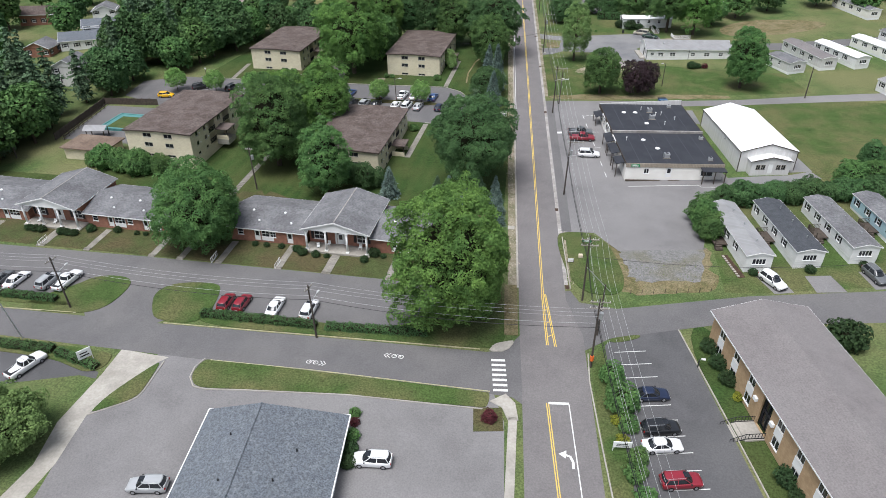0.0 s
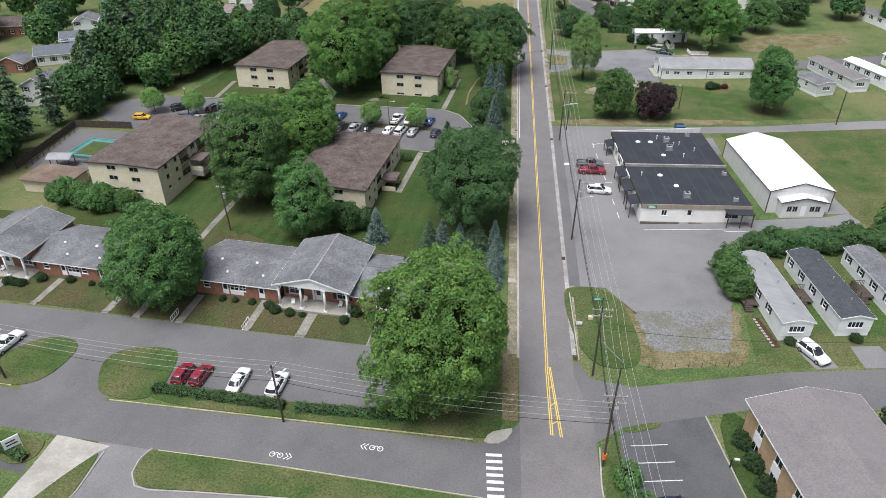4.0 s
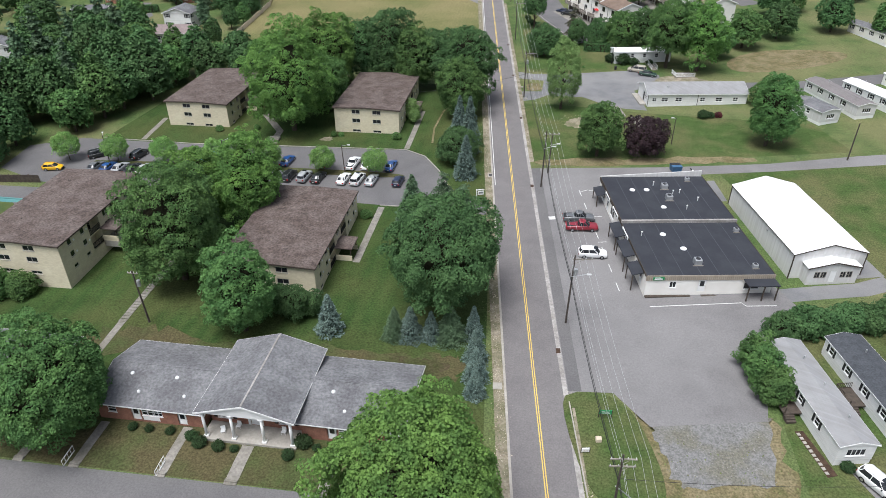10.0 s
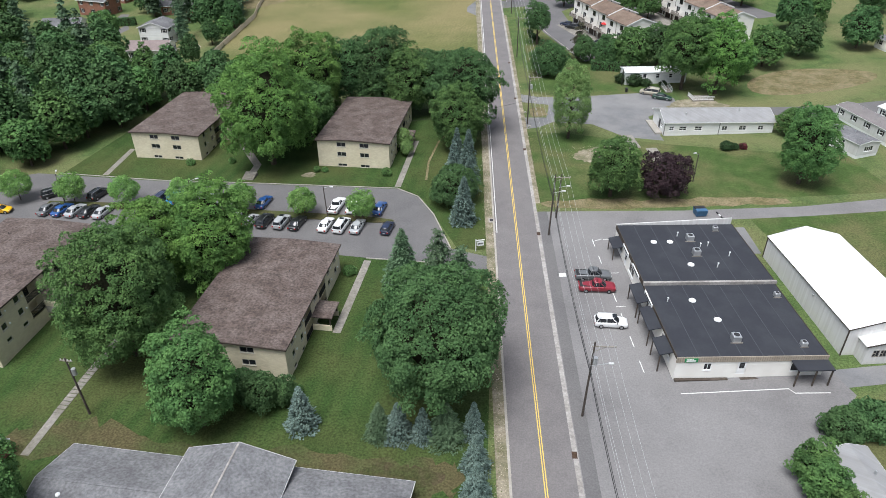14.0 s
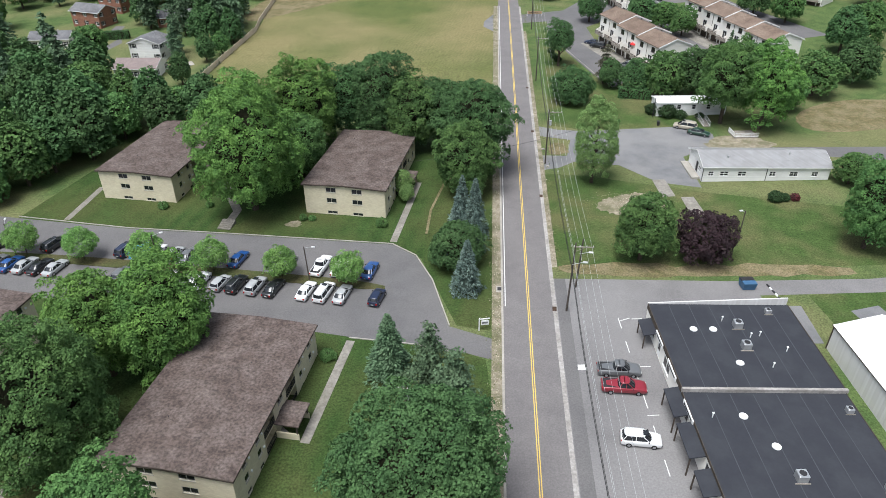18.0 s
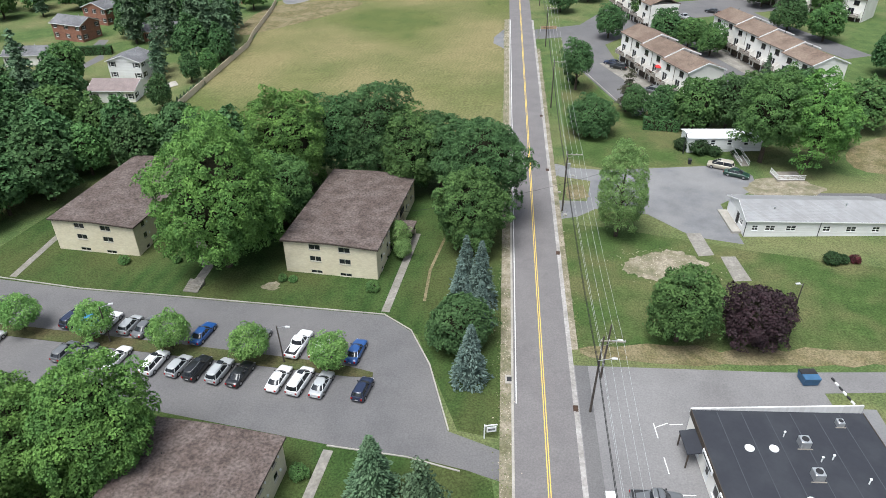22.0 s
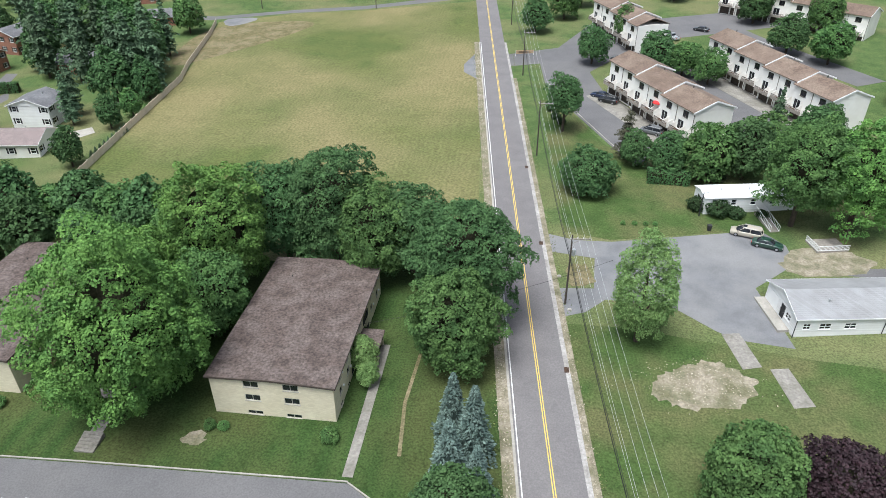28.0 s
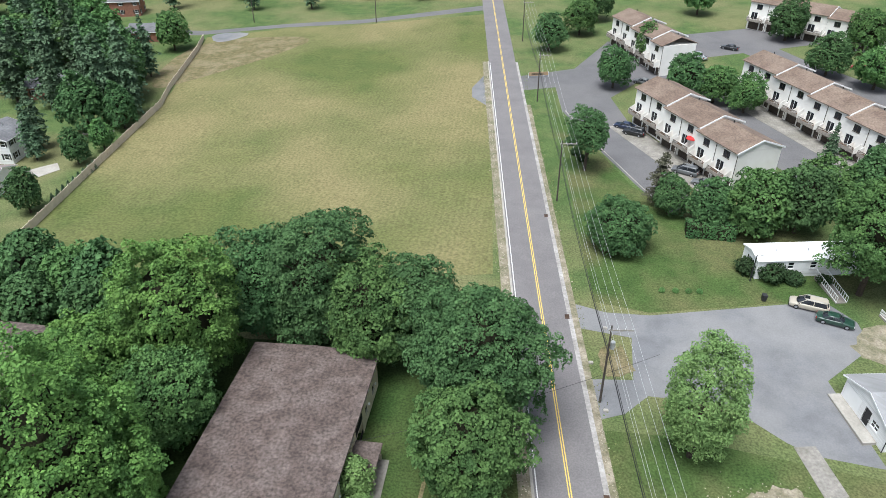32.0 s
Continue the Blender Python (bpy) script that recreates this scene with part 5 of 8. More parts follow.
        part("fan_grille", Shape().rod((x, y, z + 0.9 * k), (x, y, z + 0.93 * k), 0.38 * k, n=14), DARK, a)
        part("support", Shape().box(x - 0.9 * k, y - 0.75 * k, z, x + 0.7 * k, y - 0.65 * k, z + 0.1), GREYWOOD, a)
    for x, y in ((-5.0, 10.8), (-2.4, 10.8), (-1.2, 4.2), (-3.8, -4.4), (-1.8, -8.8)):
        z = 3.4 if y > 0 else 3.05
        part("skylight", Shape().rod((x, y, z), (x, y, z + 0.12), 0.5, n=14).dome(x, y, z + 0.12, 0.46, 0.16, 14), WHITE, r, "round white skylight")
    for x, y in ((-0.7, 12.6), (3.2, 9.5), (5.5, 6.5), (2.6, 3.5), (1.9, 9.2), (-7.4, -4.6)):
        z = 3.4 if y > 0 else 3.05
        part("vent_pipe", Shape().rod((x, y, z), (x, y, z + 0.7), 0.07, n=7).dome(x, y, z + 0.7, 0.15, 0.14, 8), WHITE, r)


mat_seam = mat("membrane_seam", (0.062, 0.065, 0.075), (0.05, 0.053, 0.062), 0.3, 0.75, 0.0)
shop()


# ---- white-roofed metal hall ----
def metal_hall():
    r = thing("metal_hall", 38.1, 146.9, 11.0, "pale grey metal hall with white gable roof", "metal hall")
    w, l = 11.4, 23.3
    for sd in "SENW":
        wall_part(r, sd, w, l, -1.2, 4.0, [], GREYSIDING)
    slab_roof(r, w, l, 4.0, 0.18, 1.6, WHITEROOF, "y", 0.1, trim=DARKWOOD, gable_mat=GREYSIDING, courses=False)
    for x in (-w / 2 - 0.03, w / 2 + 0.03):
        for y in (-l / 2 - 0.03, l / 2 + 0.03):
            part("corner_trim", Shape().box(x - 0.07, y - 0.07, -0.8, x + 0.07, y + 0.07, 4.0), DARKWOOD, r)
    an = part("porch", Shape().box(-3.9, -l / 2 - 1.9, -1.2, 3.9, -l / 2 - 0.01, -1.0), CONCRETE, r, "gabled front annexe")
    holes = [(1.0, 0.9, 0.75, 0.95), (2.0, 0.9, 0.75, 0.95), (5.05, 0.9, 0.75, 0.95), (6.05, 0.9, 0.75, 0.95), (3.4, 0.05, 0.95, 2.0)]
    wl = wall_part(an, "S", 7.8, 1.9, -1.0, 2.7, holes, GREYSIDING, "porch_wall")
    wl.matrix_basis = pose(-3.9, -l / 2 - 1.9, 0)
    for x in (-3.9, 3.75):
        part("porch_side", Shape().box(x, -l / 2 - 1.68, -1.0, x + 0.15, -l / 2 - 0.01, 2.7), GREYSIDING, an)
    for x, z, a, b in holes[:4]:
        o = Shape().box(x, 0.05, z, x + a, 0.1, z + b)
        q = part("window", o, GLASS, an)
        q.matrix_basis = pose(-3.9, -l / 2 - 1.9, 0)
        part("frame", Shape().box(x + a / 2 - 0.025, 0.0, z, x + a / 2 + 0.025, 0.05, z + b).box(x, 0.0, z + b / 2 - 0.025, x + a / 2 - 0.025, 0.05, z + b / 2 + 0.025).box(x - 0.06, -0.02, z - 0.06, x, 0.1, z + b + 0.06).box(x + a, -0.02, z - 0.06, x + a + 0.06, 0.1, z + b + 0.06).box(x, -0.02, z - 0.06, x + a, 0.1, z).box(x, -0.02, z + b, x + a, 0.1, z + b + 0.06), GREYWOOD, q)
    dd = part("door", Shape().soft_box(3.4, 0.04, 0.05, 4.35, 0.1, 2.05, 0.01), WHITE, an)
    dd.matrix_basis = pose(-3.9, -l / 2 - 1.9, 0)
    for sg in (-1, 1):
        part("porch_roof", Shape().loft([[(sg * 4.2, yy, 2.62), (0, yy, 3.55), (0, yy, 3.65), (sg * 4.2, yy, 2.72)] for yy in (-l / 2 - 2.1, -l / 2 - 0.01)]), WHITEROOF, an)
        part("trim", Shape().loft([[(sg * 4.22, yy, 2.55), (0, yy, 3.5), (0, yy, 3.69), (sg * 4.22, yy, 2.76)] for yy in (-l / 2 - 2.16, -l / 2 - 2.1)]), DARKWOOD, an)
    part("porch_gable", Shape().loft([[(-3.9, yy, 2.7), (3.9, yy, 2.7), (0, yy, 3.54)] for yy in (-l / 2 - 1.9, -l / 2 - 1.75)]), GREYSIDING, an)
    part("wall_lamp", Shape().soft_box(-w / 2 - 0.2, -3.0, 3.0, -w / 2, -2.7, 3.25, 0.03), GALV, r)


metal_hall()


# ---- mobile homes and low houses ----
def mobile_home(x, y, turn, w, l, label, wall_mat=None, roof_mat=None, h=3.0, porch=False, rise=0.55, shut=True):
    """Long side along local y; the end with the bay window faces local -y."""
    r = thing("mobile_home", x, y, turn, label, "mobile home", "mobile homes")
    wall_mat, roof_mat = wall_mat or SIDING, roof_mat or GREYROOF
    n = max(2, int(l / 4))
    longs = [(1.2 + i * (l - 2.4) / n, 1.45, 0.95, 1.1) for i in range(n)]
    for sd in "SENW":
        hs = [(w / 2 - 1.1, 1.25, 2.2, 1.05)] if sd == "S" else (longs if sd in "EW" else [(w / 2 - 0.5, 1.5, 1.0, 1.0)])
        if sd == "W":
            hs = hs + [(l * 0.52, 0.75, 0.95, 2.0)] if all(abs(l * 0.52 + 0.5 - q[0] - 0.5) > 1.1 for q in hs) else hs
        wl = wall_part(r, sd, w, l, 0.55, h, hs, wall_mat)
        for q in hs:
            if q[1] < 1:
                door_at(wl, *q, WHITE, glazed=True)
                continue
            o = window_at(wl, *q, bars=3 if sd == "S" else 0, rail=sd != "S")
            if shut and sd in "EW":
                part("shutter", Shape().box(-0.42, -0.05, 0, -0.08, -0.003, q[3]), DARK, o)
                part("shutter", Shape().box(q[2] + 0.08, -0.05, 0, q[2] + 0.42, -0.003, q[3]), DARK, o)
    part("skirting", Shape().box(-w / 2 + 0.05, -l / 2 + 0.05, -0.7, w / 2 - 0.05, l / 2 - 0.05, 0.56), WHITE, r, "pale skirting below the floor")
    slab_roof(r, w, l, h, 0.2, rise, roof_mat, "y", 0.08, trim=WHITE, gable_mat=wall_mat)
    v = Shape()
    for yy in (-l * 0.3, 0.1, l * 0.28):
        v.rod((0.6, yy, h + 0.3), (0.6, yy, h + rise + 0.4), 0.1, n=7)
    part("roof_vent", v, GALV, r)
    if porch:
        p = part("deck", Shape().box(-w / 2 - 2.2, -1.6, 0.45, -w / 2 - 0.01, 1.6, 0.62), DARKWOOD, r, "dark wooden deck with steps")
        for a in (-1.5, 1.5):
            part("post", Shape().box(-w / 2 - 2.15, a - 0.06, -0.6, -w / 2 - 2.03, a + 0.06, 1.5), DARKWOOD, p)
        railing(p, [(-w / 2 - 0.1, 1.55, 0.62), (-w / 2 - 2.1, 1.55, 0.62), (-w / 2 - 2.1, -0.4, 0.62)], 0.9, DARKWOOD)
        s = Shape()
        for i in range(3):
            s.box(-w / 2 - 2.2, -1.6 - 0.3 * (i + 1), -0.5, -w / 2 - 1.0, -1.6 - 0.3 * i, 0.45 - 0.15 * i)
        part("steps", s, DARKWOOD, p)
    return r


mobile_home(30.5, 107.0, 11.5, 4.3, 17.6, "white mobile home with pale grey metal roof", None, METALROOF, porch=True)
mobile_home(38.6, 109.2, 12.0, 4.6, 17.2, "white mobile home with dark grey roof", None, DARKROOF, porch=True)
mobile_home(47.6, 111.8, 12.0, 4.4, 17.0, "white mobile home with grey roof", None, GREYROOF, porch=True)
mobile_home(56.5, 115.0, 12.0, 4.4, 16.0, "light blue mobile home with grey roof", BLUESIDING, GREYROOF, porch=True)
mobile_home(65.5, 117.5, 12.0, 4.4, 16.0, "white mobile home with grey roof beside the street", None, GREYROOF)
mobile_home(65.2, 209.4, 18.5, 4.8, 19.0, "pale mobile home with brown-grey roof", GREYSIDING, TANROOF)
mobile_home(57.4, 200.6, 26, 5.4, 9.0, "small pale grey shed house", GREYSIDING, GREYROOF, shut=False)
mobile_home(74.0, 210.5, 24, 4.4, 17.0, "white mobile home with white roof", None, WHITEROOF)
mobile_home(86.0, 216.5, 24, 4.6, 18.0, "cream mobile home with white roof", CREAM, WHITEROOF)
mobile_home(81.0, 180.0, 22, 4.6, 15.0, "white mobile home by the lane", None, METALROOF)
mobile_home(92.6, 263.0, 19, 4.6, 19.0, "pale mobile home with porch across the lane", CREAM, GREYROOF)
mobile_home(96.0, 224.0, 24, 4.6, 18.0, "white mobile home with grey roof", None, GREYROOF)
mobile_home(108.0, 232.0, 24, 4.6, 18.0, "white mobile home farther up the lane", None, WHITEROOF)


def white_long_house():
    """The long low house in the gravel yard."""
    r = thing("long_house", 31.3, 209.6, 9.5, "long low white house with weathered grey roof", "house")
    w, l = 24.0, 8.6
    south = [(x, 0.85, a, 0.95) for x, a in ((1.0, 1.0), (3.2, 1.6), (6.6, 1.6), (12.6, 1.2), (16.4, 1.6), (20.6, 1.2))]
    west = [(1.6, 0.85, 1.3, 0.95), (3.7, 0.05, 1.0, 2.05), (2.2, 2.2, 0.1, 0.1)]
    for sd, hs in (("S", south), ("W", [(l - 1.6 - 1.3, 0.85, 1.3, 0.95), (4.3, 0.05, 1.0, 2.05)]), ("N", []), ("E", [])):
        wl = wall_part(r, sd, w, l, -0.9, 2.8, hs, SIDING)
        for x, z, a, b in hs:
            door_at(wl, x, z, a, b, DARK) if z < 0.5 else window_at(wl, x, z, a, b, bars=1, rail=True)
        if sd == "W":
            part("garage_door", Shape().soft_box(0.4, -0.05, -0.1, 3.4, 0.0, 2.2, 0.02), WHITE, wl)
    slab_roof(r, w, l, 2.8, 0.35, 1.5, METALROOF, "x", 0.12, trim=WHITE, gable_mat=SIDING)
    part("roof_vent", Shape().rod((-7, -2.0, 3.3), (-7, -2.0, 4.1), 0.16, n=8), GALV, r)
    part("roof_vent", Shape().rod((5, -1.2, 3.5), (5, -1.2, 4.5), 0.1, n=8), GALV, r)
    for x in (-w / 2 - 0.1, 0):
        part("downpipe", Shape().rod((x, -l / 2 - 0.1, 2.6), (x, -l / 2 - 0.1, -0.4), 0.06, n=6), DARK, r)
    part("stoop", Shape().box(-w / 2 - 1.6, -l / 2 + 1.0, -0.8, -w / 2 - 0.06, l / 2, 0.02), CONCRETE, r)


white_long_house()


# ---- townhouse rows ----
def townhouse_row(x, y, turn, units, label):
    """Front with balconies faces local -y; units run along local x, each group of two stepping down."""
    r = thing("townhouse_row", x, y, turn, label, "townhouse row", "townhouse rows")
    uw, d = 5.6, 9.4
    for u in range(units):
        x0 = u * uw
        dz = -0.45 * (u // 2)
        dy = -0.5 * (u // 2)
        hs = [(1.9, 6.0, 1.7, 1.35), (0.7, 2.95, 1.9, 2.1), (0.4, 0.1, 3.1, 2.3), (3.9, 0.1, 1.2, 2.2)]
        w = wall_part(r, "S", uw, d, -1.5, 8.0, hs, CREAM, "front_wall")
        w.matrix_basis = pose(x0, dy, dz)
        for h in hs[:2]:
            window_at(w, *h, frame_mat=DARKWOOD if h[1] > 5 else WHITE, bars=1)
        part("garage_door", Shape().box(0.4, 0.15, 0.1, 3.5, 0.2, 2.4), DARKWOOD, w)
        door_at(w, 3.95, 0.1, 1.1, 2.1, DARKWOOD)
        b = part("balcony", Shape().box(0.2, -1.6, 2.65, 4.9, 0, 2.82), REDWOOD, w, "brown wooden balcony with cream side walls")
        part("balcony_front", Shape().box(0.2, -1.62, 2.6, 4.9, -1.54, 3.3), GREYWOOD, b)
        for xs in (0.2, 3.2, 4.84):
            part("balcony_side", Shape().loft([[(q, -1.54, 2.5), (q, 0, 2.5), (q, 0, 4.4), (q, -1.54, 3.6)] for q in (xs, xs + 0.07)]), CREAM, b)
        railing(b, [(0.3, -1.56, 2.82), (4.8, -1.56, 2.82)], 0.95, DARKWOOD, 0.2)
        part("downpipe", Shape().rod((uw - 0.08, -0.08, 7.9), (uw - 0.08, -0.08, 0), 0.06, n=6), DARKWOOD, w)
        body = part("body", Shape().box(x0 + 0.02, dy + 0.22, dz - 1.5, x0 + uw - 0.02, dy + d, dz + 7.98), CREAM, r)
        for sy, a in ((-1, 0), (1, 1)):
            ye, yr = (dy - 0.5, dy + d / 2) if a == 0 else (dy + d + 0.5, dy + d / 2)
            part("roof", Shape().loft([[(xx, ye, dz + 7.85), (xx, yr, dz + 9.75), (xx, yr, dz + 9.9), (xx, ye, dz + 8.0)] for xx in (x0 - (0.2 if u % 2 == 0 else 0), x0 + uw + (0.2 if u % 2 else 0))]), REDROOF, r, "rusty brown shingle roof")
        if u % 2 == 0:
            part("gable", Shape().loft([[(xx, dy + 0.1, dz + 7.9), (xx, dy + d - 0.1, dz + 7.9), (xx, dy + d / 2, dz + 9.8)] for xx in (x0 + 0.02, x0 + 0.2)]), CREAM, r)
        if u % 2:
            part("gable", Shape().loft([[(xx, dy + 0.1, dz + 7.9), (xx, dy + d - 0.1, dz + 7.9), (xx, dy + d / 2, dz + 9.8)] for xx in (x0 + uw - 0.2, x0 + uw - 0.02)]), CREAM, r)
            t = Shape()
            for ye in (dy - 0.52, dy + d + 0.52):
                t.loft([[(xx, ye, dz + 7.7), (xx, dy + d / 2, dz + 9.62), (xx, dy + d / 2, dz + 9.93), (xx, ye, dz + 8.03)] for xx in (x0 + uw + 0.2, x0 + uw + 0.3)])
            part("trim", t, WHITE, r)
        if u % 2 == 0:
            part("vent_pipe", Shape().rod((x0 + 2, dy + 6, dz + 8.8), (x0 + 2, dy + 6, dz + 9.9), 0.1, n=6), DARK, r)
    return r


townhouse_row(1.6, 291.6, -63.0, 6, "row of cream townhouses with balconies and stepped brown roofs")
townhouse_row(28.0, 311.5, -66.0, 8, "long row of cream townhouses with stepped brown roofs")
townhouse_row(0.5, 347.5, -66.0, 5, "row of cream townhouses across the lane")
townhouse_row(42.0, 366.0, -38.0, 8, "far row of cream townhouses with brown roofs")


# ---- houses in the woods ----
def house(x, y, turn, w, l, h, rise, wall_mat, roof_mat, label, axis="y"):
    r = thing("house", x, y, turn, label, "house", "houses among the trees")
    for sd in "SENW":
        L = w if sd in "SN" else l
        n = max(2, int(L / 3.2))
        hs = [(0.9 + i * (L - 2.6) / (n - 1), z, 1.1, 1.3) for i in range(n) for z in ([0.9] if h < 4 else [0.9, 3.7])]
        wl = wall_part(r, sd, w, l, -1.5, h, hs, wall_mat)
        for q in hs:
            o = window_at(wl, *q, bars=0, rail=True)
            part("shutter", Shape().box(-0.4, -0.05, 0, -0.07, -0.003, q[3]), DARK, o)
            part("shutter", Shape().box(q[2] + 0.07, -0.05, 0, q[2] + 0.4, -0.003, q[3]), DARK, o)
    slab_roof(r, w, l, h, 0.4, rise, roof_mat, axis, 0.12, trim=WHITE, gable_mat=wall_mat)
    part("vent_pipe", Shape().rod((w * 0.15, 0.6, h), (w * 0.15, 0.6, h + rise + 0.4), 0.09, n=6), GALV, r)
    return r


house(-139.6, 165.2, 8, 8, 8, 5.4, 2.0, GREYSIDING, GREYROOF, "two-storey grey house with dark shutters", "y")
house(-159, 196.5, 30, 13, 8, 3.0, 1.8, SIDING, BLUEROOF, "white bungalow with dark grey roof", "x")
house(-157.5, 206, 30, 12, 8, 4.6, 1.8, SIDING, BLUEROOF, "white house with dark roof behind trees", "x")
house(-192, 222, 20, 16, 9, 3.6, 2.0, RBRICK, BROWNROOF, "brick and white house with brown roof", "x")
house(-167, 187, 10, 8, 7, 2.8, 1.8, RBRICK, GREYROOF, "small brick house with white gable", "y")
house(-168.5, 224, 25, 8, 8, 4.8, 1.8, SIDING, GREYROOF, "white gabled house behind a dark-roofed one", "y")
house(-129.6, 263.6, 3, 9.5, 8, 5.2, 1.6, SIDING, GREYROOF, "two-storey white house with grey roof and dark shutters", "y")
house(-124.6, 249, 10, 11.5, 9, 3.0, 1.6, CREAM, PINKROOF, "low cream house with pinkish-brown roof and porch", "x")
house(-169.8, 295.4, -10, 12, 8, 5.2, 1.8, RBRICK, GREYROOF, "two-storey red brick house with grey roof", "x")
house(-172.5, 314, -10, 10, 8, 5.4, 1.8, RBRICK, GREYROOF, "tall red brick house", "y")
house(-168.4, 271.5, 15, 12, 8, 3.0, 1.6, CREAM, GREYROOF, "yellowish house with grey roof", "x")
house(-141, 299, 20, 11, 8, 3.0, 1.7, RBRICK, GREYROOF, "brick house half hidden by pines", "x")
house(-139.5, 345, 15, 10, 8, 3.0, 1.6, RBRICK, GREYROOF, "brick house beside the meadow", "x")
house(-163, 372, 15, 12, 8, 5.0, 1.8, RBRICK, GREYROOF, "red brick house with white trim", "x")
house(-100, 430, 0, 14, 9, 3.2, 1.8, CREAM, GREYROOF, "far house beyond the meadow", "x")


# mobile home with ramp beyond the gravel yard
mh = mobile_home(21.5, 238.5, -79, 4.6, 16.0, "white mobile home with white roof and sunroom", None, WHITEROOF, shut=False)
sr = thing("ramp", 24.2, 233.0, 11, "white wooden wheelchair ramp with railings", "ramp")
part("deck", Shape().add([(-0.8, -3.0, 0.05), (0.8, -3.0, 0.05), (0.8, 3.0, 0.7), (-0.8, 3.0, 0.7), (-0.8, -3.0, -0.3), (0.8, -3.0, -0.3), (0.8, 3.0, -0.3), (-0.8, 3.0, -0.3)],
                         [(0, 1, 2, 3), (0, 4, 5, 1), (1, 5, 6, 2), (2, 6, 7, 3), (3, 7, 4, 0)]), GREYWOOD, sr)
railing(sr, [(-0.75, -3, 0.05), (-0.75, 3, 0.7)], 1.0, WHITE, 0.5)
railing(sr, [(0.75, -3, 0.05), (0.75, 3, 0.7)], 1.0, WHITE, 0.5)
gz = thing("porch_platform", 31.8, 226.6, 12, "white platform with lattice railing under the tree", "platform")
part("deck", Shape().box(-2.6, -1.8, -0.2, 2.6, 1.8, 0.25), GREYWOOD, gz)
railing(gz, [(-2.6, -1.75, 0.25), (2.6, -1.75, 0.25)], 0.9, WHITE, 0.2)
railing(gz, [(-2.55, -1.7, 0.25), (-2.55, 1.75, 0.25)], 0.9, WHITE, 0.2)


# ---- woods ----
def variants(kind, n, r, h, material, leaf):
    out = []
    for _ in range(n):
        if kind == "pine":
            out.append((pine_mesh(r, h, material, leaf, h * 0.1), trunk_shape(h, 0.28, 0.6, 0).data("trunk", BARK)))
        else:
            out.append((crown_mesh(r, h * 0.9, 26, leaf, material, 1.1, h * 0.08, "tall" if kind == "tall" else "round"), trunk_shape(h * 0.8, 0.35, r).data("trunk", BARK)))
    return out


WOOD = {"round": variants("round", 3, 5.4, 13.5, LEAF, 0.72), "deep": variants("tall", 4, 5.2, 15.0, LEAF_DEEP, 0.72), "pale": variants("tall", 2, 5.2, 15.0, LEAF, 0.72),
        "pine": variants("pine", 3, 4.2, 18.0, NEEDLE, 0.62), "town": variants("round", 2, 5.6, 12.5, LEAF, 0.52) + variants("round", 2, 5.6, 12.5, LEAF_DEEP, 0.52)}
WOOD_LABEL = {"round": "green broadleaf tree of the wood", "deep": "dark-green broadleaf tree of the wood", "pale": "pale green broadleaf tree of the wood", "pine": "tall dark pine of the wood", "town": "lush mid-green tree near the townhouses"}
HOUSES = [o for o in scene.objects if o.name.startswith("house") and o.parent is None]
planted = []


def plant(kind, x, y, k=1.0):
    c, t = WOOD[kind][len(planted) % len(WOOD[kind])]
    planted.append((x, y))
    tree("pine_tree" if kind == "pine" else "woodland_tree", x, y, c, t, WOOD_LABEL[kind], rng.uniform(0, 360), (k, k, k * rng.uniform(0.9, 1.1)), "tree", "trees of the wood")


def inside(x, y, poly):
    hit = False
    for (x0, y0), (x1, y1) in zip(poly, poly[1:] + poly[:1]):
        if (y0 > y) != (y1 > y) and x < (x1 - x0) * (y - y0) / (y1 - y0) + x0:
            hit = not hit
    return hit


def woods(poly, gap, kinds, tries=900, k=(0.85, 1.2)):
    xs, ys = [p[0] for p in poly], [p[1] for p in poly]
    for _ in range(tries):
        x, y = rng.uniform(min(xs), max(xs)), rng.uniform(min(ys), max(ys))
        if not inside(x, y, poly) or any((x - a) ** 2 + (y - b) ** 2 < gap * gap for a, b in planted):
            continue
        # keep the houses and the open ground on their south-east side free
        if any((x - h.location.x - s * 0.55) ** 2 + (y - h.location.y + s) ** 2 < 100 for h in HOUSES for s in (0, 7, 14, 22)):
            continue
        plant(kinds[int(rng.integers(len(kinds)))], x, y, rng.uniform(*k))


woods([(-122, 98), (-119, 116), (-123, 128), (-124, 150), (-118, 156), (-160, 165), (-175, 130), (-165, 98)], 6.4, ("pine", "pine", "deep", "round"))
woods([(-119, 158), (-116, 172), (-107, 186), (-103, 198), (-99, 213), (-104, 224), (-122, 236), (-150, 232), (-160, 205), (-150, 160)], 6.2, ("deep", "deep", "pale", "round", "pine", "deep"))
woods([(-99, 207), (-70, 211), (-74, 217), (-98, 220)], 5.6, ("deep", "round", "deep"), k=(0.7, 0.95))
woods([(-115, 274), (-118, 300), (-128, 312), (-160, 312), (-158, 298), (-140, 286), (-120, 274)], 6.2, ("pine", "pine", "deep"), k=(0.95, 1.25))
woods([(-150, 232), (-118, 236), (-112, 246), (-118, 256), (-150, 262), (-230, 300), (-260, 200), (-180, 150)], 11.5, ("deep", "round", "pine", "pale"))
woods([(-128, 318), (-124, 345), (-160, 350), (-240, 420), (-250, 310), (-160, 316)], 11, ("deep", "round", "pine"))
woods([(-170, 375), (-112, 378), (-60, 388), (-48, 410), (-120, 470), (-230, 460)], 15, ("deep", "round", "pine"))
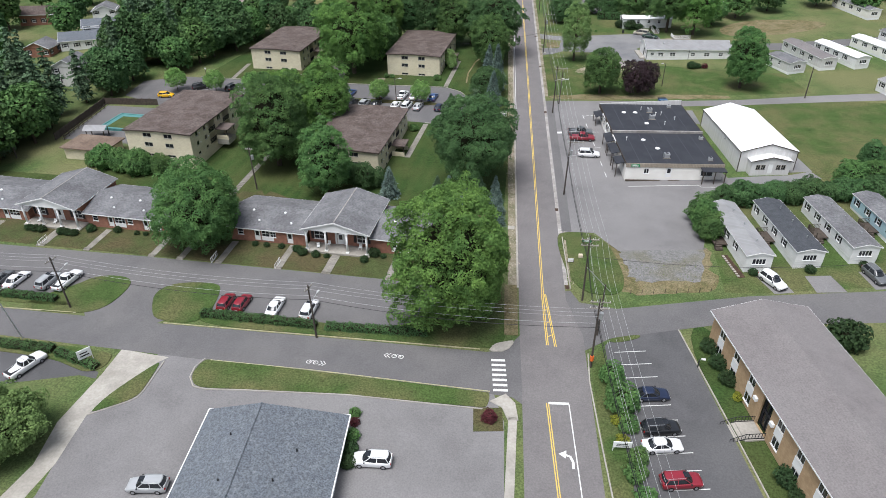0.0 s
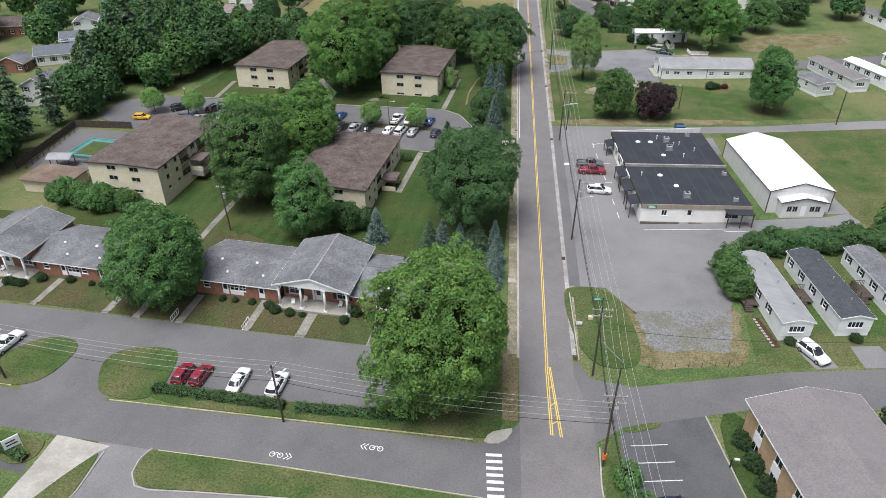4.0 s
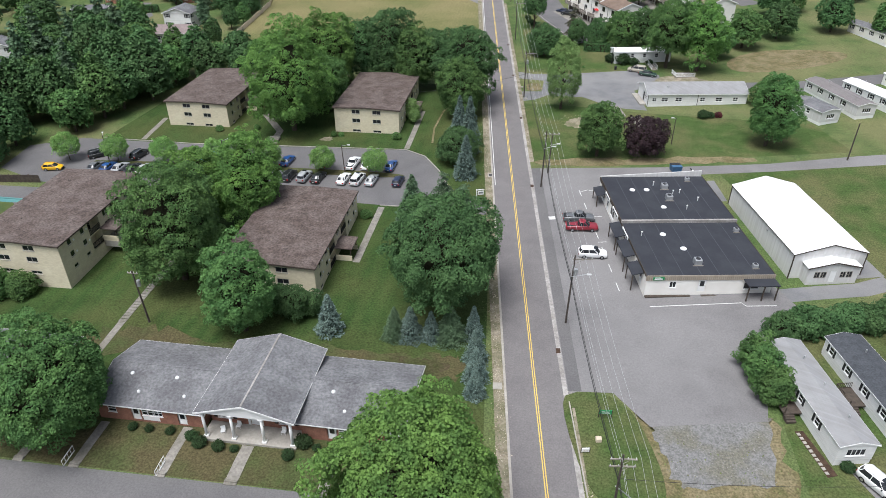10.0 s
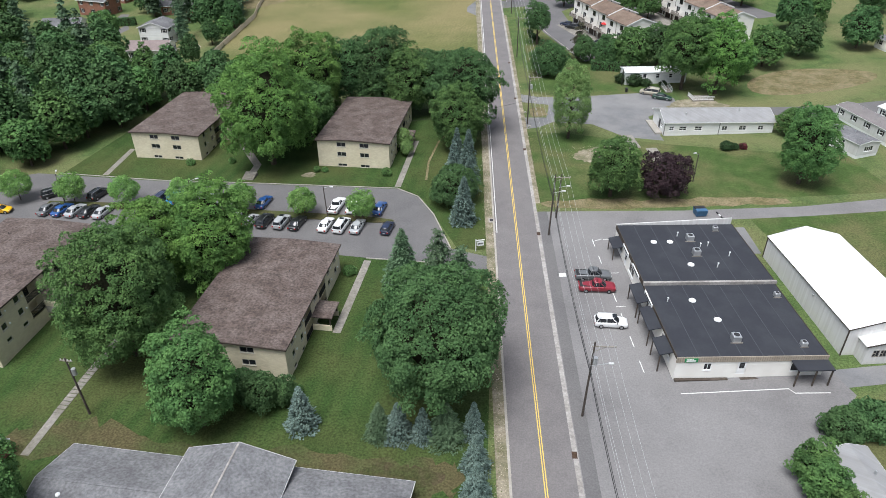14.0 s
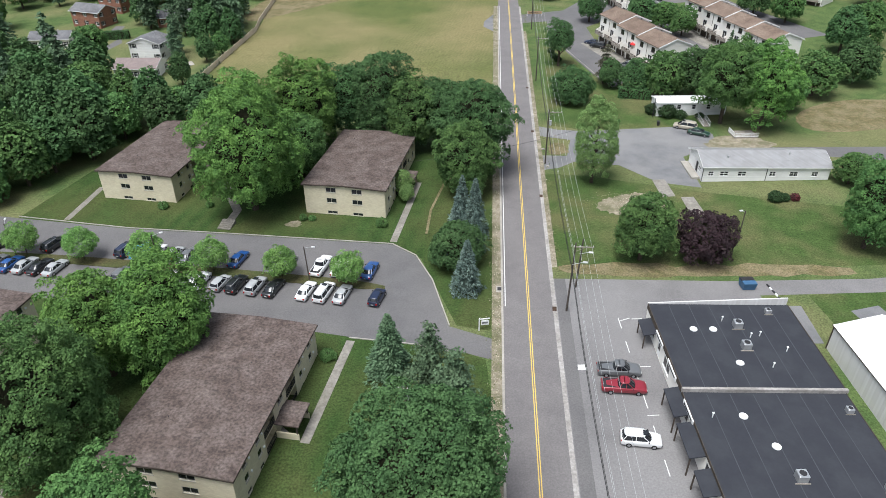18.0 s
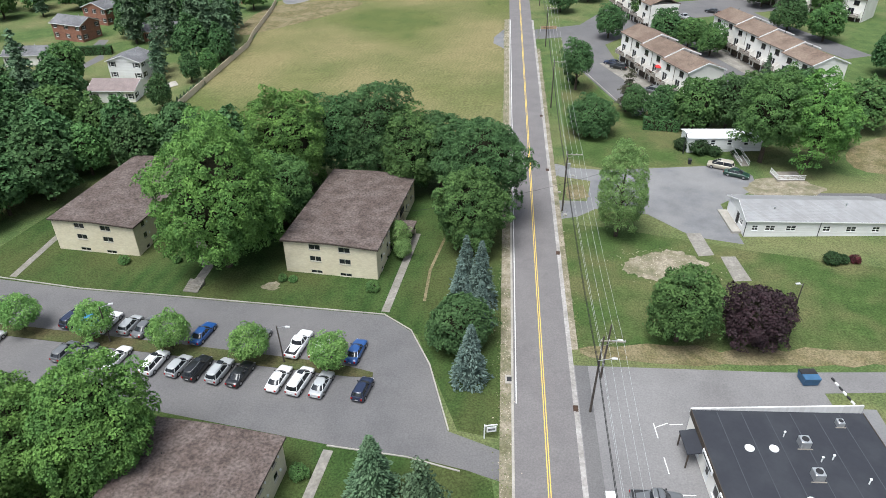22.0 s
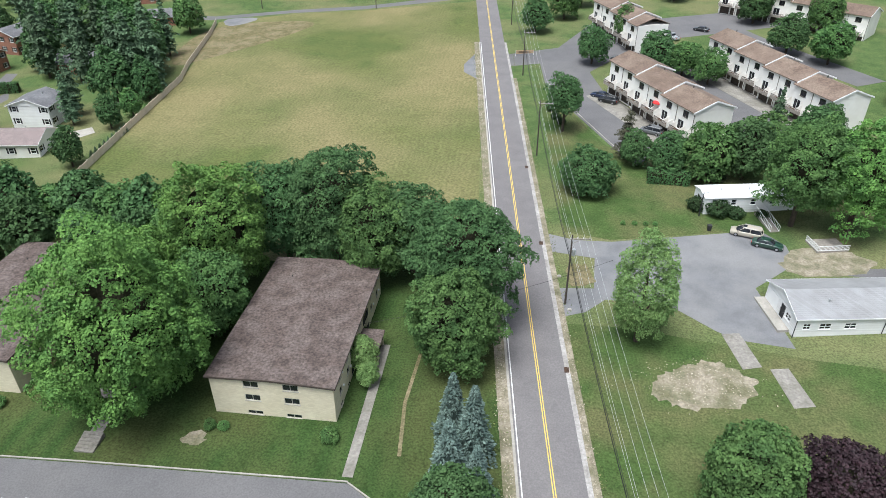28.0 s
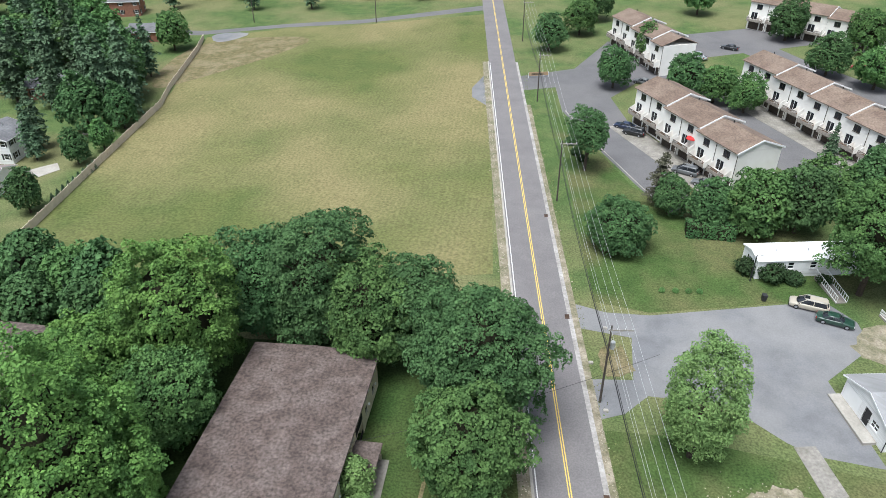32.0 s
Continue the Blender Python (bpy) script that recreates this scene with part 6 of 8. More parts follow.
for kd, x, y, k in (("pine", -121, 262, 0.7), ("deep", -111, 261, 0.55), ("pine", -113, 286, 1.15), ("pine", -117, 293, 1.2), ("deep", -111, 279, 0.7), ("pale", -109.5, 268, 0.5), ("deep", -108.5, 242, 0.6),
                    ("round", -126, 334, 0.9), ("round", -92, 118.0, 0.32), ("pine", -126, 150.5, 0.9), ("pine", -127.5, 142, 1.05), ("pine", -124.5, 134, 1.0), ("pine", -131, 137, 1.1), ("pine", -127, 126, 1.0), ("pine", -133, 129, 1.1), ("pine", -124, 118, 0.9), ("deep", -131, 119, 1.0),
                    ("pine", -137, 143, 1.1), ("deep", -122, 158.5, 0.8), ("deep", -127, 160.5, 0.85), ("pine", -124, 109, 0.95), ("pine", -130.5, 285.5, 1.0), ("pine", -136, 289.5, 1.1), ("pine", -146.5, 291.5, 1.15), ("pine", -127.5, 294, 0.95), ("pine", -152, 298, 1.2),
                    ("pine", -123.5, 267.5, 0.75), ("deep", -126.5, 304, 0.9), ("pine", -140, 309, 1.2), ("round", -150, 318, 1.1), ("round", -136, 316, 1.05), ("deep", -158, 322, 1.1), ("pine", -122, 312, 0.9), ("round", -145, 331, 1.1), ("deep", -132, 343, 0.7), ("deep", -165, 338, 1.1)):
    plant(kd, x, y, k)
# townhouse side of the road
for kd, x, y, k in (("town", -17, 341, 0.9), ("town", -8, 356, 0.95), ("town", 9.4, 333, 0.8), ("town", -1.2, 312.5, 0.85), ("town", 14.5, 307, 0.95), ("town", 21, 304.5, 0.85), ("town", 26.5, 299, 0.75), ("town", 50, 354, 1.0),
                    ("town", 52, 325, 1.0), ("town", 67, 344, 1.0), ("town", 60, 316, 1.0), ("town", 4, 252.5, 0.6), ("town", 10, 249.5, 0.72), ("town", 16.5, 247.5, 0.95), ("town", 29, 256, 0.9), ("town", 45, 270, 0.6),
                    ("town", 37, 256, 0.95), ("pine", 35, 271, 0.5), ("town", 43, 242, 0.8), ("town", 23.5, 248.5, 0.95), ("town", 68, 287, 1.0), ("town", 76, 294, 1.0), ("town", 52, 252, 1.0), ("town", 64, 262, 1.0), ("town", 82, 270, 1.0),
                    ("town", 47, 206, 0.6), ("town", 95, 262, 1.0), ("town", 110, 280, 1.0), ("town", 100, 310, 1.0), ("town", 92, 340, 1.1), ("town", 30, 380, 1.0), ("town", -2, 372, 1.0), ("town", 61, 140, 0.5), ("town", 54.5, 130.5, 0.55), ("town", 59, 132, 0.5)):
    plant(kd, x, y, k)
pine_dull = pine_mesh(2.8, 10.5, NEEDLE_DULL, 0.4, 1.2)
tree("pine_tree", 2.4, 255.2, pine_dull, trunk_shape(10, 0.2, 0.5, 0).data("trunk", BARK), "dull brownish-green pine beside the townhouses")

# spruces and pines near the road
spruce = conifer_mesh(2.3, 8.9, NEEDLE_BLUE, 0.27, 0.1, 1.5)
spruce_green = conifer_mesh(3.1, 9.6, NEEDLE, 0.3, 0.1, 1.5)
strunk = trunk_shape(8, 0.16, 0.4, 0).data("trunk", BARK)
for x, y, k, kz, m, lab in ((-19.4, 163.2, 1.0, 1.0, spruce, "blue-green spruce beside the road"), (-22.6, 174.5, 1.0, 1.15, spruce, "tall blue-green spruce on the lawn"), (-20.4, 179, 1.0, 1.2, spruce, "tall blue-green spruce near the kerb"),
                            (-19.6, 174.0, 0.8, 0.85, spruce, "small blue-green spruce between others"), (-23.0, 181.5, 0.9, 1.1, spruce, "blue-green spruce behind others"), (-26.5, 143.5, 1.0, 1.05, spruce_green, "green spruce beside the drive"),
                            (-33.1, 113.8, 0.82, 0.72, spruce, "small blue spruce behind the motel"), (-23.5, 113.6, 0.55, 0.55, spruce_green, "small spruce under the large tree"),
                            (-21.2, 113.6, 0.75, 0.62, spruce, "small blue spruce under the large tree"), (-18.3, 113.8, 0.6, 0.55, spruce, "small spruce under the large tree"), (-15.5, 114.0, 0.75, 0.6, spruce_green, "small green spruce under the large tree"),
                            (-12.4, 114.8, 0.6, 0.62, spruce, "small blue spruce beside the verge"), (-11.6, 110.2, 0.7, 0.62, spruce, "small blue spruce beside the verge"), (-11.2, 106.6, 0.7, 0.6, spruce, "small blue spruce beside the verge"),
                            (-11.0, 103.8, 0.6, 0.5, spruce, "small blue spruce beside the verge"), (-90.2, 215.8, 0.8, 0.9, spruce_green, "slim dark spruce behind an apartment house"), (-86.2, 216.2, 0.8, 0.85, spruce_green, "slim dark spruce behind an apartment house"),
                            (-82.0, 215, 0.8, 0.8, spruce_green, "slim dark spruce at the meadow"), (18.3, 249.0, 0.7, 0.9, spruce_green, "small spruce by the townhouse gable")):
    tree("spruce", x, y, m, strunk, lab, 40 * x, (k, k, kz), "tree", "spruces")
pine = pine_mesh(5.2, 13.5, NEEDLE, 0.36, 0.6)
ptrunk = trunk_shape(13, 0.3, 0.6, 0).data("trunk", BARK)
tree("pine_tree", -16.6, 135.0, pine, ptrunk, "broad green pine over the verge", 20, (1, 1, 1.0))
tree("pine_tree", -20.3, 138.8, pine, ptrunk, "dark green hemlock beside the drive", 130, (0.85, 0.85, 1.0))
tree("pine_tree", -18.2, 128.5, pine, ptrunk, "green pine behind the large tree", 250, (0.8, 0.8, 0.85))
lot_crown = crown_mesh(3.0, 4.5, 20, 0.24, LEAF_FRESH, 0.85, 1.5, "round", False)
lot_trunk = trunk_shape(4.2, 0.09, 1.4).data("trunk", BARK)
for x, y, k in ((-72.1, 162.4, 1.0), (-60.4, 162.0, 1.0), (-48.7, 161.9, 0.95), (-37.6, 161.8, 0.95), (-83.8, 162.2, 1.0), (-94.6, 162.2, 1.0), (-106.0, 162.0, 1.05)):
    tree("small_tree", x, y, lot_crown, lot_trunk, "small pale green tree on the parking island", 50 * x, (k, k, k), "tree", "trees of the parking island")
sapling = crown_mesh(2.1, 4.6, 16, 0.26, LEAF_PALE, 1.0, 0.6, "round", False)
for x, y, k, lab in ((-36.0, 191.6, 1.0, "pale young tree at an apartment porch"), (-34.5, 188.5, 0.7, "pale young tree beside the walk")):
    tree("young_tree", x, y, sapling, lot_trunk, lab, 30 * x, (k, k, k))
dark_tree = crown_mesh(2.5, 6.0, 22, 0.26, LEAF_DEEP, 1.0, 0.2)
for x, y, k in ((-39.2, 116.0, 1.0), (-36.6, 117.2, 0.7), (-41.6, 117.0, 0.85)):
    tree("young_tree", x, y, dark_tree, lot_trunk, "dark bushy young tree below an apartment house", 30 * x, (k, k, k))
tree("evergreen_shrub", -21.8, 169.6, crown_mesh(4.7, 8.4, 26, 0.32, LEAF_DEEP, 1.0, 0.0), strunk, "broad dark evergreen shrub among spruces")
tree("broad_tree", -63.5, 45.5, crown_mesh(6.0, 7.0, 40, 0.28, LEAF_PALE, 1.3, 1.0), lot_trunk, "broad low light-green tree beside the side lot")

# ---- hedges and shrubs ----


def hedge(x0, y0, x1, y1, width, h, material, label, leaf=0.22):
    L = math.hypot(x1 - x0, y1 - y0)
    t = thing("hedge", x0, y0, math.degrees(math.atan2(y1 - y0, x1 - x0)), label, "hedge", "hedges")
    t.matrix_basis = t.matrix_basis @ pose(0, 0, 0, 0, -math.degrees(math.atan2(G(x1, y1) - G(x0, y0), L)), 0)
    part("foliage", hedge_mesh(L, width, h, material, leaf), None, t)


hedge(-52.0, 73.3, -33.6, 73.5, 1.2, 1.0, LEAF_DEEP, "low clipped hedge between parking and street")
hedge(-32.2, 73.5, -17.0, 74.6, 1.2, 0.9, LEAF_DEEP, "low hedge running towards the large tree")
hedge(-110, 72.4, -77.0, 72.9, 1.2, 0.9, LEAF_DEEP, "low clipped hedge along the motel parking")
hedge(-110, 61.9, -69.5, 62.2, 1.4, 0.9, LEAF_DEEP, "low hedge along the side lot")
hedge(-68.6, 61.9, -61.0, 60.0, 1.2, 0.8, LEAF_DEEP, "low hedge along the side lot's corner")
hedge(6.0, 246.5, 13.5, 246.0, 2.6, 2.2, LEAF_DEEP, "dense dark hedge below the townhouses", 0.3)
hedge(-158, 278, -148, 281, 1.6, 2.6, LEAF_DEEP, "clipped dark hedge in a garden", 0.3)
arbor = crown_mesh(2.3, 5.6, 30, 0.24, LEAF, 1.6, -0.2)
for x, y, k in ((25.0, 113.6, 1.0), (25.4, 110.4, 1.05), (25.9, 107.4, 0.95)):
    tree("evergreen_shrub", x, y, arbor, None, "tall dense evergreen shrub at the lot's edge", 60 * y, (k, k, k), "shrub", "evergreen shrubs")
row_shrub = [crown_mesh(2.4, 4.6, 26, 0.25, m, 1.4, -0.2) for m in (LEAF_DEEP, LEAF_DEEP, LEAF_DEEP)]
for i in range(11):
    k = (1.0, 1.12, 0.92, 1.05)[i % 4]
    tree("evergreen_shrub", 30.0 + 3.1 * i, 120.0 + 0.76 * i + 0.3 * (i % 2), row_shrub[i % 3], None, "broad dense shrub in the row behind mobile homes", 70 * i, (k, k, k), "shrub", "shrub row behind the mobile homes")
bush_a = bush_mesh(0.9, 1.3, CLIPPED, 0.15, 14, 1.2)
bush_b = bush_mesh(0.9, 1.3, LEAF, 0.16, 12, 0.9)
bush_y = bush_mesh(0.9, 1.2, YELLOWLEAF, 0.15, 12, 0.9)
bush_r = bush_mesh(0.9, 1.2, LEAF_RED, 0.15, 12, 0.9)


def bush(x, y, k, m, label, kz=None):
    tree("bush", x, y, m, None, label, (x * 37 + y * 11) % 360, (k, k, kz or k), "bush", "bushes")


for x, y, k in ((22.7, 77.8, 1.55), (23.5, 74.7, 1.6), (24.3, 71.8, 1.5), (28.4, 56.6, 1.7), (29.3, 54.4, 1.4), (41.3, 82.3, 3.2), (30.4, 51.0, 1.3)):
    bush(x, y, k, bush_a, "round clipped bush at the office wall")
bush(25.0, 69.0, 0.9, bush_y, "small yellow-green bush at the office entrance")
for x, y, k in ((9.1, 70.0, 2.6), (9.3, 67.6, 1.5), (10.3, 65.2, 3.4), (9.6, 66.4, 1.7), (11.1, 61.6, 1.9), (12.0, 56.9, 1.9), (11.6, 54.4, 2.0), (12.6, 51.6, 1.8), (13.2, 48.0, 1.9), (10.6, 63.0, 1.4)):
    bush(x, y, k * 0.78, bush_b, "loose green shrub on the strip below the power line")
bush(9.7, 62.4, 0.9, bush_y, "yellow-green shrub on the strip"), bush(10.4, 59.3, 1.0, bush_y, "yellow-green shrub behind the sign")
for x, y, k in ((-52.2, 93.0, 0.7), (-50.0, 93.0, 0.65), (-47.2, 93.0, 0.7), (-42.8, 91.6, 1.0), (-44.2, 92.5, 0.9), (-40.3, 91.4, 0.9), (-38.3, 91.4, 0.6), (-31.6, 91.2, 0.9), (-30.3, 93.2, 1.2), (-93.8, 91.3, 1.0), (-95.2, 91.3, 0.95), (-96.6, 91.4, 0.9),
                (-89.6, 91.0, 1.0), (-88.2, 91.0, 0.95), (-86.9, 91.0, 0.95), (-84.6, 92.8, 1.1), (-79.4, 93.2, 0.9), (-75.4, 93.0, 0.6), (-73.6, 93.0, 0.55), (-28.6, 92.8, 0.6)):
    bush(x, y, k, bush_a, "round dark bush along the motel front")
for x, y, k in ((-79.3, 180.0, 1.1), (-51.6, 179.6, 0.9), (-49.9, 179.7, 0.8), (-37.0, 179.5, 1.3), (-35.6, 145.3, 1.3), (-38.9, 118.6, 1.3), (-35.6, 118.9, 1.0), (-70.8, 181.7, 0.9), (-80.2, 147.9, 1.0)):
    bush(x, y, k, bush_b, "round bush at an apartment corner")
rambler = crown_mesh(2.9, 5.2, 26, 0.27, LEAF, 1.4, -0.2)
for x, y, k in ((-97.6, 117.3, 3.2), (-93.2, 116.4, 3.0), (-88.4, 115.6, 3.4), (-84.0, 116.4, 2.6), (-101, 117.6, 2.0)):
    tree("bush", x, y, rambler, None, "large rambling green shrub below an apartment house", (x * 37) % 360, (k / 3, k / 3, k / 3), "bush", "bushes")
for x, y, k, m in ((-5.9, 60.2, 1.2, bush_r), (-22.4, 56.6, 0.8, bush_r), (-22.8, 58.0, 0.9, bush_b), (-22.0, 54.4, 1.1, bush_b), (-21.7, 52.2, 1.2, bush_a), (-21.4, 50.4, 1.2, bush_a)):
    bush(x, y, k, m, "dark red bush in a bed" if m is bush_r else "green bush along the low building")
for x, y, k in ((32.2, 197.6, 1.6), (34.0, 198.0, 1.1), (13.4, 236.4, 2.0), (16.6, 235.0, 2.4), (19.4, 234.4, 1.6), (23.8, 234.6, 1.2), (-12.0, 279.0, 1.2), (-11.0, 274.4, 1.3), (-9.8, 271.6, 1.2), (31.6, 97.6, 0.9), (40.6, 99.8, 1.0), (49.4, 102.5, 0.9)):
    bush(x, y, k, bush_a, "dark green bush on the lawn")
bush(35.8, 198.4, 1.1, bush_r, "small dark red bush on the lawn")
for i, x in enumerate((0.2, 2.2, 4.0, 5.6)):
    bush(x, 230.2 + 0.1 * i, 0.55, bush_b, "little bush in a row on the lawn")
for i in range(9):
    tree("arborvitae", -106.7 - 0.02 * i, 246.0 + 1.7 * i, spruce_green, None, "young slim evergreen planted along the fence", 40 * i, (0.22, 0.22, 0.2), "shrub", "young evergreens along the fence")


# ---- road markings and small street things ----
def marking(name, shape, material, label):
    setting(name, shape, material, label, "road marking")


for o in (-0.13, 0.13):
    marking("centre_line", strip(along(87, 460, o), 0.11, 0.036, 0.02), YELLOWPAINT, "double yellow centre line")
marking("edge_line", strip(along(160, 330, -3.45), 0.13, 0.036, 0.02), WHITEPAINT, "white edge line")
marking("centre_line", strip([(XC(87) - 0.2, 87), (0.2, 75.2)], 0.12, 0.037, 0.02), YELLOWPAINT, "yellow line of the widening")
marking("centre_line", strip([(XC(87) + 0.05, 87), (0.45, 75.2)], 0.12, 0.037, 0.02), YELLOWPAINT, "yellow line of the widening")
marking("centre_line", strip([(XC(87) + 0.25, 87), (1.35, 75.1)], 0.12, 0.037, 0.02), YELLOWPAINT, "yellow line of the widening")
marking("centre_line", strip([(XC(87) + 0.45, 87), (1.6, 75.1)], 0.12, 0.037, 0.02), YELLOWPAINT, "yellow line of the widening")
for k in (0.35, 0.6, 0.85):
    marking("hatch_line", strip([(XC(87) * (1 - k) + 0.45 * k, 87 - 11.8 * k), (XC(87) * (1 - k) + 1.35 * k + 0.2, 87.9 - 11.8 * k)], 0.1, 0.037, 0.02), YELLOWPAINT, "yellow hatch line")
for o in (0.0, 0.26):
    marking("centre_line", strip([(0.95 + o, 64.1), (3.2 + o, 50.2), (6.4 + o, 30)], 0.12, 0.037, 0.02), YELLOWPAINT, "double yellow line of the turning lane")
marking("stop_line", strip([(1.2, 64.2), (3.8, 64.5)], 0.4, 0.037, 0.02), WHITEPAINT, "white stop line")
marking("lane_line", strip([(3.8, 64.4), (5.8, 50.8), (9, 29)], 0.14, 0.037, 0.02), WHITEPAINT, "white lane line")
bend = [(4.75, 54.4), (4.65, 55.4), (4.3, 56.1), (3.7, 56.3)]
marking("turn_arrow", strip(bend, 0.3, 0.037, 0.02).add([(x, y, G(x, y) + 0.037) for x, y in ((3.8, 55.75), (3.8, 56.95), (2.9, 56.3))], [(0, 1, 2)]), WHITEPAINT, "white left-turn arrow")
for i in range(7):
    y = 65.4 + 0.93 * i
    x = -5.15 - 0.17 * i
    marking("crossing_bar", strip([(x - 0.95, y - 0.12), (x + 0.95, y + 0.12)], 0.42, 0.034, 0.02), WHITEPAINT, "white crossing bar")
for cx, cy, sg in ((-31.6, 66.3, 1), (-20.2, 69.4, -1)):
    s = Shape()
    for r0, px in ((0.33, -0.55), (0.33, 0.45)):
        ring = arc(cx + sg * px, cy, r0, 0, 360, 12)
        strip(ring, 0.1, 0.034, 0.02, s)
    strip([(cx - sg * 0.55, cy), (cx, cy + 0.35), (cx + sg * 0.45, cy)], 0.1, 0.034, 0.02, s)
    for q in (1.0, 1.45):
        strip([(cx + sg * q, cy - 0.45), (cx + sg * (q + 0.45), cy), (cx + sg * q, cy + 0.45)], 0.12, 0.034, 0.02, s)
    marking("bicycle_marking", s, WHITEPAINT, "white bicycle lane marking with chevrons")
marking("yellow_kerb_line", strip([(-46, 64.25), (-31, 64.75), (-6.5, 64.9)], 0.11, 0.125, 0.13), PALEYELLOW, "faded yellow painted kerb")
marking("yellow_kerb_line", strip([(-110, 70.0), (-84, 69.9), (-72, 70.6)], 0.11, 0.125, 0.13), PALEYELLOW, "faded yellow painted kerb")
marking("yellow_kerb_line", strip([(-57, 70.6), (-33, 71.7), (-9, 72.8)], 0.11, 0.125, 0.13), PALEYELLOW, "faded yellow painted kerb")
for i in range(16):
    x, y = 9.5 + 0.27 * i * 1.0, 75.3 - 2.44 * i
    x = 9.6 + (75.3 - y) * 0.27
    marking("stall_line", strip([(x, y), (x + 4.3, y + 1.0)], 0.11, 0.026, 0.02), WHITEPAINT, "white stall line")
for i in range(7):
    y = 128 + 4.9 * i
    x = 8.7 - 0.175 * (y - 128)
    marking("stall_line", strip([(x, y), (x - 0.4, y + 2.2)], 0.12, 0.026, 0.02), WHITEPAINT, "white dash at the stall heads")
for a, b in (((3.2, 158.9), (4.8, 159.9)), ((5.0, 159.7), (6.5, 160.0)), ((5.6, 150.0), (7.0, 150.2)), ((6.0, 141.5), (7.4, 141.8))):
    marking("stall_line", strip([a, b], 0.12, 0.026, 0.02), WHITEPAINT, "white stall line")
marking("fire_lane_line", strip([(12.9, 124.7), (26.4, 127.2), (27.0, 126.5), (31.4, 127.1)], 0.13, 0.026, 0.02), WHITEPAINT, "white line before the shop building")
marking("white_patch", strip([(-2.5, 148.6), (-1.3, 148.8)], 1.0, 0.026, 0.02), WHITEPAINT, "worn white square on the asphalt")
for x, y in ((-0.45, 113.4), (2.55, 89.4), (-5.85, 160.4), (-9.75, 193.8), (-13.4, 223), (-16.6, 250)):
    setting("gutter_patch", strip([(x - 0.02, y - 0.5), (x - 0.1, y + 0.5)], 0.62, 0.041, 0.02), SOIL, "dark drain grate in the gutter", "drain")
dr = setting("drain_box", strip([(-14.35, 163.2), (-14.5, 164.6)], 1.0, 0.15), CONCRETE, "concrete storm drain box at the kerb", "drain")
part("grate", strip([(-14.35, 163.5), (-14.45, 164.3)], 0.6, 0.16, 0.02), DARK, dr)
setting("drain_box", strip([(-8.2, 105.1), (-8.3, 106.2)], 1.2, 0.14), CONCRETE, "concrete storm drain box in the verge", "drain")

# kerbs of lots and islands
for line, lab in (([(18.75, 81.6), (23.2, 64.8), (27.8, 47)], "concrete kerb along the office lawn"), ([(6.0, 74.3), (6.3, 69), (8.0, 58), (11, 40)], "concrete kerb along the road"),
                  ([(-33.5, 173.9), (-29.0, 171.2), (-25, 164.9), (-20.5, 154.4)], "worn kerb round the apartment lot"), ([(3.0, 89), (XC(104) + 4.1, 104)], "concrete kerb at the grass corner"),
                  ([(-105, 173.4), (-82, 172.5), (-64, 173.2), (-33.5, 174)], "worn kerb along the apartment lawn"), ([(-46.9, 64.4), (-47.5, 62.6), (-47.2, 60.6), (-45.9, 59.1), (-44, 58.9), (-38.8, 59.6), (-25, 61.1), (-7, 61.7)], "concrete kerb of the south lot"), ([(-52.4, 62.9), (-52.1, 57.2), (-52.3, 56), (-53.1, 55), (-57.1, 52.0)], "concrete kerb of the small island"), ([(-34, 149.8), (-24.5, 149.8), (-18.2, 148.9)], "worn kerb at the drive"),
                  ([(-12.8, 297), (-6.6, 279.5), (0.4, 262.4), (4.6, 253)], "white kerb of the townhouse lane")):
    setting("kerb", strip(line, 0.16, 0.14), CONCRETE, lab, "kerb")


# ---- footpaths ----
def footpath(line, width, label, flight=None):
    setting("footpath", strip(line, width, 0.05), PATH, label, "footpath")
    if flight:
        (x, y), (dx, dy), n = flight
        t = thing("garden_steps", x, y, math.degrees(math.atan2(dy, dx)) - 90, "short concrete garden steps", "steps", "garden steps")
        for i in range(n):
            part("step", Shape().box(-width / 2, 0.34 * i, -0.3, width / 2, 0.34 * (i + 1), 0.12 * (i + 1)), PATH, t)


for x, y1, w in ((-36.9, 92.2, 1.5), (-45.4, 94.0, 1.2), (-68.8, 93.4, 1.2), (-63.4, 93.4, 1.2), (-81.5, 93.6, 1.2), (-90.8, 92.2, 1.6), (-26.2, 93.4, 1.2), (-56.2, 93.6, 1.2), (-104, 93.4, 1.2)):
    footpath([(x, 86.9), (x - 0.05, 90), (x, y1)], w, "concrete path to a motel door", ((x, 86.6), (0, 1), 2))
for x in (-45.0, -56.6, -90.2):
    t = thing("handrail", x - 0.75, 86.6, 0, "white painted handrail beside the steps", "handrail", "handrails")
    railing(t, [(0, 0, 0.0), (0, 2.2, 0.15)], 0.95, WHITE, 0.5, "rail")
footpath([(-33.8, 131), (-33.6, 149.2)], 1.2, "concrete path along an apartment house")
footpath([(-33.7, 174.6), (-33.8, 196)], 1.2, "concrete path along an apartment house")
footpath([(-95.2, 173.6), (-96.0, 186)], 1.2, "concrete path with steps to an apartment house")
footpath([(-64.6, 174.4), (-65.0, 181), (-72.4, 191)], 1.6, "concrete path between two apartment houses")
t = thing("garden_steps", -64.6, 174.4, 0, "flight of concrete steps up to the apartment houses", "steps", "garden steps")
for i in range(6):
    part("step", Shape().box(-1.2, 0.42 * i, -0.3, 1.2, 0.42 * (i + 1), 0.1 + 0.1 * (i + 1)), PATH, t)
